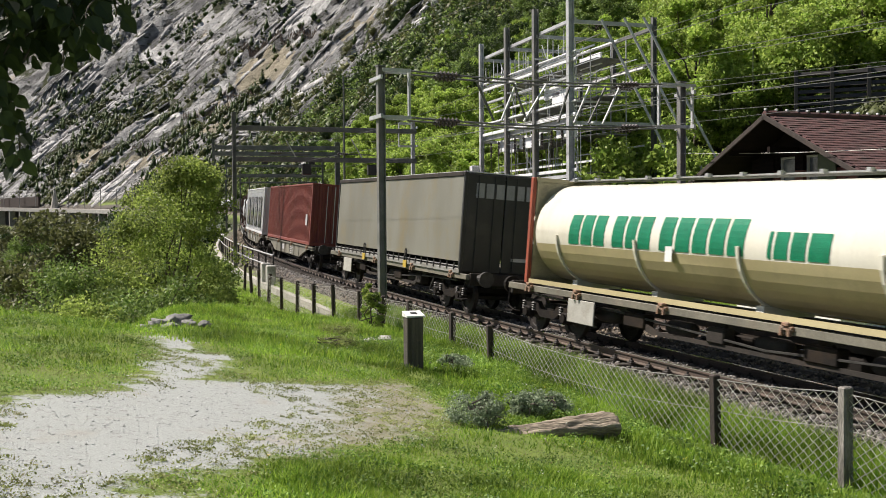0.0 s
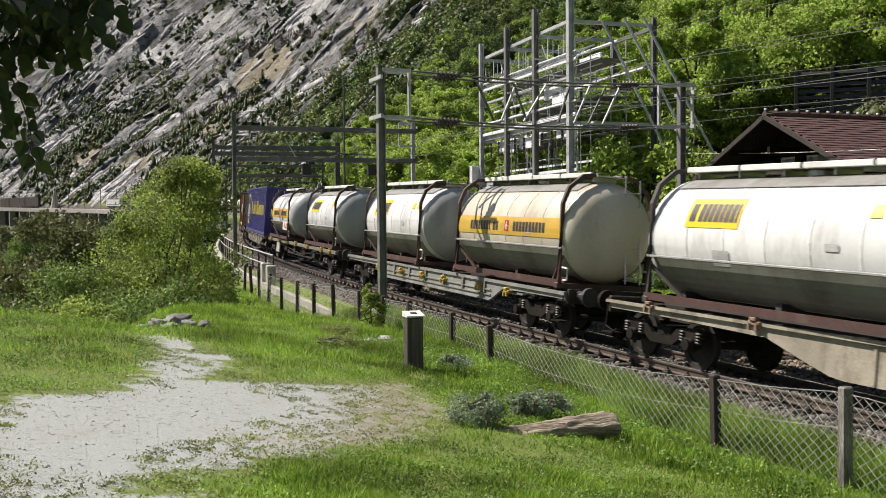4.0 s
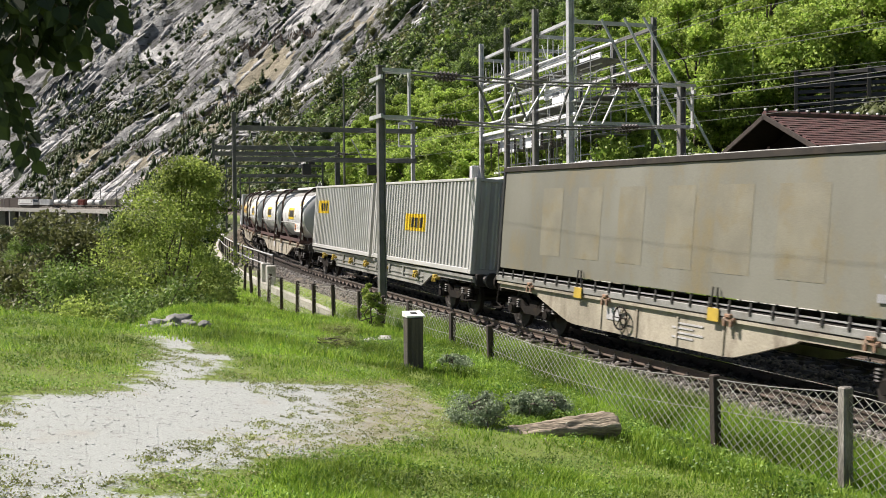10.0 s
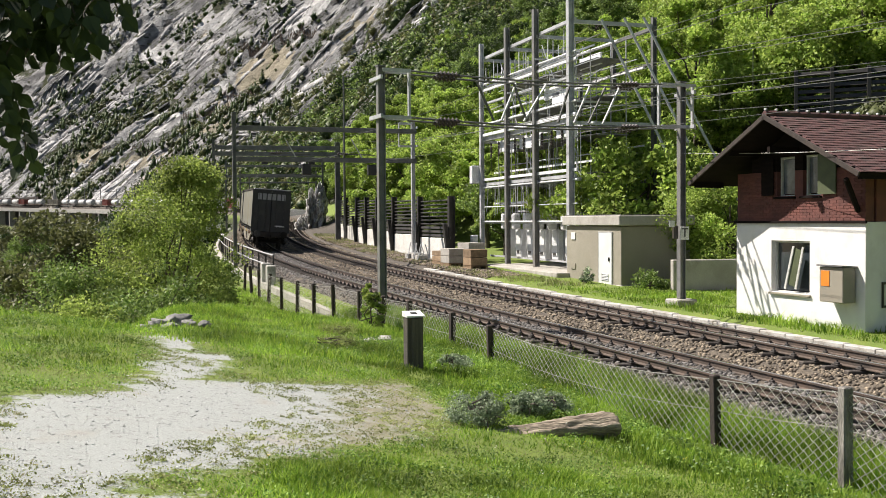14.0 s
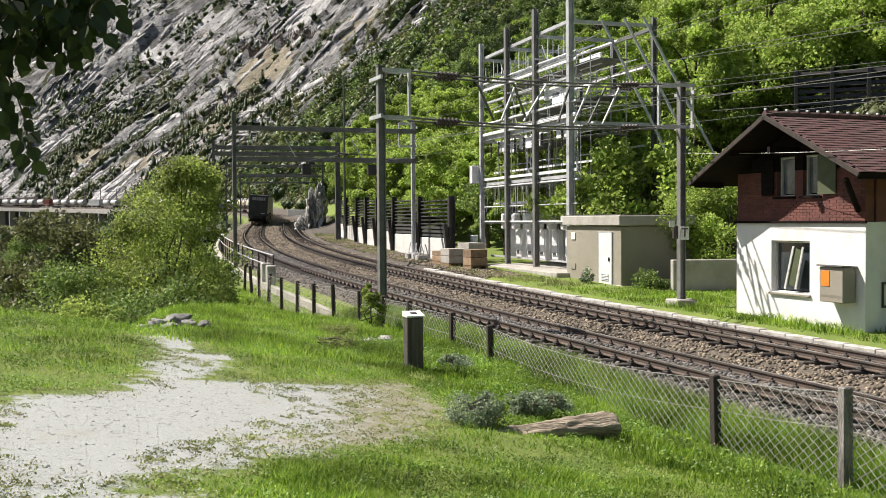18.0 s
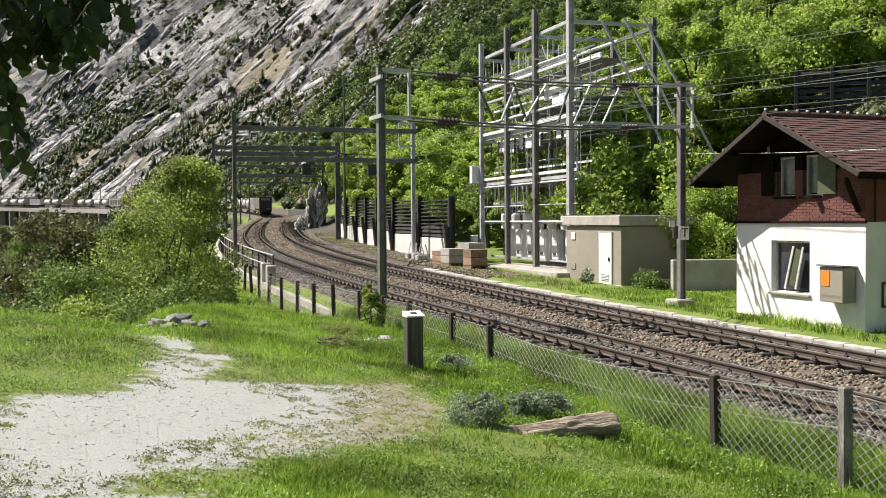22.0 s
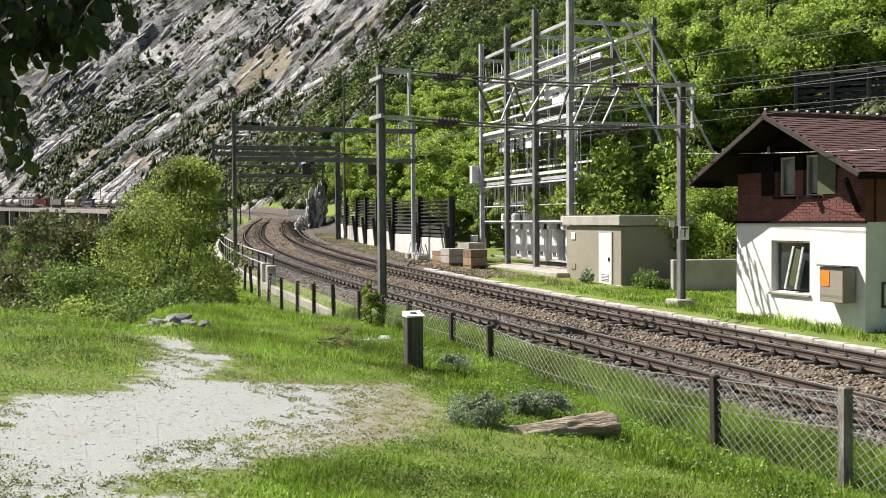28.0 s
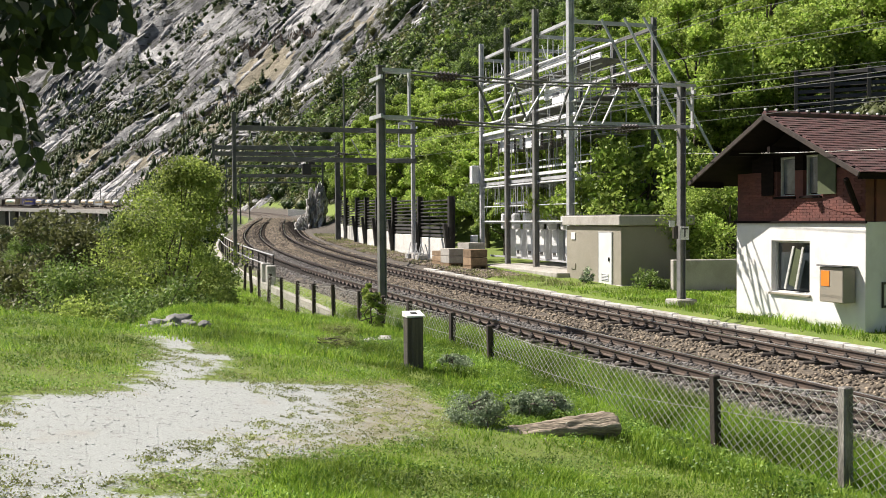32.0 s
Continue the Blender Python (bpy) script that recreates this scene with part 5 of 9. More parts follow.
for y0, z0, y1, z1 in ((5.55, 2.35, 4.95, 2.95), (4.95, 2.95, 4.3, 2.3), (5.5, 2.3, 4.2, 2.3), (5.3, 2.15, 4.4, 2.15), (5.0, 2.3, 4.9, 2.8), (5.35, 2.3, 4.95, 2.75), (4.6, 2.3, 4.92, 2.75)):
    part("emblem", Mesh().rod((-1.262, y0, z0), (-1.262, y1, z1), 0.045, 4), MAT_LETTER, c4)
wagon(183.8, 203.6, "open", "dark open-framed container wagon, half empty", stops=(185.2, 186.4, 189.9, 193.0, 196.4, 199.6, 201.8), panel=199.4)
long_tank(189.8, 202.1, "long cream-white tank container with green lettering and rust-red frame")
wagon(204.9, 221.0, "open", "dark open-framed container wagon", stops=(206.6, 210.0, 214.0, 218.8), panel=217.6)
curtain_body(206.0, 219.5, 2.9, "olive-grey curtain-sided swap body with dark doors", fade=False)
wagon(223.0, 239.0, "grey", "beige-grey flat container wagon, loaded", stops=(224.8, 229.0, 233.0, 236.8))
c5 = box_container(224.4, 237.2, 2.85, MAT_REDBOX, "red-brown box container with a pale notice")
part("notice", Mesh().box((-1.26, -5.4, 2.3), (0.02, 0.4, 0.5)), MAT_LETTER, c5)
wagon(239.2, 255.4, "grey", "beige-grey flat container wagon, loaded", stops=(240.8, 245.0, 249.0, 253.0))
c6 = box_container(239.8, 253.4, 2.85, MAT_CORR_WHITE, "white box container with dark panels")
for y in (-4.6, -1.6, 1.4, 4.4):
    part("dark_panel", Mesh().box((-1.27, y, 2.5), (0.03, 1.9, 1.9), bevel=0.01), MAT_GLASSDARK, c6)


def locomotive(a, b, label):
    """An electric locomotive: body, sloped cabs, windows, roof gear."""
    c = empty("electric_locomotive", Matrix(), label, "locomotive", "locomotives of the train")
    hy = (b - a) / 2 - 0.4
    m = Mesh().prism([(-hy, 0.9), (-hy, 2.2), (-hy + 0.7, 3.7), (hy - 0.7, 3.7), (hy, 2.2), (hy, 0.9)], -1.48, 1.48)
    part("body", m, MAT_TANK_GREY, c)
    part("roof", Mesh().box((0, 0, 3.78), (2.3, 2 * hy - 2.2, 0.2), bevel=0.08), MAT_SILL_GREY, c)
    part("skirt", Mesh().box((0, 0, 0.75), (2.7, 2 * hy - 1.5, 0.35), bevel=0.05), MAT_DARKSTEEL, c)
    for s in (-1, 1):
        part("windscreen", Mesh().box((0, s * (hy - 0.33), 2.95), (2.2, 0.05, 0.75), rot=(s * 25, 0, 0)), MAT_GLASSDARK, c)
        for x in (-1.49, 1.49):
            part("side_window", Mesh().box((x, s * (hy - 1.4), 2.8), (0.03, 0.7, 0.6)), MAT_GLASSDARK, c)
        m = Mesh()
        y = s * (hy - 3.5)
        m.line([(0.6, y - 0.8, 3.9), (0.6, y, 4.3), (0, y - 0.4 * s, 4.9)], 0.03)
        m.line([(-0.6, y - 0.8, 3.9), (-0.6, y, 4.3), (0, y - 0.4 * s, 4.9)], 0.03)
        m.box((0, y - 0.4 * s, 4.92), (1.7, 0.1, 0.05))
        part("pantograph", m, MAT_DARKSTEEL, c)
        bogie(c, s * (hy - 3.2))
    part("stripe", Mesh().box((-1.49, 0, 1.5), (0.02, 2 * hy - 3, 0.5)), MAT_SILL_SILVER, c)
    return ride(c, a, b)


# ---- the head of the train, seen far off on the viaduct
pos = 255.8
rng = random.Random(5)
plan = ["t", "t", "g", "t", "w", "t", "t", "r", "t", "t", "g", "t", "r", "t", "w"]
for k, kind in enumerate(plan):
    wagon(pos, pos + 19.6, "silver" if k % 3 == 0 else "open", "container wagon of the train's head on the mountain line")
    if kind == "t":
        swap_tank(pos + 1.4, pos + 7.4, (MAT_TANK_WHITE, MAT_TANK_GREY)[k % 2], "white tank container in an open frame")
        swap_tank(pos + 10.6, pos + 16.8, MAT_TANK_WHITE, "white tank container in an open frame")
    else:
        p_ = {"g": MAT_SILL_GREY, "w": MAT_CORR_WHITE, "r": MAT_REDBOX}[kind]
        lab = {"g": "dull grey", "w": "white", "r": "red-brown"}[kind] + " corrugated container on a flat wagon"
        if kind == "r":
            box_container(pos + 1.2, pos + 7.3, 2.6, p_, lab)
            swap_tank(pos + 9.6, pos + 15.8, MAT_TANK_WHITE, "white tank container in an open frame")
        else:
            box_container(pos + 1.2, pos + 13.4, 2.6, p_, lab)
    pos += 20.1
locomotive(pos, pos + 18.5, "grey electric locomotive with dark windows")


def motions():
    """The train runs up the grade at a steady pace."""
    rows = list(np.arange(0.0, 32.01, 0.8))
    for ob, a, b in riders:
        walk(ob, [(float(t), wagon_pose(a + SPEED * (t - 11), b + SPEED * (t - 11))) for t in rows])
    for ws, thing, y in wheels:
        a, b = next(((a, b) for ob, a, b in riders if ob is thing), (999, 999))
        if b > 256:
            continue
        t0 = 11 + (-14 - (a + b) / 2) / SPEED
        ts = sorted({0.0, 32.0, *[round(k / 30, 4) for k in range(max(0, int(t0 * 30)), int(t0 * 30 + 90))]})
        turn, prev, rows2 = 0.0, None, []
        for t in ts:
            if prev is not None and t - prev < 0.05:
                turn -= math.degrees(SPEED * (t - prev) / 0.46)
            rows2.append((t, pose(0, y, 0.46) @ pose(0, 0, 0, turn, 0, 0)))
            prev = t
        walk(ws, rows2)
    sway()

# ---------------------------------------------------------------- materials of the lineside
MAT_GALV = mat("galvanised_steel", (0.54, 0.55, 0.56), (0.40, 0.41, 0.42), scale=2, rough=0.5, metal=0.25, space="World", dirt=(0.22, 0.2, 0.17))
MAT_GALV_DARK = mat("weathered_and_shaded_steel", (0.17, 0.17, 0.165), (0.11, 0.11, 0.105), scale=2, rough=0.6, metal=0.3, space="World")
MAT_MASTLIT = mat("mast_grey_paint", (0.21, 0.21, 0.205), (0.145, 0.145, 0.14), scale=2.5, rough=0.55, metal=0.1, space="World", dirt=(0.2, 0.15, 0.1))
MAT_BRIGHT = mat("white_and_sunlit_steel", (0.86, 0.87, 0.88), (0.74, 0.75, 0.76), scale=2, rough=0.5, metal=0.1, space="World", dirt=(0.4, 0.39, 0.36), dirt_amount=0.4)
MAT_WIRE = mat("weathered_wire", (0.20, 0.20, 0.19), (0.14, 0.14, 0.135), scale=2, rough=0.5, metal=0.5, bump=0, space="World")
MAT_INSUL = mat("insulator_brown", (0.06, 0.045, 0.04), (0.04, 0.035, 0.03), scale=5, rough=0.3, bump=0, space="World")
MAT_CONCRETE = mat("concrete", (0.42, 0.40, 0.36), (0.33, 0.31, 0.275), scale=1.4, rough=0.9, bump=0.3, space="World", dirt=(0.2, 0.18, 0.14), dirt_amount=0.6)
MAT_KERB = mat("pale_kerb_concrete", (0.50, 0.485, 0.45), (0.34, 0.325, 0.295), scale=1.6, rough=0.9, bump=0.3, space="World", dirt=(0.22, 0.2, 0.15), dirt_amount=0.85, dirt_scale=2.5)
MAT_HUT = mat("hut_render_beige", (0.30, 0.275, 0.22), (0.25, 0.228, 0.18), scale=0.8, rough=0.9, bump=0.35, fine=120, space="World", dirt=(0.26, 0.23, 0.17), dirt_amount=0.5)
MAT_PLASTER = mat("white_plaster", (0.80, 0.79, 0.76), (0.72, 0.71, 0.68), scale=0.9, rough=0.9, bump=0.3, fine=110, space="World", dirt=(0.55, 0.52, 0.46), dirt_amount=0.5, vary=0.08)
MAT_REDWOOD = mat("red_brick_cladding", (0.165, 0.058, 0.045), (0.115, 0.044, 0.036), scale=2.5, rough=0.85, space="World", per_object=0.15, bump=0.3)
# near-black wood: the shade under the eaves is put into its colour
MAT_DARKWOOD = mat("shaded_eaves_wood", (0.016, 0.011, 0.0095), (0.010, 0.0075, 0.007), scale=2, rough=0.95, spec=0.1, space="World", stretch=(1, 1, 6))
MAT_TILE = mat("roof_tile_red_brown", (0.115, 0.05, 0.046), (0.07, 0.036, 0.035), scale=6.0, rough=0.85, space="World", per_object=0.2, per_island=0.2, bump=0.3, dirt=(0.10, 0.085, 0.07), dirt_amount=0.5)
MAT_PANE = mat("window_glass", (0.03, 0.04, 0.045), (0.05, 0.06, 0.065), scale=1, rough=0.04, bump=0, spec=0.8, space="World")
MAT_PANE_CURTAIN = mat("curtained_pane", (0.17, 0.19, 0.20), (0.08, 0.09, 0.10), scale=2, rough=0.15, bump=0, space="World")
MAT_FRAMEW = mat("window_frame_white", (0.6, 0.6, 0.57), (0.5, 0.5, 0.47), scale=3, rough=0.6, space="World")
MAT_SHUTTER = mat("shutter_green", (0.09, 0.11, 0.05), (0.07, 0.085, 0.04), scale=4, rough=0.6, space="World")
MAT_BARRIER = mat("black_barrier_steel", (0.018, 0.017, 0.016), (0.028, 0.025, 0.022), scale=2, rough=0.55, space="World", dirt=(0.07, 0.055, 0.045))
MAT_BARRIER_PANEL = mat("barrier_white_concrete", (0.66, 0.65, 0.61), (0.56, 0.55, 0.51), scale=1, rough=0.85, space="World", dirt=(0.36, 0.33, 0.27), dirt_amount=0.5)
MAT_DOORW = mat("white_sheet_door", (0.74, 0.74, 0.72), (0.66, 0.66, 0.64), scale=1.4, rough=0.45, space="World", vary=0.06)
MAT_POST = mat("old_fence_post", (0.055, 0.040, 0.032), (0.035, 0.027, 0.023), scale=6, rough=0.85, bump=0.5, space="World", stretch=(1, 1, 0.3))
MAT_POSTPALE = mat("weathered_grey_post", (0.30, 0.28, 0.25), (0.13, 0.12, 0.105), scale=7, rough=0.9, bump=0.9, space="World", stretch=(1, 1, 0.25), dirt=(0.09, 0.085, 0.075), dirt_amount=0.9)
MAT_MESHWIRE = mat("fence_wire", (0.52, 0.52, 0.49), (0.34, 0.32, 0.28), scale=8, rough=0.5, metal=0.4, bump=0, space="World")
MAT_BOLLARD = mat("bollard_dark_wood", (0.05, 0.042, 0.037), (0.10, 0.085, 0.07), scale=3, rough=0.6, space="World", stretch=(6, 6, 0.4), bump=0.4)
MAT_LOG = mat("grey_weathered_log", (0.40, 0.335, 0.25), (0.24, 0.195, 0.145), scale=6, rough=0.95, bump=1.0, fine=30, space="Object", stretch=(0.25, 2.5, 2.5), dirt=(0.06, 0.05, 0.038), dirt_scale=5, dirt_amount=0.9, vary=0.4)
MAT_ROCK = mat("grey_limestone", (0.27, 0.265, 0.25), (0.15, 0.147, 0.138), scale=1.6, rough=0.95, bump=0.8, fine=14, space="World", dirt=(0.12, 0.12, 0.10), dirt_amount=0.6)
MAT_CRATE = mat("pallet_wood", (0.32, 0.22, 0.13), (0.22, 0.15, 0.09), scale=4, rough=0.85, space="World", per_object=0.2)
MAT_CABINET = mat("equipment_cabinet_white", (0.66, 0.67, 0.68), (0.56, 0.57, 0.58), scale=2, rough=0.5, space="World", dirt=(0.36, 0.35, 0.33))
MAT_SIGN = mat("sign_white", (0.8, 0.8, 0.78), rough=0.4, bump=0, space="World")
MAT_ASPHALT = mat("dull_grey_roof_felt", (0.15, 0.145, 0.135), (0.10, 0.095, 0.09), scale=1.2, rough=0.9, space="World")


def hbeam(m, p, q, w, d, side):
    """A steel H section from p to q; side is the way its flanges face."""
    p, q = Vector(p), Vector(q)
    ax = (q - p).normalized()
    u = Vector(side) - ax * Vector(side).dot(ax)
    u.normalize()
    v = ax.cross(u)
    b = Matrix((u, v, ax)).transposed().to_4x4()
    b.translation = p
    L, t, h2, w2 = (q - p).length, min(w, d) * 0.12, d / 2, w / 2
    out = [(-h2, -w2), (-h2 + t, -w2), (-h2 + t, -t / 2), (h2 - t, -t / 2), (h2 - t, -w2), (h2, -w2), (h2, w2), (h2 - t, w2), (h2 - t, t / 2), (-h2 + t, t / 2), (-h2 + t, w2), (-h2, w2)]
    n = len(out)
    vs = [(x, y, 0) for x, y in out] + [(x, y, L) for x, y in out]
    fs = [(i, (i + 1) % n, n + (i + 1) % n, n + i) for i in range(n)] + [tuple(range(n))[::-1], tuple(range(n, 2 * n))]
    return m.add(vs, fs, b)


def insulator(m, p, q, r=0.09):
    """A ribbed insulator between p and q, turned in one piece."""
    p, q = Vector(p), Vector(q)
    L = (q - p).length
    prof = [(0.02, 0.0), (r * 0.5, 0.01)]
    for k in range(5):
        y = L * (0.14 + 0.175 * k)
        prof += [(r * 0.5, y - 0.03), (r, y), (r * 0.5, y + 0.02)]
    prof += [(r * 0.5, L - 0.01), (0.02, L)]
    b = (q - p).to_track_quat("Y", "Z").to_matrix().to_4x4()
    b.translation = p
    return m.lathe(prof, 8, b)


# ---------------------------------------------------------------- sleepers and fastenings
def sleeper_mesh():
    m = Mesh()
    m.box((0, 0, -0.05), (2.5, 0.16, 0.1), bevel=0.025)
    return m


def clip_mesh():
    m = Mesh()
    m.box((0, 0, -0.115), (0.36, 0.17, 0.03), bevel=0.008)
    for s in (-1, 1):
        m.box((s * 0.115, 0, -0.085), (0.075, 0.12, 0.055), bevel=0.015)
        m.rod((s * 0.115, 0, -0.06), (s * 0.115, 0, -0.015), 0.022, 6)
    return m


SLEEPER = sleeper_mesh().data("sleeper", MAT_SLEEPER)
CLIPS = clip_mesh().data("rail_clip", MAT_CLIP)
for far, thing in enumerate(track_things):
    s = -8.0
    while s < 62:
        o = spacing(s) if far else 0.0
        t = track_pose(s, o, -0.115) @ pose(0, 0, 0, 0, math.degrees(cant(s)), 0)
        sl = part("sleeper", SLEEPER, None, thing, at=t)
        if s < 34:
            for side in (-1, 1):
                part("rail_clip", CLIPS, None, sl, at=pose(side * 0.755, 0, 0.135))
        s += 0.63
far_clips = Mesh()
for far in (0, 1):
    s = 34.0
    while s < 150:
        o = spacing(s) if far else 0.0
        for side in (-1, 1):
            p = tr(s, o + side * 0.755, 0.0)
            far_clips.box((p.x, p.y, p.z + 0.02 - side * 0.055 - 0.07), (0.34, 0.16, 0.07), rot=(0, 0, -math.degrees(heading(s))))
        s += 0.63
far_ties = Mesh()
for far in (0, 1):
    s = 62.3
    while s < 150:
        p = tr(s, spacing(s) if far else 0.0, 0.0)
        far_ties.box((p.x, p.y, p.z - 0.14), (2.5, 0.2, 0.1), rot=(0, 0, -math.degrees(heading(s))))
        s += 0.63
tagged(part("far_sleepers", far_ties, MAT_SLEEPER), "dark sleepers further along the line", "sleepers", kind="stuff")
tagged(part("rail_fastenings", far_clips, MAT_CLIP), "dark rail fastenings further along the line", "rail fastening", kind="stuff")

# pale concrete cable duct beyond the far track
kerb = empty("cable_duct", Matrix(), "pale concrete cable duct beside the far track", "cable duct")
s = -10.0
while s < 34:
    L = 1.0 if s < 20 else 2.0
    a, b = tr(s + 0.01, 5.72, 0), tr(s + L - 0.01, 5.72, 0)
    m = Mesh().box((0, 0, -0.23), (0.27, L - 0.012, 0.3), bevel=0.02)
    part("duct_slab", m, MAT_KERB, kerb, at=track_pose(s + L / 2, 5.72, 0.015 * math.sin(s * 3.1), 0.6 * math.sin(s * 1.7)))
    s += L

# ---------------------------------------------------------------- masts and overhead line
SPANS = ((12.4, -3.2, 6.9), (40.0, -3.25, 7.2), (68.0, -3.2, 7.4), (104.0, -3.2, 8.0), (145.0, -3.2, 8.6), (190.0, -3.2, 8.6))


def mast(s, o, top, base, label, w=0.2, lit=MAT_MASTLIT, arm=0.85, back=0.0, frames=True):
    """An H-section mast with a double bracket arm at its head."""
    f0 = tr(s, o)
    inward = 1 if o < 0 else -1
    t = empty("catenary_mast", track_pose(s, o, 0), label, "catenary mast", "masts of the overhead line")
    m = hbeam(Mesh(), (0, 0, base), (0, 0, top), w, w * 1.05, (1, 0, 0))
    part("post", m, lit, t)
    m = Mesh().box((0, 0, top + 0.02), (w * 1.2, w * 1.15, 0.04))
    part("cap", m, MAT_GALV_DARK, t)
    part("footing", Mesh().box((0, 0, base - 0.1), (0.75, 0.75, 0.5), bevel=0.04), MAT_CONCRETE, t)
    if frames:
        for z in (top - 0.1, top - 1.42):
            m = Mesh()
            for dy in (-0.17, 0.17):
                m.box((inward * (arm - back) / 2, dy, z), (arm + back, 0.05, 0.1))
            part("bracket_arm", m, MAT_GALV, t)
        for z in (top - 0.35, top - 1.42):
            part("cross_bar", Mesh().box((-inward * 0.14, 0, z), (0.07, 1.05, 0.11)), MAT_GALV, t)
        m = Mesh()
        m.box((inward * arm, 0, top - 0.76), (0.06, 0.1, 1.32))
        if back:
            m.box((-inward * back, 0, top - 0.76), (0.06, 0.1, 1.32))
        part("tie_bar", m, MAT_GALV, t)
    return t


mast(12.4, -3.2, 7.12, 0.12, "grey steel catenary mast beside the fence")
far_mast = mast(12.4, 6.9, 7.12, 0.06, "grey steel catenary mast with square bracket frame", back=0.42)
mast(40.0, -3.25, 8.1, -0.9, "dark steel catenary mast by the railing", lit=MAT_GALV_DARK, frames=False)
mast(41.4, 7.2, 7.95, 0.0, "grey steel catenary mast before the noise barrier", lit=MAT_GALV)
mast(67.0, -3.3, 8.3, -1.4, "dark steel catenary mast", lit=MAT_GALV_DARK, frames=False)
mast(69.0, 6.9, 8.2, -0.2, "dark steel portal mast", lit=MAT_GALV_DARK, frames=False, w=0.4)
for s, a, b in SPANS[3:]:
    mast(s, a, 8.0, -0.5, "dark catenary mast far along the line", lit=MAT_GALV_DARK, frames=False)
    mast(s, b, 8.0, -0.3, "dark catenary mast far along the line", lit=MAT_GALV_DARK, frames=False)
pole = empty("lamp_pole", track_pose(70, 7.6, 0), "tall thin dark steel pole beside the line", "pole")
part("pole", Mesh().rod((0, 0, -0.3), (0, 0, 14.0), 0.12, 8, 0.08), MAT_GALV_DARK, pole)
part("cross_arm", Mesh().box((0.6, 0, 13.9), (1.2, 0.06, 0.06)).box((0.9, 0, 12.9), (1.8, 0.05, 0.05)), MAT_GALV_DARK, pole)

# sign with a letter on the far mast
sg = empty("letter_sign", track_pose(12.4, 6.9, 0), "small white square sign with a black letter", "sign")
part("board", Mesh().box((-0.02, -0.2, 2.32), (0.32, 0.03, 0.42), bevel=0.006), MAT_SIGN, sg)
cu = bpy.data.curves.new("letter", "FONT")
cu.body, cu.size, cu.align_x, cu.align_y, cu.extrude = "T", 0.42, "CENTER", "CENTER", 0.004
lt = new("letter", cu)
cu.materials.append(MAT_INK)
lt.parent = sg
lt.matrix_basis = pose(-0.02, -0.222, 2.32, 90, 0, 0)
part("board", Mesh().box((-0.5, -0.2, 2.62), (0.2, 0.03, 0.2), bevel=0.005), MAT_SIGN, sg)
part("small_box", Mesh().box((-0.3, -0.1, 2.35), (0.16, 0.14, 0.42), bevel=0.02), MAT_INSUL, sg)

# cross-span of the first pair of masts: two tubes each, insulators, slanted steady arms
xs = empty("cross_span", track_pose(12.4, 0, 0), "steel cross-span with insulators and slanted steady arms over the tracks", "cross span", "cross spans")
for z, sag in ((7.02, 0.12), (5.70, 0.12)):
    for dy, dz in ((-0.17, 0.0), (0.17, -0.05)):
        pts = [(-2.35 + k * 0.84, dy, z + dz - sag * math.sin(math.pi * k / 10)) for k in range(11)]
        part("span_tube", Mesh().line(pts, 0.028, 6), MAT_GALV_DARK, xs)
        part("insulator", insulator(Mesh(), (-1.55, dy, z + dz - 0.05), (-0.85, dy, z + dz - 0.07), 0.11), MAT_INSUL, xs)
        part("insulator", insulator(Mesh(), (4.55, dy, z + dz - 0.08), (5.2, dy, z + dz - 0.05), 0.11), MAT_INSUL, xs)
# arms in the sun take pale steel, shaded ones dark: light set by colour
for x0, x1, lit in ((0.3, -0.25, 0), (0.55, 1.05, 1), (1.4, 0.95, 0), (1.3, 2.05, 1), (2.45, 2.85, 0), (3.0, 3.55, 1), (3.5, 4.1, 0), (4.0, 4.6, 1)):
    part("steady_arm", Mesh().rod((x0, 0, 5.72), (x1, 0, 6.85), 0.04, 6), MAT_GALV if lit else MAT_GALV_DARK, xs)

# beams of the next portals, with hanging boxes
for s, a, b, zs, box_h in ((40.7, -3.25, 7.2, (7.35, 5.65), 0.26), (68.0, -3.3, 6.9, (7.7, 7.2), 0.34), (104.0, -3.2, 8.0, (7.4, 6.2), 0.25), (145.0, -3.2, 8.6, (7.4, 6.2), 0.25)):
    pb = empty("portal_beam", track_pose(s, 0, 0), "dark steel portal beams across both tracks", "portal beam", "cross spans")
    for z in zs:
        part("beam", Mesh().box(((a + b) / 2, 0, z), (b - a, 0.2, box_h), bevel=0.01), MAT_GALV_DARK, pb)
    if s < 80:
        for x in (0.0, spacing(s)):
            m = Mesh().rod((x + 0.3, 0, zs[1]), (x - 0.4, 0, zs[1] + 1.2), 0.035)
            part("steady_arm", m, MAT_GALV, pb)
            part("hanging_box", Mesh().box((x + 0.8, 0, zs[1] - 0.55), (0.5, 0.35, 0.6), bevel=0.03), MAT_BARRIER, pb)
            m = Mesh()
            insulator(m, (x - 1.2, 0, zs[1] + 0.35), (x - 0.6, 0, zs[1] + 0.35), 0.1)
            m.rod((x - 1.2, 0, zs[1] + 0.35), (x + 1.0, 0, zs[1] + 0.3), 0.025)
            part("insulator", m, MAT_INSUL, pb)


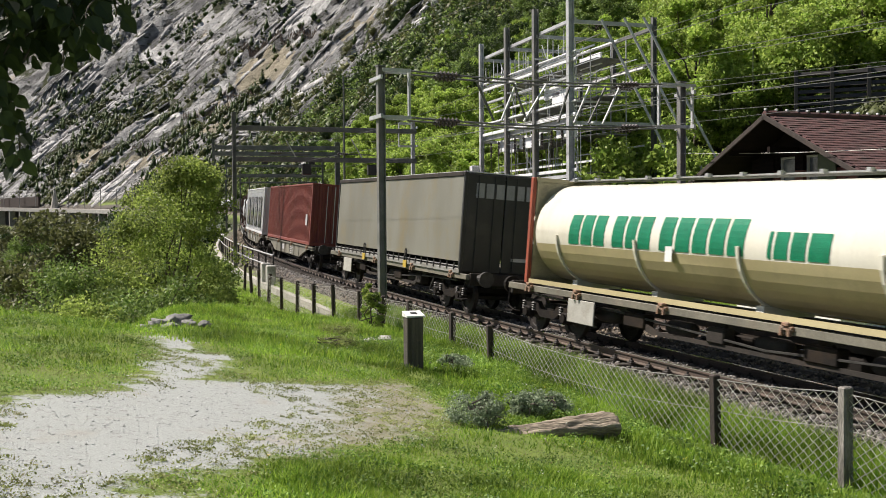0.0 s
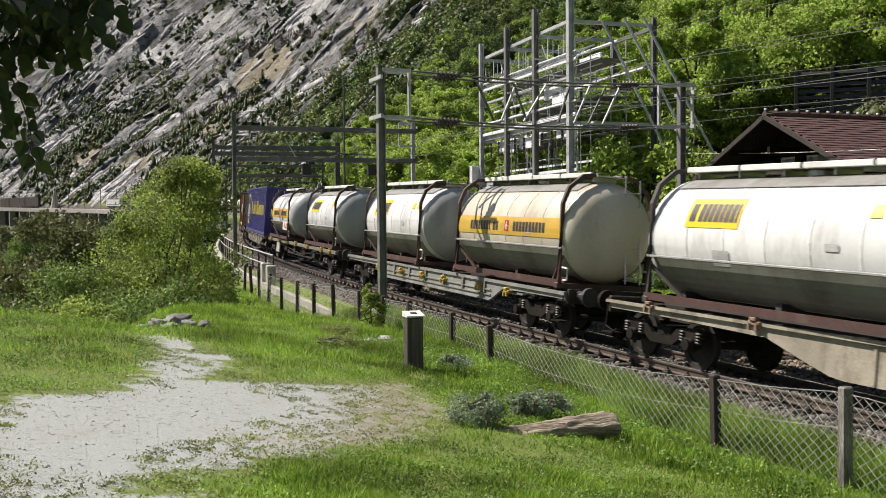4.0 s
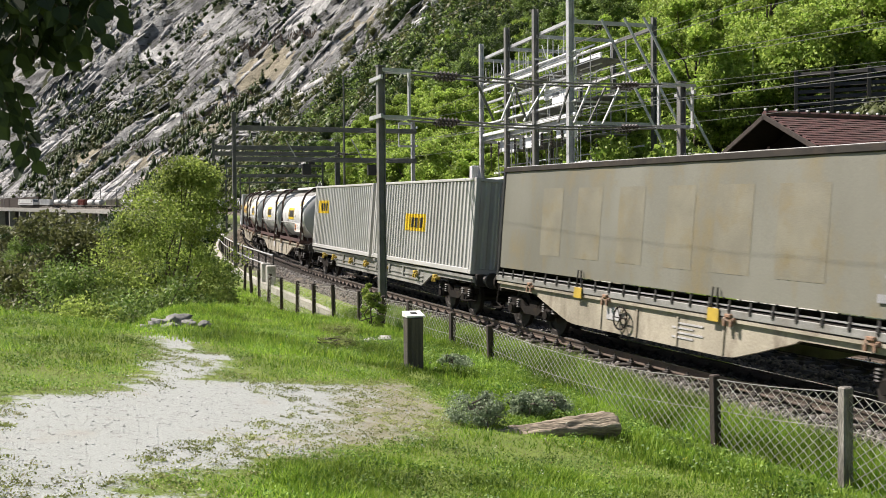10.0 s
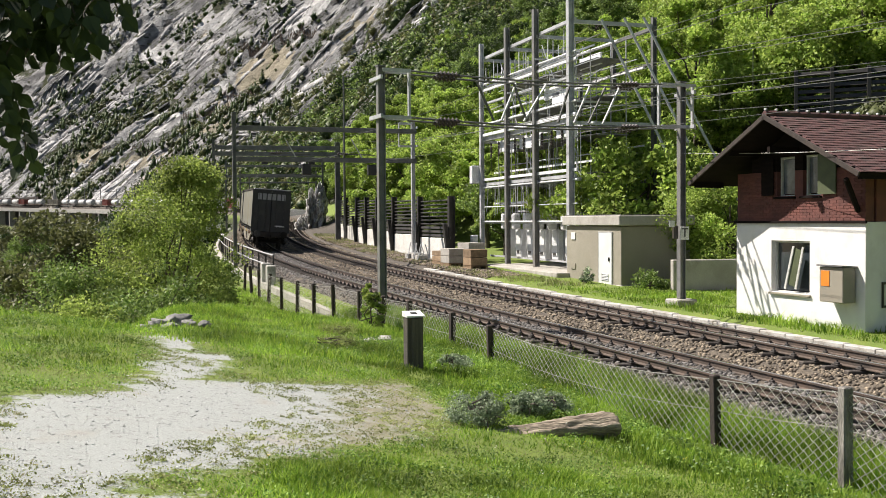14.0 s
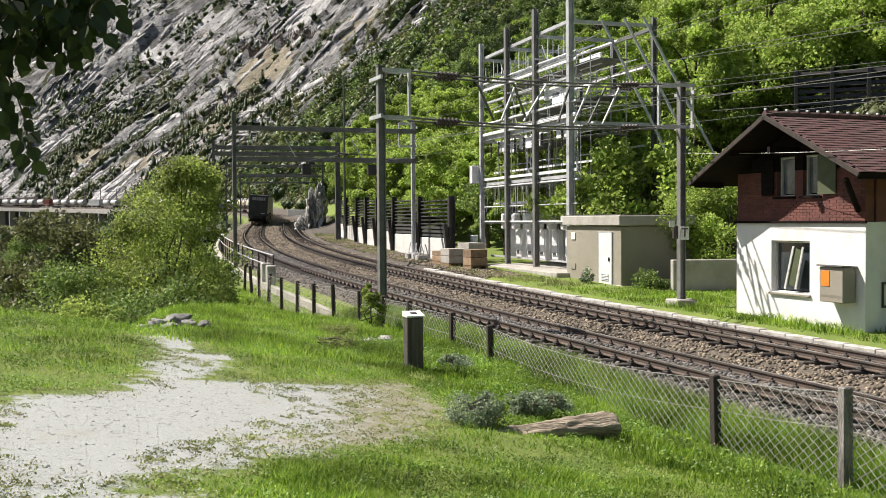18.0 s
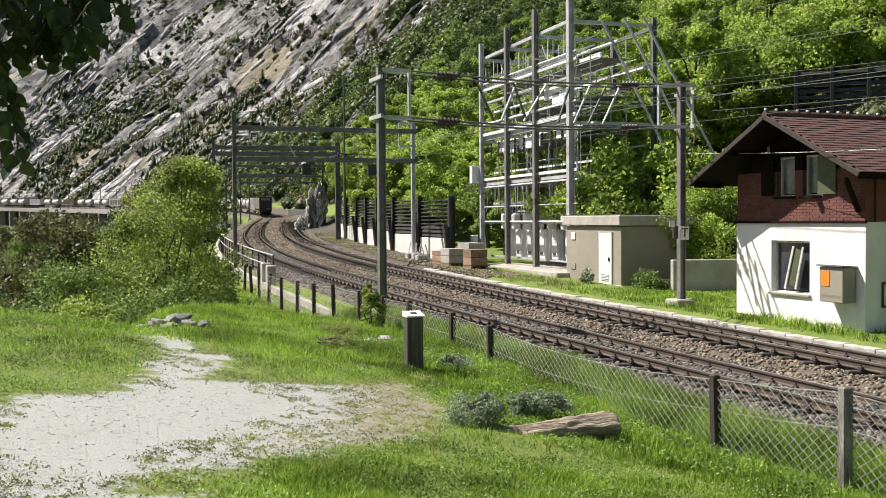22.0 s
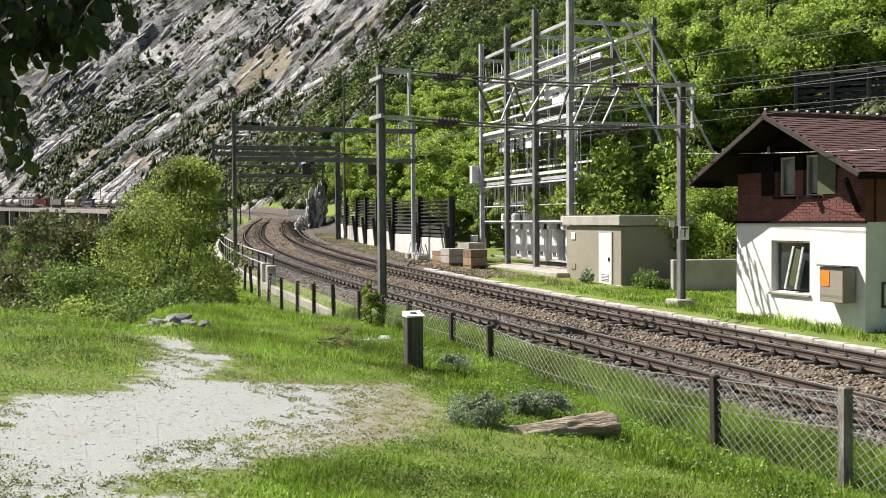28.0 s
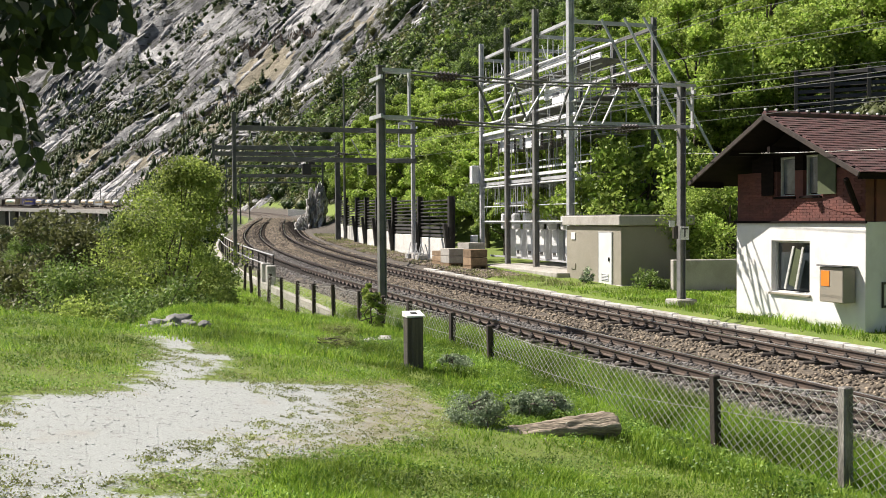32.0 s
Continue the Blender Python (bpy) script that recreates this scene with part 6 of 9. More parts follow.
def wires():
    """Contact and carrier wires of both tracks, with droppers, and feeders beside."""
    sup = [-45.0, 12.4, 40.5, 68.0, 104.0, 145.0, 190.0, 240.0]
    for k in (0, 1):
        w = empty("overhead_wire", Matrix(), "contact wire and carrier cable over the track", "overhead line", "overhead wires")
        off = (lambda s: spacing(s)) if k else (lambda s: 0.0)
        lo, hi, dr = [], [], Mesh()
        for a, b in zip(sup[:-1], sup[1:]):
            n = 10
            for i in range(n + (1 if b == sup[-1] else 0)):
                u = i / n
                s = a + (b - a) * u
                z = 6.75 - 3.2 * u * (1 - u) * min(1.0, (b - a) / 40)
                c_ = 0.25 + off(s)
                lo.append(tr(s, c_, 5.45))
                hi.append(tr(s, c_, z))
                if i:
                    dr.rod(tr(s, c_, 5.45), tr(s, c_, z), 0.006, 3)
        part("contact_wire", Mesh().line(lo, 0.007, 4), MAT_WIRE, w)
        part("carrier_cable", Mesh().line(hi, 0.006, 4), MAT_WIRE, w)
        part("dropper", dr, MAT_WIRE, w)
    for o, z, s0, s1 in ((-3.9, 7.6, -45, 190), (7.6, 7.0, -45, 41.4), (8.0, 8.2, -45, 41.4), (8.6, 9.4, -40, 34), (9.4, 9.9, -40, 36), (7.4, 6.2, -45, 12.4), (5.0, 6.4, -45, 12.4)):
        f = empty("feeder_wire", Matrix(), "thin grey feeder cable strung beside the line", "cable", "feeder cables")
        stops = [s0, 12.4, s1] if s1 > 20 else [s0, s1]
        pts = []
        for a, b in zip(stops[:-1], stops[1:]):
            for i in range(13):
                u = i / 12
                pts.append(tr(a + (b - a) * u, o, z - 0.035 * (b - a) * u * (1 - u)))
        part("cable", Mesh().line(pts, 0.010 if o > 0 else 0.0035, 4), MAT_WIRE, f)


wires()

# ---------------------------------------------------------------- switching station: steel frame, scaffold, cabinets
T_ROW = math.atan2(-0.31, 0.95)
sub = empty("switching_station", pose(5.72, 45.0, 0.75, 0, 0, -math.degrees(T_ROW)), "open galvanised steel switching frame with scaffold bays", "switching frame")
# local: y runs along the row away from the hut, x away from the track
ROW = (0.0, 3.9, 7.6, 11.4)
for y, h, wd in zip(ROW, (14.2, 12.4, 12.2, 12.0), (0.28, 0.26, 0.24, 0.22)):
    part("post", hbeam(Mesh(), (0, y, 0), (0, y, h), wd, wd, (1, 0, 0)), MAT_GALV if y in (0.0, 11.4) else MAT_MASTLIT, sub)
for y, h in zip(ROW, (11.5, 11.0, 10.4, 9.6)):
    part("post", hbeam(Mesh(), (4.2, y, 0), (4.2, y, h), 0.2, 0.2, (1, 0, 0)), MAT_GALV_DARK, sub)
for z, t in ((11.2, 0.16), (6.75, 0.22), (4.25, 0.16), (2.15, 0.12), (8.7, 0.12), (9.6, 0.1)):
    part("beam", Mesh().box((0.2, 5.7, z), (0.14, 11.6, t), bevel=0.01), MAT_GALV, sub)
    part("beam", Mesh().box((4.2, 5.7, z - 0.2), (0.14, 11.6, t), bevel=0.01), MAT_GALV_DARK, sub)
for y in ROW:
    for z in (11.1, 6.6, 4.1):
        part("cross_beam", Mesh().box((2.1, y, z), (4.1, 0.12, 0.16)), MAT_GALV, sub)
rs = random.Random(3)
for k in range(8):
    y = 0.4 + k * 1.5
    m = Mesh()
    for x in (1.2, 3.0):
        m.rod((x, y, 0.2), (x, y, 10.6 + rs.uniform(-1, 0.6)), 0.03, 5)
    part("scaffold_tube", m, MAT_GALV, sub)
for k in range(9):
    z = 2.1 + k * 1.05
    m = Mesh()
    for x in (1.2, 3.0):
        m.rod((x, -0.6, z), (x, 11.8, z + rs.uniform(-0.05, 0.05)), 0.026, 5)
    part("scaffold_tube", m, MAT_GALV if k % 2 else MAT_MASTLIT, sub)
for k in range(6):
    y = -0.4 + 1.9 * k
    z = 2.2 + (k % 3) * 3
    part("brace", Mesh().rod((1.1, y, z), (1.1, y + 2.2, z + 2.8), 0.028, 5), MAT_GALV, sub)
# sunlit white of these beams is put into their near-white colour
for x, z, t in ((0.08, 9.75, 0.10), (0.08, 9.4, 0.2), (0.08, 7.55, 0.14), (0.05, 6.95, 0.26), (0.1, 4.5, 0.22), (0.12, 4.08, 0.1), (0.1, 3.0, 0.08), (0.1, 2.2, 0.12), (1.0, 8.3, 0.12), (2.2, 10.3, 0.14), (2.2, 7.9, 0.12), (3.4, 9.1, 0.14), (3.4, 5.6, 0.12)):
    part("white_beam", Mesh().box((x, 5.6, z), (0.1, 12.2, t * 0.62), bevel=0.01), MAT_BRIGHT, sub, "pale steel beam, sunlit white put into its colour")
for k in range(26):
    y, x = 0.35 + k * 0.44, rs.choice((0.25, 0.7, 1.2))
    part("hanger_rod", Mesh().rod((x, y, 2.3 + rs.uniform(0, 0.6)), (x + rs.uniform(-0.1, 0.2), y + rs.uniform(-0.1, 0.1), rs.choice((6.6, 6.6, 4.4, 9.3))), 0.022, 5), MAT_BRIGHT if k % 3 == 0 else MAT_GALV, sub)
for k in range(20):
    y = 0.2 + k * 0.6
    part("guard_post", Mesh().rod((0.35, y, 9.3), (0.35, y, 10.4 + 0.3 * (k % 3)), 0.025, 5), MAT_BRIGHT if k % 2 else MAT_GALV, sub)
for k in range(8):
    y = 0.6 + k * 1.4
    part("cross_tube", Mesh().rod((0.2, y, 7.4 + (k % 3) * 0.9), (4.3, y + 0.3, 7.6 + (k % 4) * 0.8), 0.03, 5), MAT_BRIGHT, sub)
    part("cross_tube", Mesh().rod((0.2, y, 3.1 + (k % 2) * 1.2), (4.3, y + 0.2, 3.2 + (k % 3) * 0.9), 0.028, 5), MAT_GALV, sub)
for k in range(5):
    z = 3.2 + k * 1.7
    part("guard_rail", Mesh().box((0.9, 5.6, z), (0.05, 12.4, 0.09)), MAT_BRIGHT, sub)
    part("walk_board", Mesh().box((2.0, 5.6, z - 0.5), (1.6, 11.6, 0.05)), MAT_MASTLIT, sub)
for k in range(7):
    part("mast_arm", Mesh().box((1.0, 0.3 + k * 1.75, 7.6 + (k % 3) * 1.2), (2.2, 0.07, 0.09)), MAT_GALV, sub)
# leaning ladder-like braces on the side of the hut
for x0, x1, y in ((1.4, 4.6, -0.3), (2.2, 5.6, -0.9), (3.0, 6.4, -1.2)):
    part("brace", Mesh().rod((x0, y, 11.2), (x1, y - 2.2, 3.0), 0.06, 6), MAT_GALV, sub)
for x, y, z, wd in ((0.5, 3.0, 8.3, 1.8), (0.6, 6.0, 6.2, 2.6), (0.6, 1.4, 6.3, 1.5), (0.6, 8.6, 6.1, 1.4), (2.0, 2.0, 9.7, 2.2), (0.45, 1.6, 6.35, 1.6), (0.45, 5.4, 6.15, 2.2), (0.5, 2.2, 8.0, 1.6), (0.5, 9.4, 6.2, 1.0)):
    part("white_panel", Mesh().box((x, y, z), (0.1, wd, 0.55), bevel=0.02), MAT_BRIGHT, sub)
for k in range(10):
    m = Mesh()
    y = 0.5 + k * 1.15
    insulator(m, (0.35, y, 6.5), (0.35, y, 5.7), 0.09)
    m.rod((0.35, y, 5.7), (0.5, y + 0.1, 2.4), 0.012, 4)
    part("dropper_insulator", m, MAT_INSUL, sub)
for k in range(7):
    y = 0.9 + k * 1.55
    cab = part("breaker_cabinet", Mesh().box((1.4, y, 1.05), (0.7, 0.75, 1.5), bevel=0.03), MAT_CABINET, sub, "pale grey breaker cabinet")
    part("cabinet_door", Mesh().box((1.03, y, 1.1), (0.03, 0.6, 1.2), bevel=0.01), MAT_DOORW if k % 2 else MAT_CABINET, cab)
    part("vent", Mesh().box((1.01, y, 0.6), (0.02, 0.35, 0.14)), MAT_INK, cab)
    part("breaker_head", Mesh().box((0.9, y, 2.2), (0.4, 0.4, 0.85), bevel=0.06), MAT_CABINET, cab)
part("cross_rail", Mesh().box((0.5, 5.7, 0.32), (0.08, 11.4, 0.08)), MAT_GALV, sub)
part("roof_strip", Mesh().box((2.6, 5.7, 2.75), (1.2, 11.0, 0.08), bevel=0.01), MAT_CABINET, sub)
part("side_cabinet", Mesh().box((-0.3, 11.75, 4.8), (0.45, 0.45, 1.0), bevel=0.03), MAT_CABINET, sub)
part("low_cabinet", Mesh().box((-0.4, 11.6, 0.7), (0.35, 0.35, 1.5), bevel=0.03), MAT_CABINET, sub)
slab = part("station_slab", Mesh().box((1.6, 5.6, -0.32), (5.4, 13.0, 0.55), bevel=0.03), MAT_CONCRETE, None, at=sub.matrix_basis.copy())
tagged(slab, "pale concrete slab under the switching frame", "slab", kind="structure")

# ---------------------------------------------------------------- equipment hut
HUT = pose(7.0, 39.5, 0.12, 0, 0, -math.degrees(T_ROW))
hut = empty("equipment_hut", HUT, "beige rendered flat-roofed equipment hut beside the track", "hut")
part("wall", Mesh().box((1.55, 2.5, 1.3), (3.1, 5.0, 2.66), bevel=0.02), MAT_HUT, hut)
part("plinth", Mesh().box((1.55, 2.5, 0.1), (3.2, 5.1, 0.4), bevel=0.02), MAT_KERB, hut)
part("roof_slab", Mesh().box((1.55, 2.5, 2.86), (3.4, 5.3, 0.4), bevel=0.03), MAT_CONCRETE, hut)
part("roof_felt", Mesh().box((1.55, 2.5, 3.08), (3.2, 5.1, 0.04)), MAT_ASPHALT, hut)
d = part("door", Mesh().box((-0.02, 1.28, 1.3), (0.06, 1.05, 2.1), bevel=0.01), MAT_DOORW, hut, "white sheet-metal door")
part("door_frame", Mesh().box((-0.025, 1.28, 2.38), (0.05, 1.2, 0.06)).box((-0.025, 0.72, 1.3), (0.05, 0.06, 2.16)).box((-0.025, 1.84, 1.3), (0.05, 0.06, 2.16)), MAT_GALV, hut)
m = Mesh()
for k in range(5):
    m.box((-0.06, 1.28, 0.45 + k * 0.06), (0.03, 0.6, 0.03), rot=(0, 25, 0))
part("louvre", m, MAT_GALV, d)
part("handle", Mesh().box((-0.08, 0.9, 1.3), (0.06, 0.04, 0.16), bevel=0.01), MAT_INK, d)
part("notice", Mesh().box((-0.02, 4.3, 2.2), (0.03, 0.4, 0.3), bevel=0.005), MAT_SIGN, hut)
part("notice", Mesh().box((-0.02, 4.3, 0.9), (0.03, 0.45, 0.25), bevel=0.005), MAT_HUT, hut)

# low concrete wall between hut and house
lw = tagged(part("retaining_wall", Mesh().box((0, 0, 0.65), (3.6, 0.3, 1.7), bevel=0.03), MAT_CONCRETE, None, at=pose(10.35, 37.9, 0.0, 0, 0, 8)), "low grey concrete retaining wall with streaks", "wall", kind="structure")

# ---------------------------------------------------------------- trackside house
HR = math.degrees(math.atan2(0.37, 0.93))
# local: x away from the track (depth of the house), y along the gable from its near corner, z up
HOUSE = pose(10.72, 25.5, 0.0, 0, 0, HR)
house = empty("trackside_house", HOUSE, "small two-storey house, white plaster below red brick, tiled gable roof", "house")
W, D = 5.1, 7.0
EAVE, RIDGE = 4.35, 5.85


def wall_with_holes(x, y0, y1, z0, z1, holes, t=0.3):
    """One wall facing -x with rectangular openings (ya, yb, za, zb) cut through."""
    ys = sorted({y0, y1, *[h[0] for h in holes], *[h[1] for h in holes]})
    zs = sorted({z0, z1, *[h[2] for h in holes], *[h[3] for h in holes]})
    ny2, nz2 = len(ys), len(zs)

    def solid(i, k):
        if not (0 <= i < ny2 - 1 and 0 <= k < nz2 - 1):
            return False
        ym, zm = (ys[i] + ys[i + 1]) / 2, (zs[k] + zs[k + 1]) / 2
        return not any(h[0] < ym < h[1] and h[2] < zm < h[3] for h in holes)

    vs = [(xx, y, z) for xx in (x, x + t) for y in ys for z in zs]
    fid = lambda s, i, k: s * ny2 * nz2 + i * nz2 + k
    fs = []
    for i in range(ny2 - 1):
        for k in range(nz2 - 1):
            if not solid(i, k):
                continue
            q = [(i, k), (i + 1, k), (i + 1, k + 1), (i, k + 1)]
            fs.append(tuple(fid(0, *p) for p in q[::-1]))
            fs.append(tuple(fid(1, *p) for p in q))
            for (p, r_), nb in zip(zip(q, q[1:] + q[:1]), ((i, k - 1), (i + 1, k), (i, k + 1), (i - 1, k))):
                if not solid(*nb):
                    fs.append((fid(0, *p), fid(0, *r_), fid(1, *r_), fid(1, *p)))
    return Mesh().add(vs, fs)


WIN_LOW = (2.0, 3.55, 0.95, 2.4)
WIN_UP1, WIN_UP2 = (1.62, 2.3, 3.65, 4.75), (2.62, 3.34, 3.65, 4.75)
part("gable_wall", wall_with_holes(0, 0, W, -0.4, 2.92, [WIN_LOW]), MAT_PLASTER, house, "white plaster ground-floor wall")
for y, nm in ((0.15, "side_wall"), (W - 0.15, "side_wall")):
    part(nm, Mesh().box((D / 2 + 0.15, y, 1.26), (D - 0.3, 0.3, 3.32)), MAT_PLASTER, house)
part("back_wall", Mesh().box((D - 0.15, W / 2, 2.0), (0.3, W - 0.6, 4.8)), MAT_PLASTER, house)
up = part("upper_wall", wall_with_holes(0.02, 0.02, W - 0.02, 2.93, EAVE, [(a, b, c, min(e, EAVE)) for a, b, c, e in (WIN_UP1, WIN_UP2)], 0.26), MAT_REDWOOD, house, "red-brown brick upper wall")
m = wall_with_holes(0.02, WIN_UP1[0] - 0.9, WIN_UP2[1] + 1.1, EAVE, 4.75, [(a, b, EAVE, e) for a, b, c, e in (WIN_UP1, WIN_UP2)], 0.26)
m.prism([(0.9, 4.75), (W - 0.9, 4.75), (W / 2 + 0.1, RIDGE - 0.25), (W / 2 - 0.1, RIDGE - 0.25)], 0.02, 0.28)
part("gable_field", m, MAT_DARKWOOD, house, "dark timber gable field, shade of the eaves put into its colour")
for y in (0.13, W - 0.13):
    part("upper_side_wall", Mesh().box((D / 2 + 0.15, y, 3.63), (D - 0.4, 0.26, 1.4)), MAT_REDWOOD, house)
# brick courses on the upper gable wall: thin proud courses
BRICK = Mesh().box((0, 0, 0), (0.03, 0.243, 0.07), bevel=0.004).data("brick", MAT_REDWOOD)
z = 2.99
row = 0
while z < EAVE - 0.05:
    y = 0.14 + (0.125 if row % 2 else 0)
    while y < W - 0.12:
        if not any(a - 0.12 < y < b + 0.12 and c - 0.04 < z < e for a, b, c, e in (WIN_UP1, WIN_UP2)):
            part("brick", BRICK, None, up, at=pose(0.012, y, z))
        y += 0.25
    z += 0.078
    row += 1


def window(parent, hole, name, panes, open_shutter=False, curtain=False):
    a, b, c, e = hole
    w = part(name, Mesh().box((0.2, (a + b) / 2, c - 0.0), (0.12, b - a - 0.01, 0.06)).box((0.2, (a + b) / 2, e - 0.03), (0.12, b - a - 0.01, 0.06))
             .box((0.2, a + 0.03, (c + e) / 2), (0.1, 0.06, e - c)).box((0.2, b - 0.03, (c + e) / 2), (0.1, 0.06, e - c)), MAT_FRAMEW, parent, "pale wooden window frame")
    n = panes
    for k in range(n):
        y0, y1 = a + 0.06 + (b - a - 0.12) * k / n, a + 0.06 + (b - a - 0.12) * (k + 1) / n
        part("pane", Mesh().box((0.2, (y0 + y1) / 2, (c + e) / 2), (0.012, y1 - y0 - 0.03, e - c - 0.12)), MAT_PANE_CURTAIN if curtain else MAT_PANE, w)
        if k:
            part("mullion", Mesh().box((0.19, y0, (c + e) / 2), (0.07, 0.05, e - c - 0.08)), MAT_FRAMEW, w)
    part("sill", Mesh().box((0.03, (a + b) / 2, c - 0.05), (0.2, b - a + 0.12, 0.06), bevel=0.01), MAT_DARKWOOD if c > 3 else MAT_HUT, w)
    return w


window(house, WIN_UP1, "window", 1, curtain=True)
window(house, WIN_UP2, "window", 1, curtain=True)
wl = window(house, WIN_LOW, "window", 1)
# a casement left ajar and loose boards behind the lower window
part("casement", Mesh().box((-0.05, 2.35, 1.65), (0.03, 0.06, 1.2), rot=(14, 0, 0)).box((-0.05, 2.75, 1.65), (0.03, 0.07, 1.25), rot=(16, 0, 0)), MAT_FRAMEW, wl)
part("shutter", Mesh().box((-0.02, 2.55, 1.66), (0.02, 0.3, 1.05), rot=(15, 0, 0)), MAT_SHUTTER, wl, "dull green leaning board")
part("shutter", Mesh().box((-0.06, 1.3, 4.2), (0.04, 0.6, 1.08), rot=(0, 0, 6), bevel=0.006), MAT_SHUTTER, house, "open green shutter")
part("shutter", Mesh().box((-0.04, 3.68, 4.2), (0.04, 0.5, 1.05), bevel=0.006), MAT_DARKWOOD, house)
# dark sheet inside stands in for the unlit room
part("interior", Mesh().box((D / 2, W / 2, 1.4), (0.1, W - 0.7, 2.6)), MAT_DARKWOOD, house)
# roof: two boarded slopes with overhang, then tiles
OH, EO = 1.08, 0.92
slope = math.atan2(RIDGE - 4.12, W / 2 + EO)
run = math.hypot(RIDGE - 4.12, W / 2 + EO)
LX = D + OH + 0.6
for s in (-1, 1):
    b = pose(-OH, W / 2, RIDGE) @ pose(0, 0, 0, -s * math.degrees(slope), 0, 0)
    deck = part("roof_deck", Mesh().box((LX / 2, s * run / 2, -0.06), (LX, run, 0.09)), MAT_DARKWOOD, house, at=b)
    part("barge_board", Mesh().box((-0.02, s * run / 2, -0.05), (0.05, run, 0.13), bevel=0.008), MAT_POST, house, at=b)
    tile = Mesh().box((0, 0, 0), (0.155, 0.27, 0.02), bevel=0.006).data("roof_tile", MAT_TILE)
    nrow, ncol = int(run / 0.17), int(LX / 0.16)
    if s < 0:
        rest = Mesh()
        for r_ in range(nrow):
            for c_ in range(ncol):
                at = ((c_ + 0.5 + (0.5 if r_ % 2 else 0)) * 0.16, s * (run - 0.12 - r_ * 0.17), 0.012 + 0.004 * math.sin(c_ * 7.3 + r_ * 3.1))
                if r_ < 10 and c_ < 30:
                    part("roof_tile", tile, None, deck, at=pose(*at, -s * -5, 0, 1.2 * math.sin(c_ * 5.1 + r_)))
                else:
                    rest.box(at, (0.155, 0.27, 0.02), rot=(5 * s, 0, 0))
        tagged(part("roof_tiling", rest, MAT_TILE, deck), kind="stuff")
    else:
        rest = Mesh()
        for r_ in range(nrow):
            rest.box((LX / 2, s * (run - 0.12 - r_ * 0.17), 0.012), (LX, 0.27, 0.02), rot=(5 * s, 0, 0))
        tagged(part("roof_tiling", rest, MAT_TILE, deck), kind="stuff")
for k in range(int(LX / 0.36)):
    part("ridge_tile", Mesh().rod((k * 0.36 - OH, W / 2, RIDGE + 0.02), (k * 0.36 - OH + 0.38, W / 2, RIDGE + 0.035), 0.09, 8, 0.1), MAT_TILE, house)
for k in range(int(LX / 0.36)):
    part("ridge_clip", Mesh().box((k * 0.36 - OH + 0.02, W / 2 - 0.02, RIDGE + 0.14), (0.05, 0.1, 0.06), bevel=0.01), MAT_GALV, house)
for k in range(5):
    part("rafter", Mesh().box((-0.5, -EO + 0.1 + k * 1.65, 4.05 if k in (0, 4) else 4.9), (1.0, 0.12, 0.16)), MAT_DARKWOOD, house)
part("bracket", Mesh().rod((0.0, 0.25, 3.2), (-0.75, -0.1, 4.0), 0.07, 6), MAT_DARKWOOD, house)
part("floor_band", Mesh().box((-0.03, W / 2, 2.92), (0.06, W + 0.1, 0.07)), MAT_DARKWOOD, house)
m = Mesh()
m.box((0.9, -0.006, 2.75), (0.06, 0.012, 0.3))
m.box((1.05, -0.006, 2.75), (0.12, 0.012, 0.3))
part("number_mark", m, MAT_INK, house)
part("grille", Mesh().box((0.9, -0.03, 1.35), (0.7, 0.04, 0.06)).box((0.9, -0.03, 0.75), (0.7, 0.04, 0.06)).box((0.55, -0.03, 1.05), (0.05, 0.04, 0.66)).box((1.25, -0.03, 1.05), (0.05, 0.04, 0.66)), MAT_INK, house)
sc = empty("service_cable", Matrix(), "pale service cable strung past the gable", "cable", "feeder cables")
a_, b_ = tr(12.4, 6.9, 4.88), Vector((10.25, 23.0, 4.6))
part("cable", Mesh().line([tuple(a_.lerp(b_, u) + Vector((0, 0, -0.2 * u * (1 - u)))) for u in np.linspace(0, 1.15, 12)], 0.008, 5), MAT_MESHWIRE, sc)
cabx = empty("wall_cabinet", HOUSE @ pose(-0.24, 0.72, 1.3), "beige metal wall cabinet with an orange notice", "cabinet")
part("body", Mesh().box((0, 0, 0), (0.42, 0.85, 0.92), bevel=0.02), MAT_HUT, cabx)
part("lid", Mesh().box((-0.02, 0, 0.48), (0.5, 0.92, 0.04), rot=(0, 4, 0)), MAT_GALV_DARK, cabx)
part("notice", Mesh().box((-0.216, 0.2, 0.16), (0.012, 0.3, 0.4)), MAT_ORANGE, cabx)

# ---------------------------------------------------------------- noise barrier
bar = empty("noise_barrier", Matrix(), "noise barrier of black steel posts and louvres over white concrete panels", "noise barrier")
ST = (36.6, 42.8, 49.6, 55.2, 60.0, 65.0, 71.5, 78.0)
for s in ST:
    m = hbeam(Mesh(), (0, 0, -0.4), (0, 0, 3.6), 0.32, 0.34, (1, 0, 0))
    m.box((-0.25, 0, 0.9), (0.2, 0.28, 2.4), rot=(0, -6, 0))
    part("barrier_post", m, MAT_BARRIER, bar, at=track_pose(s, 8.0, 0))
for a, b in zip(ST[:-1], ST[1:]):
    at = track_pose((a + b) / 2, 8.05, 0)
    L = b - a - 0.36
    part("base_panel", Mesh().box((0, 0, 0.35), (0.16, L, 1.75), bevel=0.02), MAT_BARRIER_PANEL, bar, "white concrete panel", at=at)
    for k in range(10):
        z = 1.35 + k * 0.22
        part("louvre", Mesh().box((0, 0, z), (0.12, L, 0.13 if k < 3 else 0.06), rot=(0, 18, 0)), MAT_BARRIER, bar, at=at)

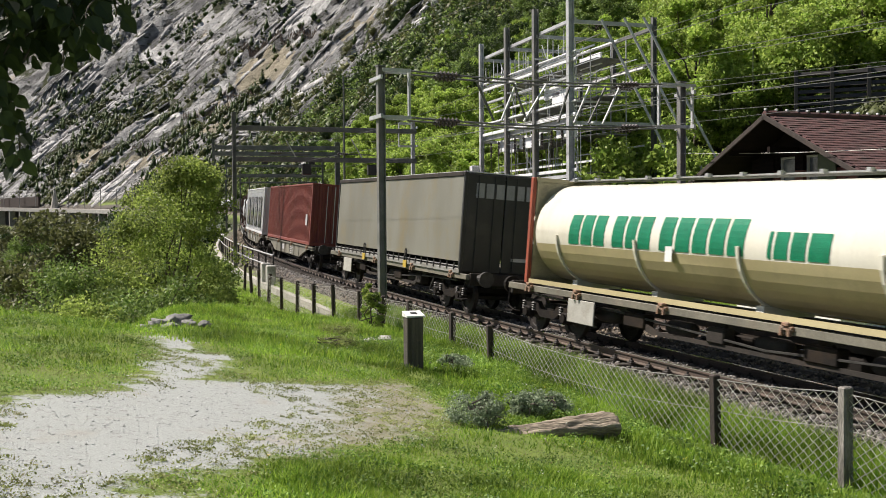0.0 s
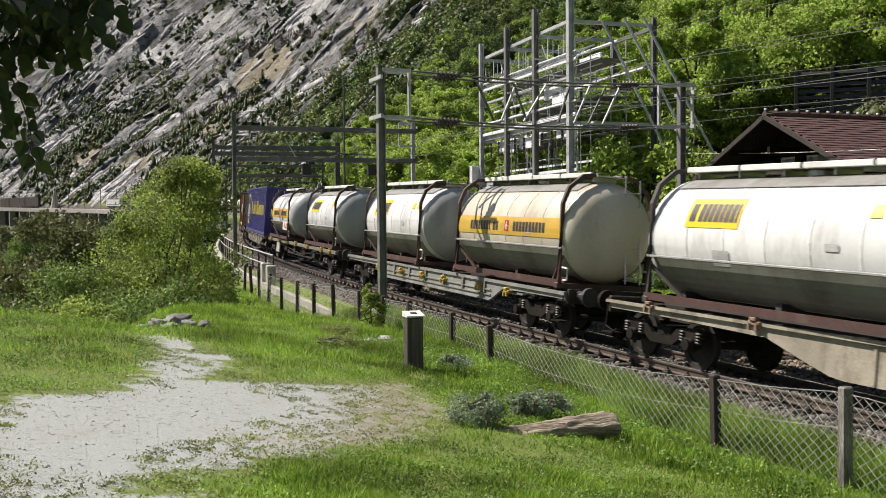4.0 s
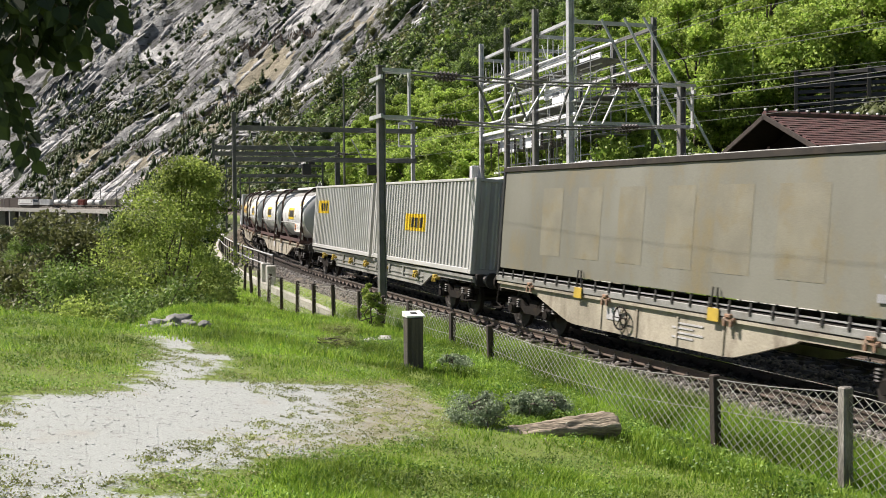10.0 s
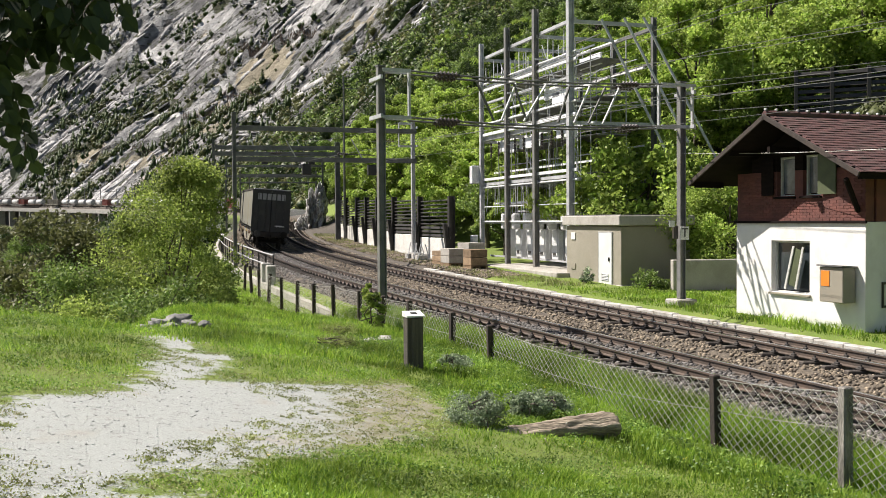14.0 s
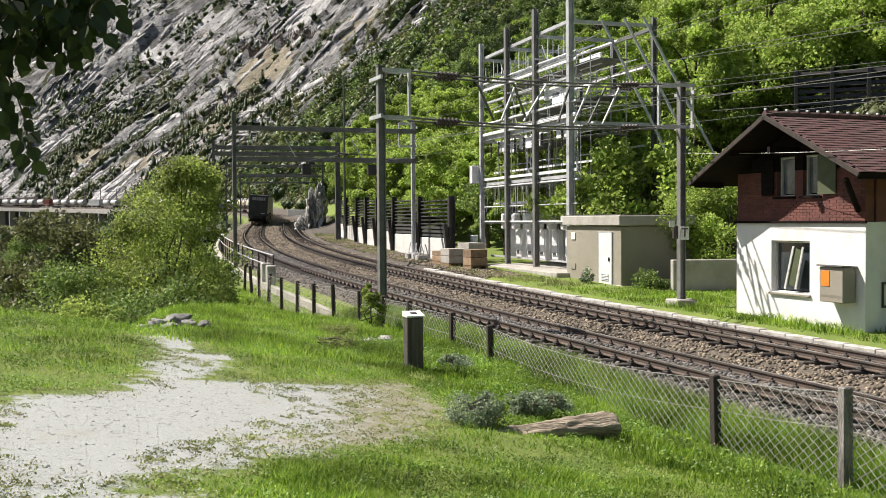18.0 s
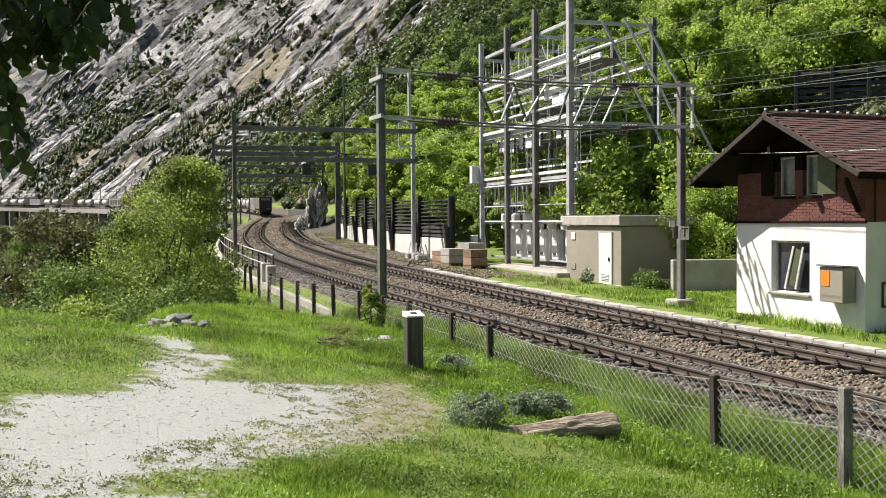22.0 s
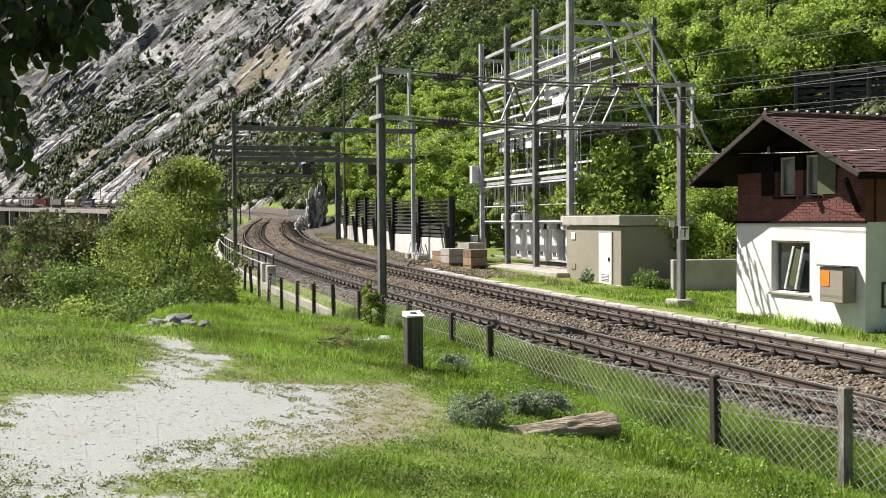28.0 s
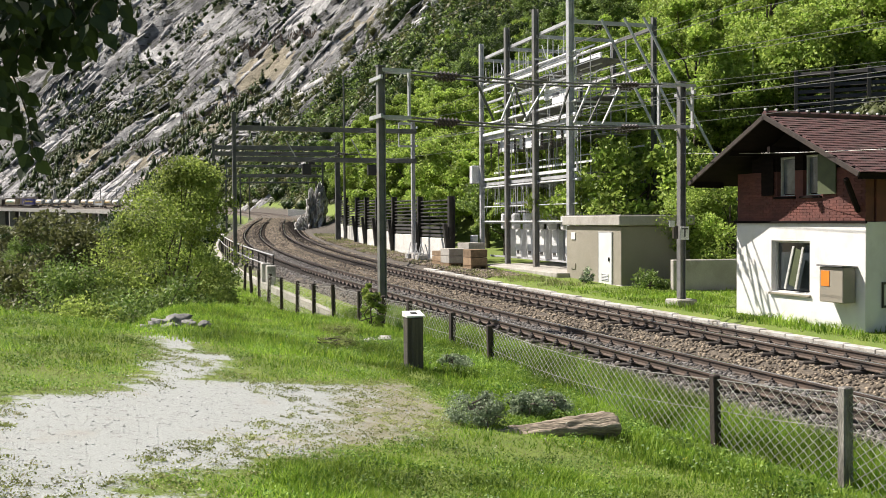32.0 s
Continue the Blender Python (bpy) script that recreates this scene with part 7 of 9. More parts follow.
ub = empty("hillside_barrier", pose(20.0, 57.0, 6.4, 0, 0, -25), "dark louvred barrier on the wooded slope above the house", "noise barrier")
for k in range(7):
    part("barrier_post", Mesh().box((k * 1.9, 0, 2.4), (0.22, 0.2, 5.1), bevel=0.02), MAT_BARRIER, ub)
for k in range(14):
    part("louvre", Mesh().box((5.7, 0.05, 0.35 + k * 0.335), (11.5, 0.1, 0.21), rot=(-18, 0, 0)), MAT_BARRIER, ub)

# ---------------------------------------------------------------- clutter by the far track
def crate(s, o, w, d_, h, paint, label, frame_paint=None):
    t = empty("pallet_box", track_pose(s, o, 0.0, 6), label, "pallet box", "pallet boxes")
    m = Mesh()
    for x in (-w / 2 + 0.06, 0, w / 2 - 0.06):
        m.box((x, 0, 0.06), (0.1, d_, 0.12))
    part("pallet", m.box((0, 0, 0.135), (w, d_, 0.03)), MAT_CRATE, t)
    n = max(2, int(h / 0.3))
    for k in range(n):
        part("board", Mesh().box((0, 0, 0.16 + h * (k + 0.5) / n), (w - 0.04, d_ - 0.04, h / n - 0.02), bevel=0.012), paint, t)
    return t


crate(33.5, 7.1, 1.1, 1.1, 0.75, MAT_CONCRETE, "stacked pale concrete blocks on a pallet")
crate(35.2, 7.2, 1.1, 1.2, 0.55, MAT_CRATE, "brown wooden pallet box")
crate(31.2, 7.4, 0.95, 0.9, 0.8, MAT_CRATE, "brown wooden crate with a pale notice")
crate(34.2, 8.3, 1.0, 1.4, 1.0, MAT_CONCRETE, "grey concrete blocks on a pallet")
for k, (s, o) in enumerate(((38.6, 7.0), (39.8, 7.1), (40.4, 6.9))):
    t = empty("trestle", track_pose(s, o, 0), "white metal trestle standing by the barrier", "trestle", "trestles")
    m = Mesh()
    m.rod((-0.35, 0, 0), (-0.15, 0, 0.95), 0.03).rod((0.35, 0, 0), (0.1, 0, 0.9), 0.03).rod((-0.3, 0, 0.35), (0.3, 0, 0.35), 0.025)
    part("frame", m, MAT_CABINET, t)
    part("block", Mesh().box((0, 0.3, 0.15), (0.7, 0.4, 0.3), bevel=0.02), MAT_KERB, t)

# ---------------------------------------------------------------- railing and parapet on the valley side
rl = empty("railing", Matrix(), "dark steel pipe railing on the valley side of the line", "railing")
RS = list(np.arange(29.4, 62, 2.05))
for s in RS:
    p = tr(s, -2.9, -0.35)
    part("railing_post", Mesh().box((0, 0, 0.65), (0.07, 0.07, 1.3)), MAT_BARRIER, rl, at=track_pose(s, -2.9, -0.35))
for z in (0.93, 0.42):
    part("railing_bar", Mesh().line([tr(s, -2.9, z) for s in RS], 0.032, 6), MAT_GALV, rl)
stn = list(np.arange(13, 100, 2.0))
pw = sweep([(-0.18, -1.9), (0.18, -1.9), (0.18, 0.0), (-0.18, 0.0)], stn, -3.2, lambda s: -0.28, tilt=False)
tagged(part("parapet_wall", pw, MAT_CONCRETE), "pale concrete parapet wall along the line", "wall", kind="structure")
for s, o in ((30.2, -3.12), (28.4, -3.2)):
    t = tagged(part("concrete_block", Mesh().box((0, 0, 0.03), (0.38, 0.5, 1.05), bevel=0.04), MAT_KERB, None, at=track_pose(s, o, 0)), "pale weathered concrete block by the railing", "concrete block", "concrete blocks")
t = empty("white_sign", track_pose(76, -3.3, 0), "white board beside the line", "sign")
part("board", Mesh().box((0, 0, 1.0), (1.0, 0.05, 0.6), bevel=0.01), MAT_SIGN, t)
part("post", Mesh().box((0, 0.05, 0.1), (0.08, 0.06, 1.7)), MAT_GALV_DARK, t)

# ---------------------------------------------------------------- fence along the meadow
FENCE = ((-9.8, 1.1, 0), (-5.5, 1.2, 1), (-3.25, 0.98, 0), (3.6, 0.88, 0), (5.5, 0.93, 0), (8.1, 0.95, 0), (10.0, 0.9, 0), (12.0, 0.86, 0),
         (14.6, 0.84, 0), (17.0, 0.68, 0), (19.4, 0.58, 0), (22.0, 0.52, 0), (24.6, 0.48, 0), (26.6, 0.5, 0), (28.6, 0.55, 0), (30.6, 0.5, 0))
FO = -4.0
fence = empty("wire_fence", Matrix(), "sagging chain-link fence on old wooden posts", "fence")
rf = random.Random(11)
tops = []
for s, top, pale in FENCE:
    p = tr(s, FO)
    g0 = ground_z(p.x, p.y)
    h = GRADE * s + top - g0
    lean = (rf.uniform(-3, 3), rf.uniform(-3, 3))
    m = Mesh().box((0, 0, (h - 0.4) / 2), (0.12 if not pale else 0.15, 0.12, h + 0.4), bevel=0.018)
    part("fence_post", m, MAT_POSTPALE if pale else MAT_POST, fence, "weathered grey post" if pale else "dark brown wooden post", at=track_pose(s, FO, g0 - GRADE * s) @ pose(0, 0, 0, *lean, rf.uniform(-12, 12)))
    tops.append((s, top))


def fence_wire():
    """Diamond netting between the posts, sagging where the gap is wide."""
    pitch, drop = 0.155, 0.125
    s0, s1 = FENCE[0][0], 27.4
    n = int((s1 - s0) / pitch)
    ss = np.array([a for a, b in tops])
    tt = np.array([b for a, b in tops])

    def top_at(s):
        i = int(np.clip(np.searchsorted(ss, s) - 1, 0, len(ss) - 2))
        u = (s - ss[i]) / (ss[i + 1] - ss[i])
        gap = ss[i + 1] - ss[i]
        return tt[i] * (1 - u) + tt[i + 1] * u - 0.06 - 0.045 * gap * u * (1 - u) * (2.2 if gap > 5 else 1.0)

    verts, faces = [], []
    for k in range(n):
        s_base = s0 + k * pitch
        w = 0.0055 if s_base < 4 else 0.0032 if s_base < 10 else 0.0022
        zt = top_at(s_base + pitch / 2)
        p0 = tr(s_base, FO)
        zb = ground_z(p0.x, p0.y) - GRADE * s_base - 0.02
        rows = int((zt - zb) / drop)
        if rows < 1:
            continue
        for r_ in range(rows):
            z = zt - r_ * drop
            wob = 0.012 * math.sin(s_base * 2.3 + r_ * 0.4) + 0.03 * math.sin(s_base * 0.9 + 0.5) * (r_ / 12)
            q = [tr(s_base + (pitch if r_ % 2 else 0), FO + wob, z), tr(s_base + (0 if r_ % 2 else pitch), FO + wob, z - drop)]
            q2 = [tr(s_base + (0 if r_ % 2 else pitch), FO + wob, z), tr(s_base + (pitch if r_ % 2 else 0), FO + wob, z - drop)]
            for a, b in (q, q2):
                d = (b - a)
                u = Vector((0, 0, 1)).cross(d).normalized() * w
                v = d.cross(u).normalized() * w
                i0 = len(verts)
                for e in (a, b):
                    verts += [e + u, e - u * 0.5 + v * 0.87, e - u * 0.5 - v * 0.87]
                for j in range(3):
                    faces.append((i0 + j, i0 + (j + 1) % 3, i0 + 3 + (j + 1) % 3, i0 + 3 + j))
    me = raw_mesh("netting", np.array([tuple(v) for v in verts]), np.array(faces), MAT_MESHWIRE)
    ob = part("netting", me, None, fence, "grey diamond wire netting")
    tagged(ob, kind="stuff")
    for dz in (0.0, 0.42):
        part("strand", Mesh().line([tr(s, FO, top_at(s) - dz) for s in np.arange(s0, 27.4, 0.5)], 0.006, 4), MAT_MESHWIRE, fence)


fence_wire()

# ---------------------------------------------------------------- things on the meadow
def set_down(x, y, dz=0.0, rz=0.0):
    return pose(x, y, ground_z(x, y) + dz, 0, 0, rz)


bo = empty("marker_bollard", set_down(-0.5, 16.6, -0.03, 18), "dark wooden marker bollard with a white slanted cap", "bollard")
for x in (-0.07, 0.07):
    part("plank", Mesh().box((x, 0, 0.42), (0.137, 0.24, 0.96), bevel=0.012), MAT_BOLLARD, bo)
part("front_plank", Mesh().box((0.03, -0.13, 0.42), (0.19, 0.03, 0.92), bevel=0.008), MAT_BOLLARD, bo)
part("cap", Mesh().prism([(-0.165, 0.9), (0.14, 0.9), (0.14, 0.985), (-0.165, 0.925)], -0.155, 0.155), MAT_SIGN, bo, "white slanted cap plate")
part("label_plate", Mesh().box((0, -0.02, 0.96), (0.1, 0.08, 0.012), rot=(11, 0, 0)), MAT_INK, bo)


def lumpy(name, size, seed, material, at, label, category, sub=3, rough=0.18, stretch_noise=1.6, kind=""):
    """A stone or log: a sphere pushed about by noise."""
    bm = bmesh.new()
    bmesh.ops.create_icosphere(bm, subdivisions=sub, radius=1.0)
    for v in bm.verts:
        p = v.co * stretch_noise + Vector((seed * 7.1, seed * 3.3, seed))
        k = 1 + rough * 2 * noise.noise(p) + rough * noise.noise(p * 2.7)
        v.co = Vector((v.co.x * size[0], v.co.y * size[1], v.co.z * size[2])) * k
    me = bpy.data.meshes.new(name)
    bm.to_mesh(me)
    bm.free()
    me.materials.append(material)
    me.polygons.foreach_set("use_smooth", [True] * len(me.polygons))
    return tagged(part(name, me, None, None, at=at), label, category, kind=kind)


# the weathered log: a tapered trunk with a dark sawn end
lg = empty("log", set_down(1.20, 11.75, -0.03, 22), "weathered grey log half sunk in the grass", "log")
prof = [(0.02, -0.98), (0.10, -0.96), (0.13, -0.8), (0.17, -0.5), (0.19, 0.0), (0.21, 0.5), (0.235, 0.85), (0.22, 0.9)]
lm = Mesh().lathe([(np.interp(t, [q[1] for q in prof], [q[0] for q in prof]), t) for t in np.linspace(-0.98, 0.9, 90)], 72, Matrix.Rotation(radians(-90), 4, "Z") @ pose(0, 0, 0.07))
lm.v = [(v[0] * 1.0, v[1] * 1.0 + 0.05 * math.sin(v[0] * 3.1), v[2] * 0.6 * (1 + 0.10 * math.sin(v[1] * 60 + v[0] * 4) + 0.10 * noise.noise(Vector((v[0] * 4, v[1] * 30, v[2] * 30)))) + 0.02 * noise.noise(Vector((v[0] * 7, v[1] * 9, 3))) + 0.012 * v[0]) for v in lm.v]
part("trunk", lm, MAT_LOG, lg, smooth=True)
part("sawn_end", Mesh().rod((0.885, 0.03, 0.04), (0.915, 0.03, 0.04), 0.14, 16), MAT_POST, lg)
lumpy("flat_stone", (0.32, 0.22, 0.09), 2, MAT_KERB, set_down(-1.28, 20.4, 0.05, 20), "flat pale concrete stone in the grass", "stone")
for k, (x, y, r_) in enumerate(((-5.25, 18.5, 0.2), (-5.0, 18.75, 0.26), (-4.72, 18.6, 0.17), (-5.5, 18.2, 0.14), (-4.95, 18.2, 0.13), (-4.5, 18.9, 0.15), (-5.2, 17.8, 0.1), (-4.6, 17.9, 0.08), (-5.6, 18.7, 0.12))):
    lumpy("field_stone", (r_, r_ * 0.8, r_ * 0.55), k + 4, MAT_ROCK, set_down(x, y, r_ * 0.2, k * 50), "grey limestone boulder at the path's edge", "stone", sub=3, rough=0.3, stretch_noise=2.4)

# ---------------------------------------------------------------- scattered stones
def scatter_stones(name, pts, sizes, material, label, category):
    """Many small angular stones as one object."""
    n = len(pts)
    r = np.random.RandomState(len(name) + n)
    base = np.array([(-1, -1, -0.6), (1, -0.8, -0.6), (0.8, 1, -0.6), (-0.9, 0.8, -0.6), (-0.6, -0.5, 0.6), (0.6, -0.6, 0.5), (0.5, 0.6, 0.65), (-0.5, 0.6, 0.5)])
    f = np.array([(0, 3, 2, 1), (4, 5, 6, 7), (0, 1, 5, 4), (1, 2, 6, 5), (2, 3, 7, 6), (3, 0, 4, 7)])
    v = base[None] * (1 + 0.35 * (r.rand(n, 8, 3) - 0.5))
    a = r.rand(n) * 6.283
    t = (r.rand(n) - 0.5) * 1.4
    c, s = np.cos(a), np.sin(a)
    ct, st = np.cos(t), np.sin(t)
    x, y, z = v[..., 0], v[..., 1] * ct[:, None] - v[..., 2] * st[:, None], v[..., 1] * st[:, None] + v[..., 2] * ct[:, None]
    vv = np.stack([x * c[:, None] - y * s[:, None], x * s[:, None] + y * c[:, None], z], -1) * np.asarray(sizes)[:, None, None] + np.asarray(pts)[:, None, :]
    ff = (f[None] + (np.arange(n) * 8)[:, None, None]).reshape(-1, 4)
    me = raw_mesh(name, vv.reshape(-1, 3), ff, material)
    return tagged(part(name, me, None), label, category, kind="stuff")


rb = np.random.RandomState(8)


def bed_points(n, s0, s1, o0, o1, bias=1.6):
    s = s0 + (s1 - s0) * rb.rand(n) ** bias
    o = o0 + (o1 - o0) * rb.rand(n)
    x, y, t = np.interp(s, TS, TX), np.interp(s, TS, TY), np.interp(s, TS, TH)
    bo_, bz = [q[0] for q in BED], [q[1] for q in BED]
    z = GRADE * s + 0.06 + np.interp(o, bo_, bz)
    return np.stack([x + np.cos(t) * o, y - np.sin(t) * o, z + 0.01], -1), o


def track_gap(o):
    return (np.abs(np.abs(o) - 0.755) > 0.1) & (np.abs(np.abs(o - 3.77) - 0.755) > 0.1)


pts, oo = bed_points(26000, -8, 60, 0.9, 5.6)
k = track_gap(oo)
pts = pts[k]
scatter_stones("ballast_stones", pts, 0.02 + 0.033 * rb.rand(len(pts)), MAT_STONE, "loose brown ballast stones between the rails", "ballast")
pts, oo = bed_points(14000, 56, 190, -2.0, 5.6, 1.3)
k = track_gap(oo)
scatter_stones("ballast_stones", pts[k], 0.04 + 0.05 * rb.rand(k.sum()), MAT_STONE, "loose ballast stones further along the line", "ballast")
pts, oo = bed_points(17000, -8, 55, -2.25, 0.9)
k = track_gap(oo)
pts = pts[k]
scatter_stones("ballast_stones", pts, 0.02 + 0.032 * rb.rand(len(pts)), MAT_STONEG, "loose grey ballast stones beside the near rail", "ballast")
ns = 9000
sc_ = 26 + 52 * rb.rand(ns) ** 1.4
oc_ = rb.uniform(5.9, 7.9, ns)
x, y, t_ = np.interp(sc_, TS, TX), np.interp(sc_, TS, TY), np.interp(sc_, TS, TH)
x, y = x + np.cos(t_) * oc_, y - np.sin(t_) * oc_
scatter_stones("cess_stones", np.stack([x, y, lay(x, y)[0]], -1), 0.02 + 0.05 * rb.rand(ns) ** 2, MAT_STONE, "loose stones on the cess before the barrier", "ballast")
n = 42000
qx, qy = rb.uniform(-5.2, 0.2, n), rb.uniform(5.0, 17.2, n)
sd = inside_dist(qx, qy, GRAVEL)
k = sd < 0.1 + 0.35 * rb.rand(n)
qx, qy = qx[k], qy[k]
qz = lay(qx, qy)[0]
MAT_PEBBLE = mat("gravel_pebble", (0.44, 0.46, 0.44), (0.33, 0.345, 0.33), scale=5, rough=0.95, bump=0, space="World", per_island=0.5)
scatter_stones("gravel_pebbles", np.stack([qx, qy, qz - 0.001], -1), 0.003 + 0.012 * rb.rand(len(qx)) ** 14, MAT_PEBBLE, "small pale gravel pebbles on the lot", "gravel")

# ---------------------------------------------------------------- grass
MAT_GRASS = leaf_mat("grass_blade", (0.085, 0.20, 0.018), (0.33, 0.45, 0.066), through=0.4, vary=0.5)
MAT_GRASS_DRY = leaf_mat("grass_straw", (0.32, 0.30, 0.15), (0.17, 0.22, 0.06), through=0.3)
MAT_TUFT = leaf_mat("tuft_leaf", (0.16, 0.205, 0.05), (0.33, 0.37, 0.12), through=0.3, vary=0.4)
MAT_SAGE = leaf_mat("sage_leaf", (0.17, 0.23, 0.13), (0.36, 0.43, 0.28), through=0.2)
MAT_WEED = leaf_mat("weed_leaf", (0.06, 0.15, 0.025), (0.30, 0.42, 0.09), through=0.35, vary=0.5)


def blades(name, x, y, h, material, label, width=0.008, lean=0.5, seed=1):
    """Bent grass blades, three points each side."""
    n = len(x)
    r = np.random.RandomState(seed)
    z = lay(x, y)[0]
    a = r.rand(n) * 6.283
    ln = lean * (0.3 + r.rand(n)) * h
    d = np.stack([np.cos(a), np.sin(a), 0 * a], -1)
    b = r.rand(n) * 6.283
    u = np.stack([np.cos(b), np.sin(b), 0 * b], -1) * (width * (0.6 + 0.8 * r.rand(n)))[:, None]
    p0 = np.stack([x, y, z - 0.02], -1)
    p1 = p0 + d * (ln * 0.35)[:, None] + np.stack([0 * h, 0 * h, h * 0.6], -1)
    p2 = p0 + d * ln[:, None] + np.stack([0 * h, 0 * h, h], -1)
    v = np.stack([p0 - u, p0 + u, p1 + u * 0.8, p1 - u * 0.8, p2], 1)
    i = np.arange(n)[:, None] * 5
    f = np.concatenate([i + np.array([[0, 1, 2]]), i + np.array([[0, 2, 3]]), i + np.array([[3, 2, 4]])], 0)
    me = raw_mesh(name, v.reshape(-1, 3), f, material)
    return tagged(part(name, me, None), label, "grass", kind="stuff")


rg = np.random.RandomState(21)


def meadow(n, box, keep):
    x, y = rg.uniform(box[0], box[1], n), rg.uniform(box[2], box[3], n)
    s, d = along(x, y)
    sd = inside_dist(x, y, GRAVEL)
    e = np.minimum(y - 18.6, (-5.2 - (y - 17) * 0.165) - x)
    k = keep(x, y, s, d, sd) & (e < 0.5)
    return x[k], y[k], d[k], sd[k]


patch = lambda x, y: vnoise(x * 0.9, y * 0.9, 4) * 0.5 + vnoise(x * 2.7, y * 2.7, 5) * 0.5
# tall growth by the fence and in the foreground corner
x, y, d, sd = meadow(170000, (-1.5, 7.5, 6.0, 24), lambda x, y, s, d, sd: (d < -2.15) & (d > -7.4) & (sd > 0.25))
h = (0.06 + 0.16 * rg.rand(len(x))) * (0.45 + 0.75 * np.clip(patch(x, y) + 0.5, 0, 1)) * np.clip((7.6 + d) / 1.5, 0.35, 1)
blades("tall_grass", x, y, h, MAT_GRASS, "tall green grass along the fence", 0.0075, 0.45, 2)
x, y, d, sd = meadow(110000, (-3.0, 5.0, 4.8, 9.6), lambda x, y, s, d, sd: (d < -4.5) & (sd > 0.05) & (rg.rand(len(x)) < np.clip(0.4 + sd * 0.8 + 0.5 * patch(x, y), 0.05, 1)))
blades("foreground_grass", x, y, (0.03 + 0.08 * rg.rand(len(x))) * (0.5 + 0.9 * np.clip(patch(x, y) + 0.4, 0, 1.2)) * np.clip(0.3 + sd * 1.6, 0.3, 1), MAT_GRASS, "short fresh grass in the foreground", 0.005, 0.7, 13)
# rank growth right along the netting
x, y, d, sd = meadow(120000, (-2.5, 8.5, 5.5, 24), lambda x, y, s, d, sd: (d < -2.5) & (d > -5.6) & (sd > 0.25) & (patch(x * 1.4 + 3, y * 1.4) > -0.25))
blades("rank_grass", x, y, (0.09 + 0.30 * rg.rand(len(x)) ** 1.8) * (0.5 + 0.7 * np.clip(patch(x * 1.4 + 3, y * 1.4) + 0.4, 0, 1)) * np.clip(1.9 - np.abs(d + 3.1) / 0.9, 0.55, 1.5), MAT_GRASS, "rank tall grass grown through the wire fence", 0.006, 0.4, 12)
# dense growth between the netting and the ballast
nv = 52000
sv_, av_ = rg.uniform(-9, 15, nv), rg.uniform(1.95, 4.0, nv)
x, y, t_ = np.interp(sv_, TS, TX), np.interp(sv_, TS, TY), np.interp(sv_, TS, TH)
x, y = x - np.cos(t_) * av_, y + np.sin(t_) * av_
k = (patch(x * 1.2, y * 1.2) > -0.45) & (av_ > 2.1 + 0.3 * patch(x * 2, y * 2))
blades("verge_growth", x[k], y[k], (0.2 + 0.3 * rg.rand(k.sum()) ** 1.4) * np.clip((av_[k] - 1.3) / 0.9, 0.6, 1), MAT_GRASS, "tall grass between the fence and the ballast", 0.007, 0.4, 15)
# short meadow
x, y, d, sd = meadow(230000, (-9.5, 6, 4.5, 26), lambda x, y, s, d, sd: (d < -5.2) & (sd > -0.15 + 0.0 * x) & (rg.rand(len(x)) < np.clip(0.35 + sd * 0.8 + 0.5 * patch(x, y), 0.04, 1)))
h = (0.025 + 0.07 * rg.rand(len(x))) * (0.5 + 0.9 * np.clip(patch(x, y) + 0.4, 0, 1.2)) * np.clip(0.3 + sd * 1.6, 0.3, 1)
blades("meadow_grass", x, y, h, MAT_GRASS, "short green meadow grass", 0.006, 0.7, 3)
x, y, d, sd = meadow(110000, (-9.5, 6, 4.5, 26), lambda x, y, s, d, sd: (d < -5.0) & (sd > -0.35 - 0.9 * np.clip((x + 2.4) / 1.2, 0, 1)) & (sd < 2.5) & (patch(x * 1.3 + 5, y * 1.3) > 0.05))
blades("dry_grass", x, y, 0.02 + 0.03 * rg.rand(len(x)), MAT_GRASS_DRY, "yellowed short grass at the gravel's edge", 0.006, 0.9, 4)
x, y, d, sd = meadow(120000, (-14, 2, 16, 46), lambda x, y, s, d, sd: (d < -3.0))
blades("far_meadow_grass", x, y, (0.05 + 0.13 * rg.rand(len(x))) * (0.6 + 0.7 * np.clip(patch(x, y) + 0.4, 0, 1.2)), MAT_GRASS, "green meadow grass towards the bushes", 0.008, 0.7, 5)
# verge beyond the far track
n = 60000
sv, ov = rg.uniform(-8, 34, n), rg.uniform(6.05, 12.5, n)
x, y, t_ = np.interp(sv, TS, TX), np.interp(sv, TS, TY), np.interp(sv, TS, TH)
x, y = x + np.cos(t_) * ov, y - np.sin(t_) * ov
hx_, hy_ = (x - 10.72) * math.cos(radians(HR)) + (y - 25.5) * math.sin(radians(HR)), -(x - 10.72) * math.sin(radians(HR)) + (y - 25.5) * math.cos(radians(HR))
k = ~((hx_ > -0.05) & (hx_ < 7) & (hy_ > 0) & (hy_ < 5.1)) & ((sv < 19) | (rg.rand(n) < 0.25)) & ~((sv > 19) & (ov > 8.6))
blades("verge_grass", x[k], y[k], (0.06 + 0.22 * rg.rand(k.sum())) * (0.35 + np.clip(patch(x[k], y[k]) + 0.4, 0, 1)) * np.clip(1.25 - (sv[k]) / 30, 0.25, 1), MAT_GRASS, "lush grass verge before the house", 0.012, 0.5, 6)


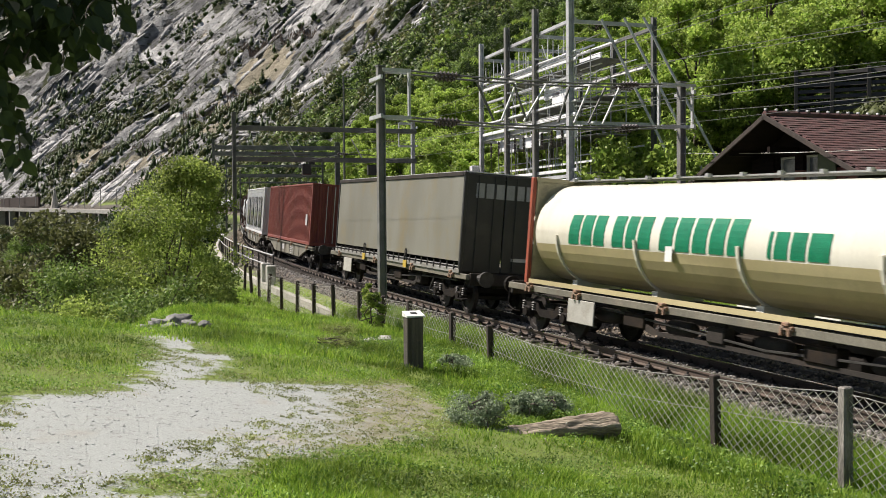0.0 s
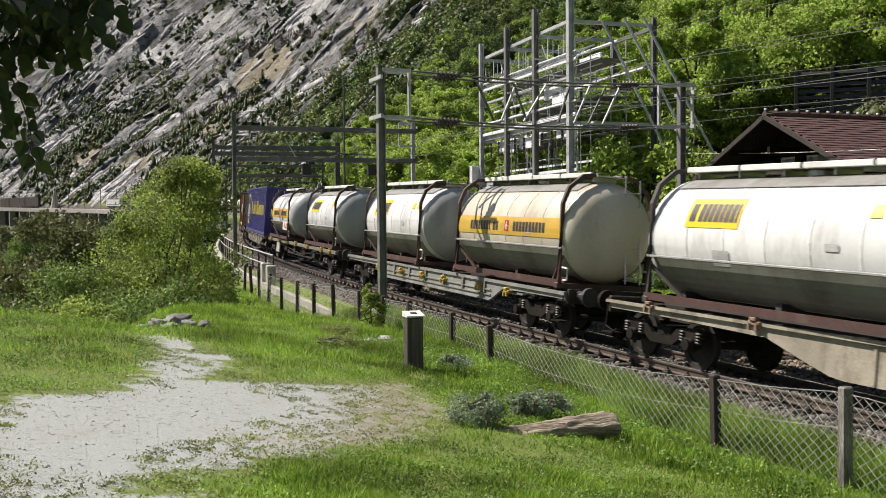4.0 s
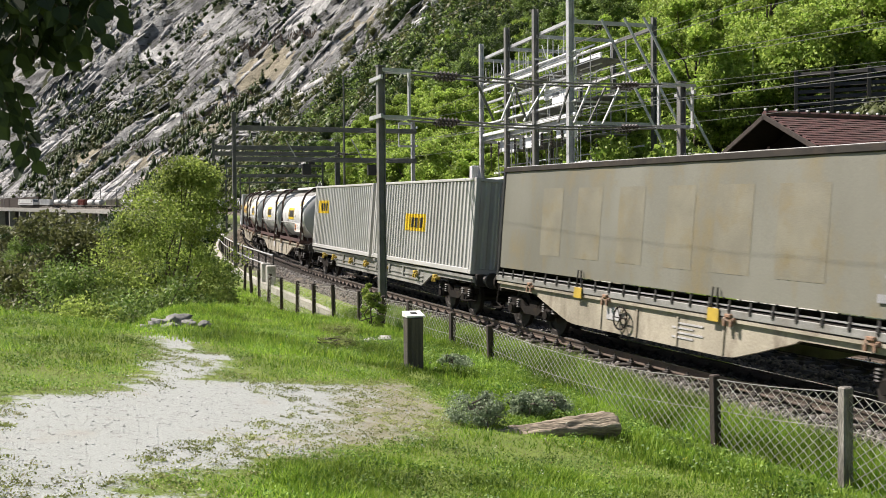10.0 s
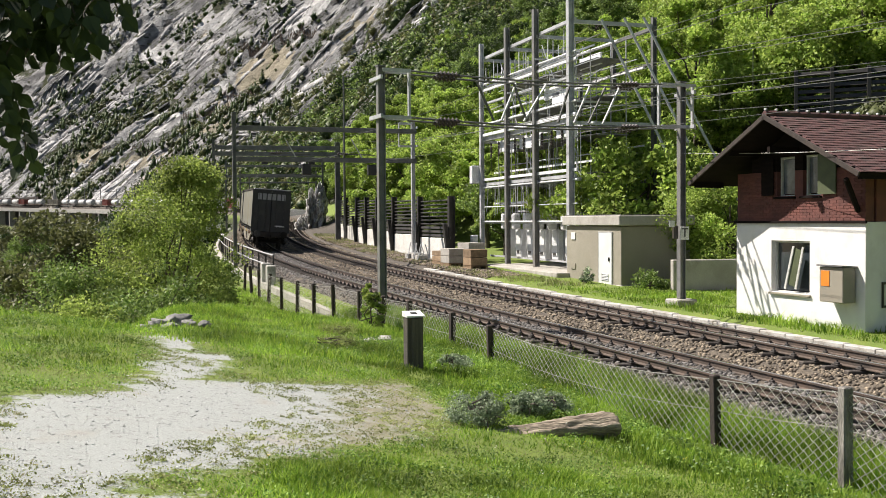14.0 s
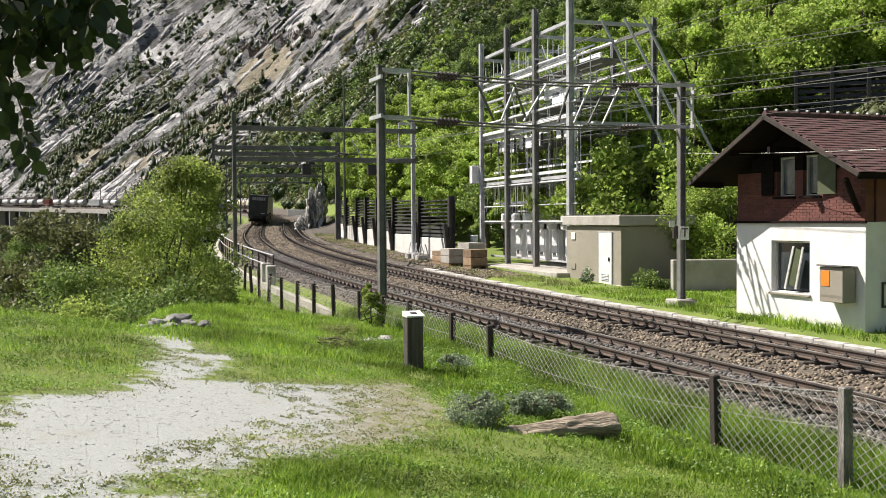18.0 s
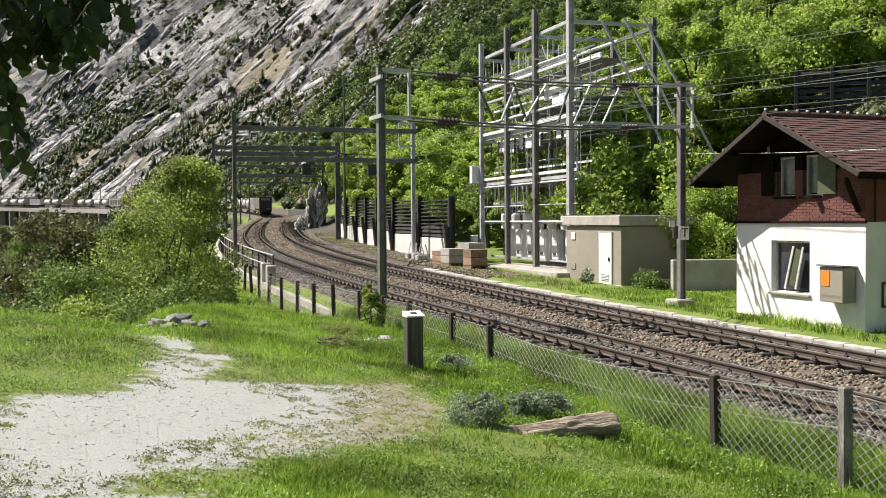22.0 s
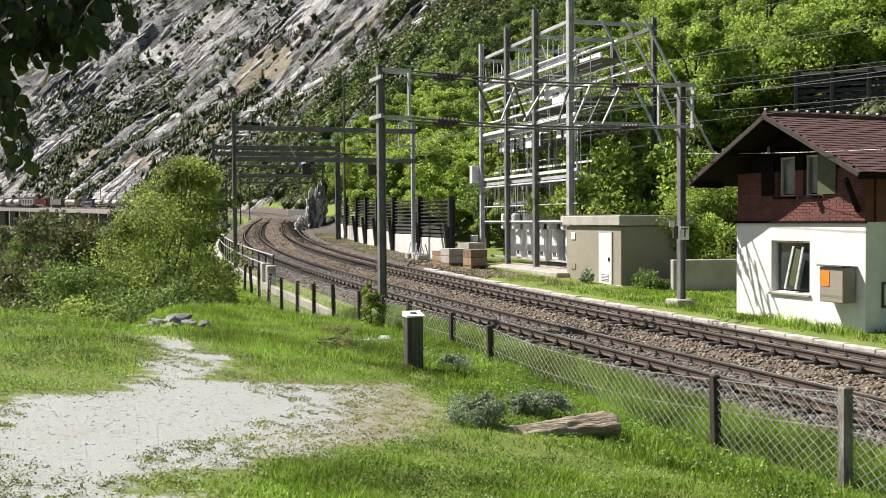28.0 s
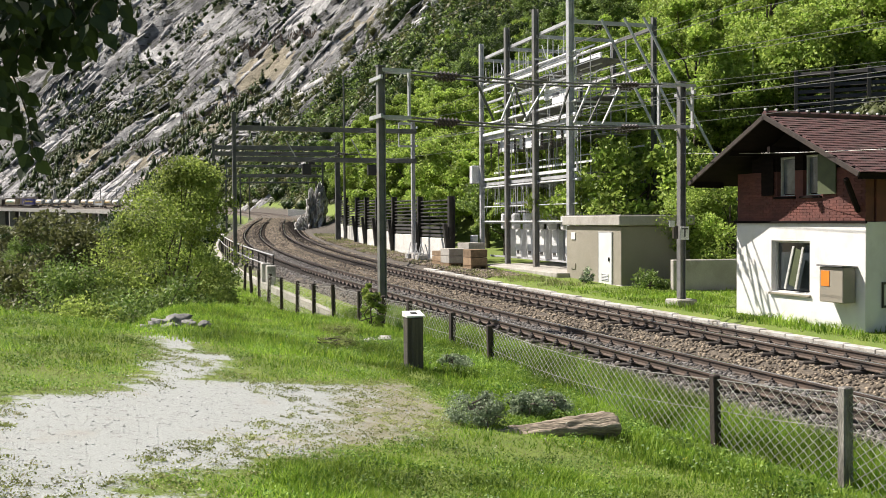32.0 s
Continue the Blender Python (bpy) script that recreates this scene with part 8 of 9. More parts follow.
n = 16000
sv, ov = rg.uniform(20, 85, n), rg.uniform(5.9, 7.9, n)
x, y, t_ = np.interp(sv, TS, TX), np.interp(sv, TS, TY), np.interp(sv, TS, TH)
x, y = x + np.cos(t_) * ov, y - np.sin(t_) * ov
k = patch(x * 0.7, y * 0.7) > -0.05
blades("cess_grass", x[k], y[k], 0.05 + 0.16 * rg.rand(k.sum()) ** 2, MAT_GRASS_DRY, "thin dry grass on the cess before the barrier", 0.014, 0.6, 16)


# ---------------------------------------------------------------- leafy plants
def leaf_cloud(centres, size, r, flat=0.5):
    """Leaf quads at the given points, each turned at random; r is a RandomState."""
    n = len(centres)
    a = r.randn(n, 3)
    a[:, 2] += flat * np.sign(r.rand(n) - 0.15)
    a /= np.linalg.norm(a, axis=1)[:, None]
    b = np.cross(a, r.randn(n, 3))
    b /= np.linalg.norm(b, axis=1)[:, None] + 1e-9
    c = np.cross(a, b)
    s = (size * (0.55 + 0.9 * r.rand(n)))[:, None] if np.ndim(size) == 0 else (size * (0.55 + 0.9 * r.rand(n)))[:, None]
    v = np.stack([centres - b * s, centres - c * s * 0.62 + a * s * 0.12, centres + b * s, centres + c * s * 0.62 + a * s * 0.12], 1)
    f = np.arange(n * 4).reshape(n, 4)
    return v.reshape(-1, 3), f


def crown_points(r, n, radius, height, base, clumps, spread=0.34, droop=0.0):
    """Points gathered in uneven clumps on the outside of an egg-shaped crown."""
    k = r.randn(clumps, 3)
    k /= np.linalg.norm(k, axis=1)[:, None]
    rad = (0.45 + 0.55 * r.rand(clumps) ** 0.5)[:, None]
    c = k * rad * np.array([radius, radius, height / 2]) * (0.85 + 0.3 * r.rand(clumps, 1))
    c[:, 2] += base + height / 2
    size = radius * spread * (0.6 + 0.8 * r.rand(clumps))
    i = r.randint(0, clumps, n)
    q = r.randn(n, 3)
    q /= np.linalg.norm(q, axis=1)[:, None]
    q *= (r.rand(n) ** 0.4)[:, None]
    q[:, 2] *= 0.75
    p = c[i] + q * size[i][:, None]
    p[:, 2] -= droop * np.hypot(p[:, 0], p[:, 1])
    return p, c


def limb(m, a, b, r0, r1, bend, r):
    """A crooked tapered limb."""
    a, b = Vector(a), Vector(b)
    pts = [a.lerp(b, u) + Vector((r.uniform(-1, 1), r.uniform(-1, 1), r.uniform(-0.5, 0.5))) * bend * math.sin(math.pi * u) for u in (0, 0.25, 0.5, 0.75, 1)]
    for k in range(4):
        m.rod(pts[k], pts[k + 1], r0 + (r1 - r0) * k / 4, 6, r0 + (r1 - r0) * (k + 1) / 4)


MAT_BARK = mat("bark", (0.10, 0.08, 0.065), (0.06, 0.05, 0.04), scale=5, rough=0.95, bump=0.8, fine=25, stretch=(1, 1, 0.25))
MAT_LEAF_BRIGHT = leaf_mat("spring_leaf", (0.19, 0.30, 0.05), (0.42, 0.52, 0.12), through=0.46, vary=0.5)
MAT_LEAF_MID = leaf_mat("green_leaf", (0.09, 0.16, 0.036), (0.25, 0.33, 0.09), through=0.36, vary=0.55)
MAT_LEAF_DARK = leaf_mat("dark_leaf", (0.025, 0.05, 0.013), (0.06, 0.095, 0.02), through=0.25)
MAT_LEAF_OLIVEDARK = leaf_mat("dark_olive_leaf", (0.045, 0.058, 0.022), (0.11, 0.125, 0.045), through=0.25, vary=0.5)
MAT_LEAF_OLIVE = leaf_mat("olive_leaf", (0.14, 0.21, 0.042), (0.36, 0.43, 0.11), through=0.54, vary=0.5)
MAT_LEAF_BROWNISH = leaf_mat("brownish_olive_leaf", (0.085, 0.095, 0.035), (0.17, 0.18, 0.07), through=0.3, vary=0.45)
TREES = {}


def tree(kind, seed, x, y, height, radius, leaves, leaf, material, label, base=0.25, clumps=26, spread=0.34, z=None, group="", name="broadleaf_tree"):
    """A tree with trunk, limbs and a crown of clumped leaves."""
    key = (kind, seed)
    if key not in TREES:
        r = np.random.RandomState(seed)
        rr = random.Random(seed)
        p, c = crown_points(r, leaves, radius, height * (1 - base), height * base, clumps, spread)
        v, f = leaf_cloud(p, leaf, r)
        crown = raw_mesh("crown", v, f, material)
        m = Mesh()
        limb(m, (0, 0, -0.4), (rr.uniform(-0.3, 0.3), rr.uniform(-0.3, 0.3), height * 0.75), height * 0.022, height * 0.006, height * 0.02, rr)
        for q in c[:12]:
            limb(m, (0, 0, height * rr.uniform(base * 0.8, 0.6)), tuple(q), height * 0.009, 0.012, 0.25, rr)
        TREES[key] = (crown, m.data("trunk", MAT_BARK))
    crown, trunk = TREES[key]
    t = empty(name, pose(x, y, ground_z(x, y) if z is None else z, 0, 0, (seed * 77 + x * 31) % 360), label, "tree" if "tree" in name else "bush", group)
    part("trunk", trunk, None, t)
    part("crown", crown, None, t)
    return t


# the big bush on the valley edge, and its neighbours below
def willow(x, y, z, height, leaves, leaf, seed, label):
    """A broad bush, leafy to the ground, whose top leans towards the line."""
    r = np.random.RandomState(seed)
    rr = random.Random(seed)
    n = 170
    u = r.rand(n) ** 0.85
    reach = np.interp(u, (0, 0.2, 0.45, 0.7, 0.88, 1.0), (2.5, 2.6, 2.35, 1.75, 1.05, 0.25))
    a = r.rand(n) * 2 * math.pi
    out = 0.25 + 0.75 * r.rand(n) ** 0.5
    c = np.stack([np.cos(a) * reach * out + 1.0 * u ** 1.5, np.sin(a) * reach * out, 0.15 + u * (height - 0.45)], 1)
    size = 0.34 + 0.3 * r.rand(n)
    i = r.randint(0, n, leaves)
    q = r.randn(leaves, 3)
    q /= np.linalg.norm(q, axis=1)[:, None]
    q *= (r.rand(leaves) ** 0.38)[:, None]
    q[:, 2] *= 0.8
    v, f = leaf_cloud(c[i] + q * size[i][:, None], leaf, r, flat=0.2)
    t = empty("bush", pose(x, y, z), label, "bush")
    m = Mesh()
    for k in range(7):
        end = c[int(np.argmax(u)) if k == 0 else rr.randrange(n)]
        limb(m, (rr.uniform(-0.2, 0.2), rr.uniform(-0.2, 0.2), -0.4), tuple(end), 0.05, 0.012, 0.22, rr)
    part("trunk", m, MAT_BARK, t)
    part("crown", raw_mesh("crown", v, f, MAT_LEAF_OLIVE), None, t)


willow(-8.95, 31.8, -0.6, 5.75, 40000, 0.042, 1, "large light green willow-like bush at the meadow's edge")
tree("bush", 2, -11.3, 31.0, 3.4, 1.8, 14000, 0.05, MAT_LEAF_MID, "green bush on the slope below the meadow", base=0.02, clumps=44, z=-1.7, name="bush")
tree("bush", 3, -8.5, 35.2, 2.8, 1.1, 9000, 0.05, MAT_LEAF_MID, "green bush beside the railing", base=0.02, clumps=30, z=-0.3, name="bush")
tree("bush", 4, -7.3, 25.5, 1.9, 1.5, 9000, 0.045, MAT_LEAF_MID, "low green bush at the meadow's edge", base=0.02, clumps=28, z=-0.4, name="bush")
tree("bush", 5, -8.4, 22.6, 1.7, 1.3, 8000, 0.04, MAT_LEAF_OLIVE, "low yellowish bush behind the meadow grass", base=0.02, clumps=24, z=-0.65, name="bush")
tree("bush", 5, -11.2, 24.5, 1.9, 1.3, 4200, 0.06, MAT_LEAF_OLIVE, "low yellowish bush behind the meadow grass", z=-1.3, name="bush")
tree("bush", 6, -13.4, 27.0, 2.6, 1.9, 14000, 0.045, MAT_LEAF_OLIVEDARK, "dark olive shrub on the slope below the meadow", base=0.02, clumps=28, z=-1.6, name="bush")
for k, (x, y, sd_, z) in enumerate(((-16.5, 33, 6, -2.2), (-19, 42, 7, -4.5), (-15.5, 45, 7, -3.6), (-23, 52, 8, -7), (-19, 60, 7, -6.5), (-27, 63, 8, -9), (-14.0, 38.0, 8, -2.5), (-24, 41, 6, -5.5), (-33, 78, 7, -13), (-26, 84, 8, -11), (-21, 50, 6, -5), (-44, 108, 7, -2.6), (-37, 103, 8, -3.0), (-31, 97, 7, -3.4), (-26, 100, 7, -3.2), (-50, 118, 8, -3.0))):
    spec = {6: ("bush", 6, 2.6, 1.9, 5000, 0.08, MAT_LEAF_BROWNISH), 7: ("wood", 7, 6.5, 2.6, 14000, 0.085, MAT_LEAF_MID), 8: ("wood", 8, 7.5, 2.7, 14000, 0.085, MAT_LEAF_BROWNISH)}[sd_]
    tree(spec[0], spec[1], x, y, spec[2], spec[3], spec[4], spec[5], spec[6], "olive shrub on the valley slope" if sd_ == 6 else "dark green tree on the valley slope" if sd_ != 7 else "fresh green tree on the valley slope", base=0.1, clumps=30, z=z - 1.5, group="trees below the meadow")

# wooded slope behind the switching station and the house
WOOD = ((11, 9.5, 3.3, 20000, 0.115, MAT_LEAF_BRIGHT), (12, 11.0, 3.6, 20000, 0.115, MAT_LEAF_MID), (13, 8.0, 2.9, 16000, 0.11, MAT_LEAF_BRIGHT), (14, 12.0, 3.4, 20000, 0.10, MAT_LEAF_DARK), (15, 6.0, 2.5, 13000, 0.08, MAT_LEAF_MID), (16, 8.5, 2.7, 12000, 0.1, MAT_LEAF_BROWNISH))
LABS = {16: "olive-brown budding tree on the slope", 11: "light green maple-like tree on the slope", 12: "mid-green broadleaf tree on the slope", 13: "bright spring-green tree on the slope", 14: "dark green tree in the wood's shade", 15: "small green tree on the slope"}
rt = random.Random(4)
spots = []
for row_, (s0, s1, d0, step) in enumerate(((26, 80, 14.5, 4.2), (8, 75, 19.5, 4.6), (4, 95, 25, 5.0), (0, 120, 32, 5.6), (0, 140, 40, 6.5), (5, 150, 50, 8.0), (20, 150, 62, 9), (84, 225, 21, 6), (82, 230, 29, 6.5), (90, 235, 38, 7.5), (96, 240, 49, 9), (110, 245, 60, 10))):
    s = s0
    while s < s1:
        dd = d0 + rt.uniform(-2.2, 2.2) - 8.5 * min(1, max(0, (s - 45) / 60))
        spots.append((s + rt.uniform(-1.5, 1.5), dd, row_))
        s += step * rt.uniform(0.8, 1.25)
for s, dd, row_ in spots:
    p = tr(s, dd)
    if (s < 16 and dd < 23) or (p.x / p.y > 0.295 and 28 < p.y < 59.5):
        continue
    if row_ > 6:
        k = rt.choice((0, 0, 1, 2, 2, 3, 4, 5))
    else:
        k = rt.choice((2, 2, 4, 0) if row_ == 0 else (0, 0, 2, 2, 0, 2, 1) if row_ < 4 else (0, 1, 1, 2, 3, 3))
    if p.x / p.y > 0.19 and rt.random() < 0.6:
        tree("low_slope", 18 + rt.randrange(2), p.x, p.y, 6.6, 3.3, 21000, 0.11, MAT_LEAF_BRIGHT, "bright spring-green bushy tree on the slope", base=0.02, clumps=64, spread=0.25, group="trees of the wooded slope")
        continue
    sd_, hh, rad, nl, lf, ma = WOOD[k]
    tree("slope", sd_, p.x, p.y, hh, rad, nl, lf, ma, LABS[sd_], base=0.18, clumps=56, spread=0.22, group="trees of the wooded slope")
# brush round the hillside barrier
for k, (x, y) in enumerate(((18.6, 61.5), (22.0, 61.0), (25.2, 60.0), (28.6, 59.0), (31.5, 58.5), (24.0, 65.5), (28.5, 64.5), (33.0, 64.0), (20.0, 67.0))):
    tree("low_slope", 18 + k % 2, x, y, 6.6, 3.3, 21000, 0.11, MAT_LEAF_BRIGHT, "bright spring-green bushy tree on the slope", base=0.02, clumps=64, spread=0.25, group="trees of the wooded slope")
# brush over the open parts of the slope
# dark leaves put the shade of the gaps between trees into the brush
far_scrub_later = [("slope_brush", 2600, (-6, 70), (17, 62), (0.7, 1.9), MAT_LEAF_OLIVEDARK, "olive brush and undergrowth on the near slope, shade of the gaps in its colour", 14, 60, False, -0.9)]
# ivy mass between hut and house, shrubs before the hut
tree("bush", 9, 11.6, 40.5, 4.6, 2.0, 18000, 0.055, MAT_LEAF_BRIGHT, "dense green ivy-covered shrub by the wall", base=0.02, clumps=40, z=0.1, name="bush")
tree("bush", 9, 9.9, 41.6, 4.2, 2.0, 9000, 0.075, MAT_LEAF_MID, "dense green ivy-covered shrub by the wall", z=-0.2, name="bush")
tree("shrub", 10, 7.9, 38.4, 0.9, 0.7, 1600, 0.05, MAT_LEAF_MID, "low green shrub before the hut", base=0.02, clumps=16, z=0.1, name="bush")
tree("shrub", 16, 5.9, 41.0, 0.7, 0.35, 900, 0.04, MAT_SAGE, "small greyish weed beside the hut", base=0.02, clumps=10, z=0.35, name="bush")
tree("shrub", 17, -1.78, 24.9, 1.5, 0.3, 2600, 0.04, MAT_LEAF_OLIVE, "climbing green weed round the mast's foot", base=0.02, clumps=26, z=0.0, name="bush")
for k, (x, y, r_, hh) in enumerate(((0.36, 11.75, 0.34, 0.36), (1.38, 13.4, 0.32, 0.33), (0.15, 17.2, 0.3, 0.3), (-1.95, 18.6, 0.42, 0.2), (1.05, 13.0, 0.24, 0.3), (-2.3, 21.5, 0.4, 0.18))):
    tree("sage", 30 + k, x, y, hh, r_, 6500 if hh > 0.25 else 2600, 0.013, MAT_SAGE if hh > 0.25 else MAT_TUFT, "grey-green sage bush in the meadow" if hh > 0.25 else "low pale green herb in the meadow", base=0.0, clumps=30, name="bush", group="sage bushes")
# broad weeds in the near grass
wx, wy, d, sd = meadow(52000, (-8.0, 6.5, 5.0, 21), lambda x, y, s, d, sd: (d < -3.0) & (sd > 0.12) & (patch(x * 1.7, y * 1.7) > 0.0))
# low tufts on the worn gravel
tx_, ty_, d2_, sd2_ = meadow(5200, (-5.5, 0.5, 5.0, 16), lambda x, y, s, d, sd: (sd < 0.35) & (sd > -0.45 - 1.3 * np.clip((x + 2.6) / 1.2, 0, 1)) & (patch(x * 1.6 + 9, y * 1.6) > 0.08 - 0.3 * np.clip((x + 2.6) / 1.5, 0, 1)))
for nm, ma, lo_, seed_ in (("gravel_tufts", MAT_TUFT, 0, 19), ("dry_gravel_tufts", MAT_GRASS_DRY, 1, 20)):
    r = np.random.RandomState(seed_)
    ax, ay = tx_[lo_::2], ty_[lo_::2]
    nl = 22
    wide = np.repeat(0.025 + 0.05 * r.rand(len(ax)) ** 2, nl)[:, None]
    cen = np.repeat(np.stack([ax, ay, lay(ax, ay)[0]], -1), nl, 0) + r.randn(len(ax) * nl, 3) * np.array([1, 0.8, 0.0]) * wide + np.array([0, 0, 1.0]) * 0.6 * wide * r.rand(len(ax) * nl, 1)
    v, f = leaf_cloud(cen, 0.010, r, 1.2)
    tagged(part(nm, raw_mesh(nm, v, f, ma), None), "low weed tufts scattered on the worn gravel", "weeds", kind="stuff")
wz = lay(wx, wy)[0]
r = np.random.RandomState(9)
cen = np.repeat(np.stack([wx, wy, wz], -1), 5, 0) + r.randn(len(wx) * 5, 3) * np.array([0.035, 0.035, 0.0]) + np.array([0, 0, 1.0]) * (0.015 + np.where(np.repeat(d, 5)[:, None] > -6.5, 0.15, 0.06) * r.rand(len(wx) * 5, 1))
v, f = leaf_cloud(cen, np.where(np.repeat(d, 5) > -6.5, 0.019, 0.012), r, 1.2)
tagged(part("weeds", raw_mesh("weeds", v, f, MAT_WEED), None), "broad-leaved weeds in the meadow grass", "weeds", kind="stuff")
MAT_FLOWER = mat("yellow_petal", (0.8, 0.62, 0.03), rough=0.6, bump=0)
MAT_FLOWERW = mat("white_petal", (0.8, 0.8, 0.74), rough=0.6, bump=0)
for nm, ma, nn, sdv in (("yellow_flowers", MAT_FLOWER, 60, 1), ("white_flowers", MAT_FLOWERW, 110, 2)):
    r = np.random.RandomState(sdv)
    fx, fy = r.uniform(-3, 5, nn), r.uniform(6, 19, nn)
    ok = inside_dist(fx, fy, GRAVEL) > 0.2
    fz = lay(fx, fy)[0] + 0.12 + 0.08 * r.rand(nn)
    cen = np.repeat(np.stack([fx, fy, fz], -1)[ok], 5, 0) + r.randn(ok.sum() * 5, 3) * 0.008
    v, f = leaf_cloud(cen, 0.007, r, 1.5)
    tagged(part(nm, raw_mesh(nm, v, f, ma), None), ("tiny yellow" if sdv == 1 else "tiny white") + " meadow flowers among the grass", "flowers", kind="stuff")


# ---------------------------------------------------------------- far woods and scrub on the mountain
def far_scrub(name, n, s_rng, d_rng, size_rng, material, label, seed, quads=34, conifer=False, thin=0.0):
    """Many small trees as leaf clumps, one object."""
    r = np.random.RandomState(seed)
    s = r.uniform(*s_rng, n)
    d = d_rng[0] + (d_rng[1] - d_rng[0]) * r.rand(n) ** 1.2
    x, y, t = np.interp(s, TS, TX), np.interp(s, TS, TY), np.interp(s, TS, TH)
    x, y = x + np.cos(t) * d, y - np.sin(t) * d
    z, s2, d2 = lay(x, y)
    q, e2 = strata(s2, d2)
    keep = (np.abs(d2) > 8) & ~((s2 > 405) & (d2 < 0) & (d2 > -9)) & (vnoise(q / 11, e2 / 60, 2) + 0.5 * vnoise(q / 4, e2 / 14, 3) > thin)
    keep &= (np.maximum(bank(s2, d2), scar(s2, d2)) < 0.35) | (r.rand(n) < 0.2)
    x, y, z = x[keep], y[keep], z[keep]
    m = len(x)
    h = r.uniform(*size_rng, m)
    i = np.repeat(np.arange(m), quads)
    u = r.rand(m * quads)
    a = r.rand(m * quads) * 6.283
    rad = (0.30 * h[i] * (1 - u) ** 0.8 if conifer else 0.42 * h[i] * np.sqrt(np.clip(1 - (2 * u - 0.9) ** 2, 0.05, 1))) * (0.6 + 0.55 * r.rand(m * quads) ** 0.7)
    c = np.stack([x[i] + rad * np.cos(a), y[i] + rad * np.sin(a), z[i] - 0.3 + u * h[i]], -1)
    v, f = leaf_cloud(c, h[i] * (0.056 if conifer else 0.066), r, 0.6)
    # the dense inside of each crown, as a jagged many-sided core
    k8 = np.arange(5) * 1.2566
    ring = np.stack([np.cos(k8), np.sin(k8), np.zeros(5)], -1)
    core = np.concatenate([ring * (0.2 if conifer else 0.36) + [0, 0, 0.1 if conifer else 0.36], [[0, 0, -0.08], [0, 0, 0.84 if conifer else 0.68]]])
    cv = np.stack([x, y, z - 0.1], -1)[:, None] + core[None] * h[:, None, None] * (1 + 0.5 * (r.rand(m, 7, 3) - 0.5))
    quad = np.array([(j, (j + 1) % 5, 6, 6) for j in range(5)] + [((j + 1) % 5, j, 5, 5) for j in range(5)])
    tri = (quad[None] + (np.arange(m) * 7)[:, None, None]).reshape(-1, 4)[:, :3]
    inner = part("crown_core", raw_mesh("crown_core", cv.reshape(-1, 3), tri, material), None)
    tagged(inner, label + ", their shaded inside", "trees", kind="stuff")
    return tagged(part(name, raw_mesh(name, v, f, material), None), label, "trees", kind="stuff")


far_scrub("mountain_pines", 1500, (250, 700), (9, 190), (3.5, 7.5), MAT_LEAF_DARK, "dark pines scattered over the rocky mountainside", 1, 44, True, 0.1)
far_scrub("mountain_scrub", 6500, (180, 660), (9, 180), (1.6, 5.0), MAT_LEAF_DARK, "dark scrub on the rocky mountainside", 2, 30, False, 0.2)
far_scrub("mountain_bushes", 1800, (200, 560), (9, 90), (2.5, 5.5), MAT_LEAF_BROWNISH, "olive bushes on the mountain flank", 3, 57, False, 0.1)
far_scrub("flank_wood", 2300, (190, 340), (12, 150), (4, 8.5), MAT_LEAF_DARK, "dark mixed wood on the mountain flank", 4, 60, False, -0.35)
far_scrub("flank_wood_olive", 2200, (190, 350), (12, 150), (3, 7.5), MAT_LEAF_BROWNISH, "olive-brown budding trees on the mountain flank", 12, 60, False, -0.3)
far_scrub("flank_wood_light", 1900, (195, 340), (12, 140), (4, 8), MAT_LEAF_MID, "lighter green trees on the mountain flank", 5, 66, False, -0.15)
far_scrub("lower_pines", 700, (390, 640), (12, 60), (3, 6.5), MAT_LEAF_DARK, "dark pines above the far line", 9, 44, True, -0.3)
far_scrub("lower_scrub", 1500, (390, 640), (10, 70), (1.5, 4.5), MAT_LEAF_OLIVEDARK, "olive scrub above the far line", 11, 34, False, -0.1)
far_scrub("gully_wood", 2400, (120, 600), (-95, -9), (3.5, 8), MAT_LEAF_DARK, "dark wood in the gully below the viaduct", 6, 76, False, -0.3)
far_scrub("gully_bushes", 1100, (120, 600), (-90, -8), (3, 6.5), MAT_LEAF_MID, "green bushes in the gully below the viaduct", 7, 76, False, -0.05)

far_scrub("crevice_scrub", 7000, (280, 700), (9, 190), (0.7, 2.4), MAT_LEAF_OLIVEDARK, "dark low scrub in the crevices of the slabs", 8, 18, False, -0.25)

for job in far_scrub_later:
    far_scrub(*job)

# ---------------------------------------------------------------- bare slabs and ledges of bedrock
MAT_SLAB = mat("limestone_slab", (0.41, 0.405, 0.395), (0.22, 0.22, 0.22), scale=0.5, rough=0.95, bump=0, fine=2.2, space="World", dirt=(0.08, 0.08, 0.072), dirt_amount=0.9, dirt_scale=0.6, per_island=0.32, vary=0.6)


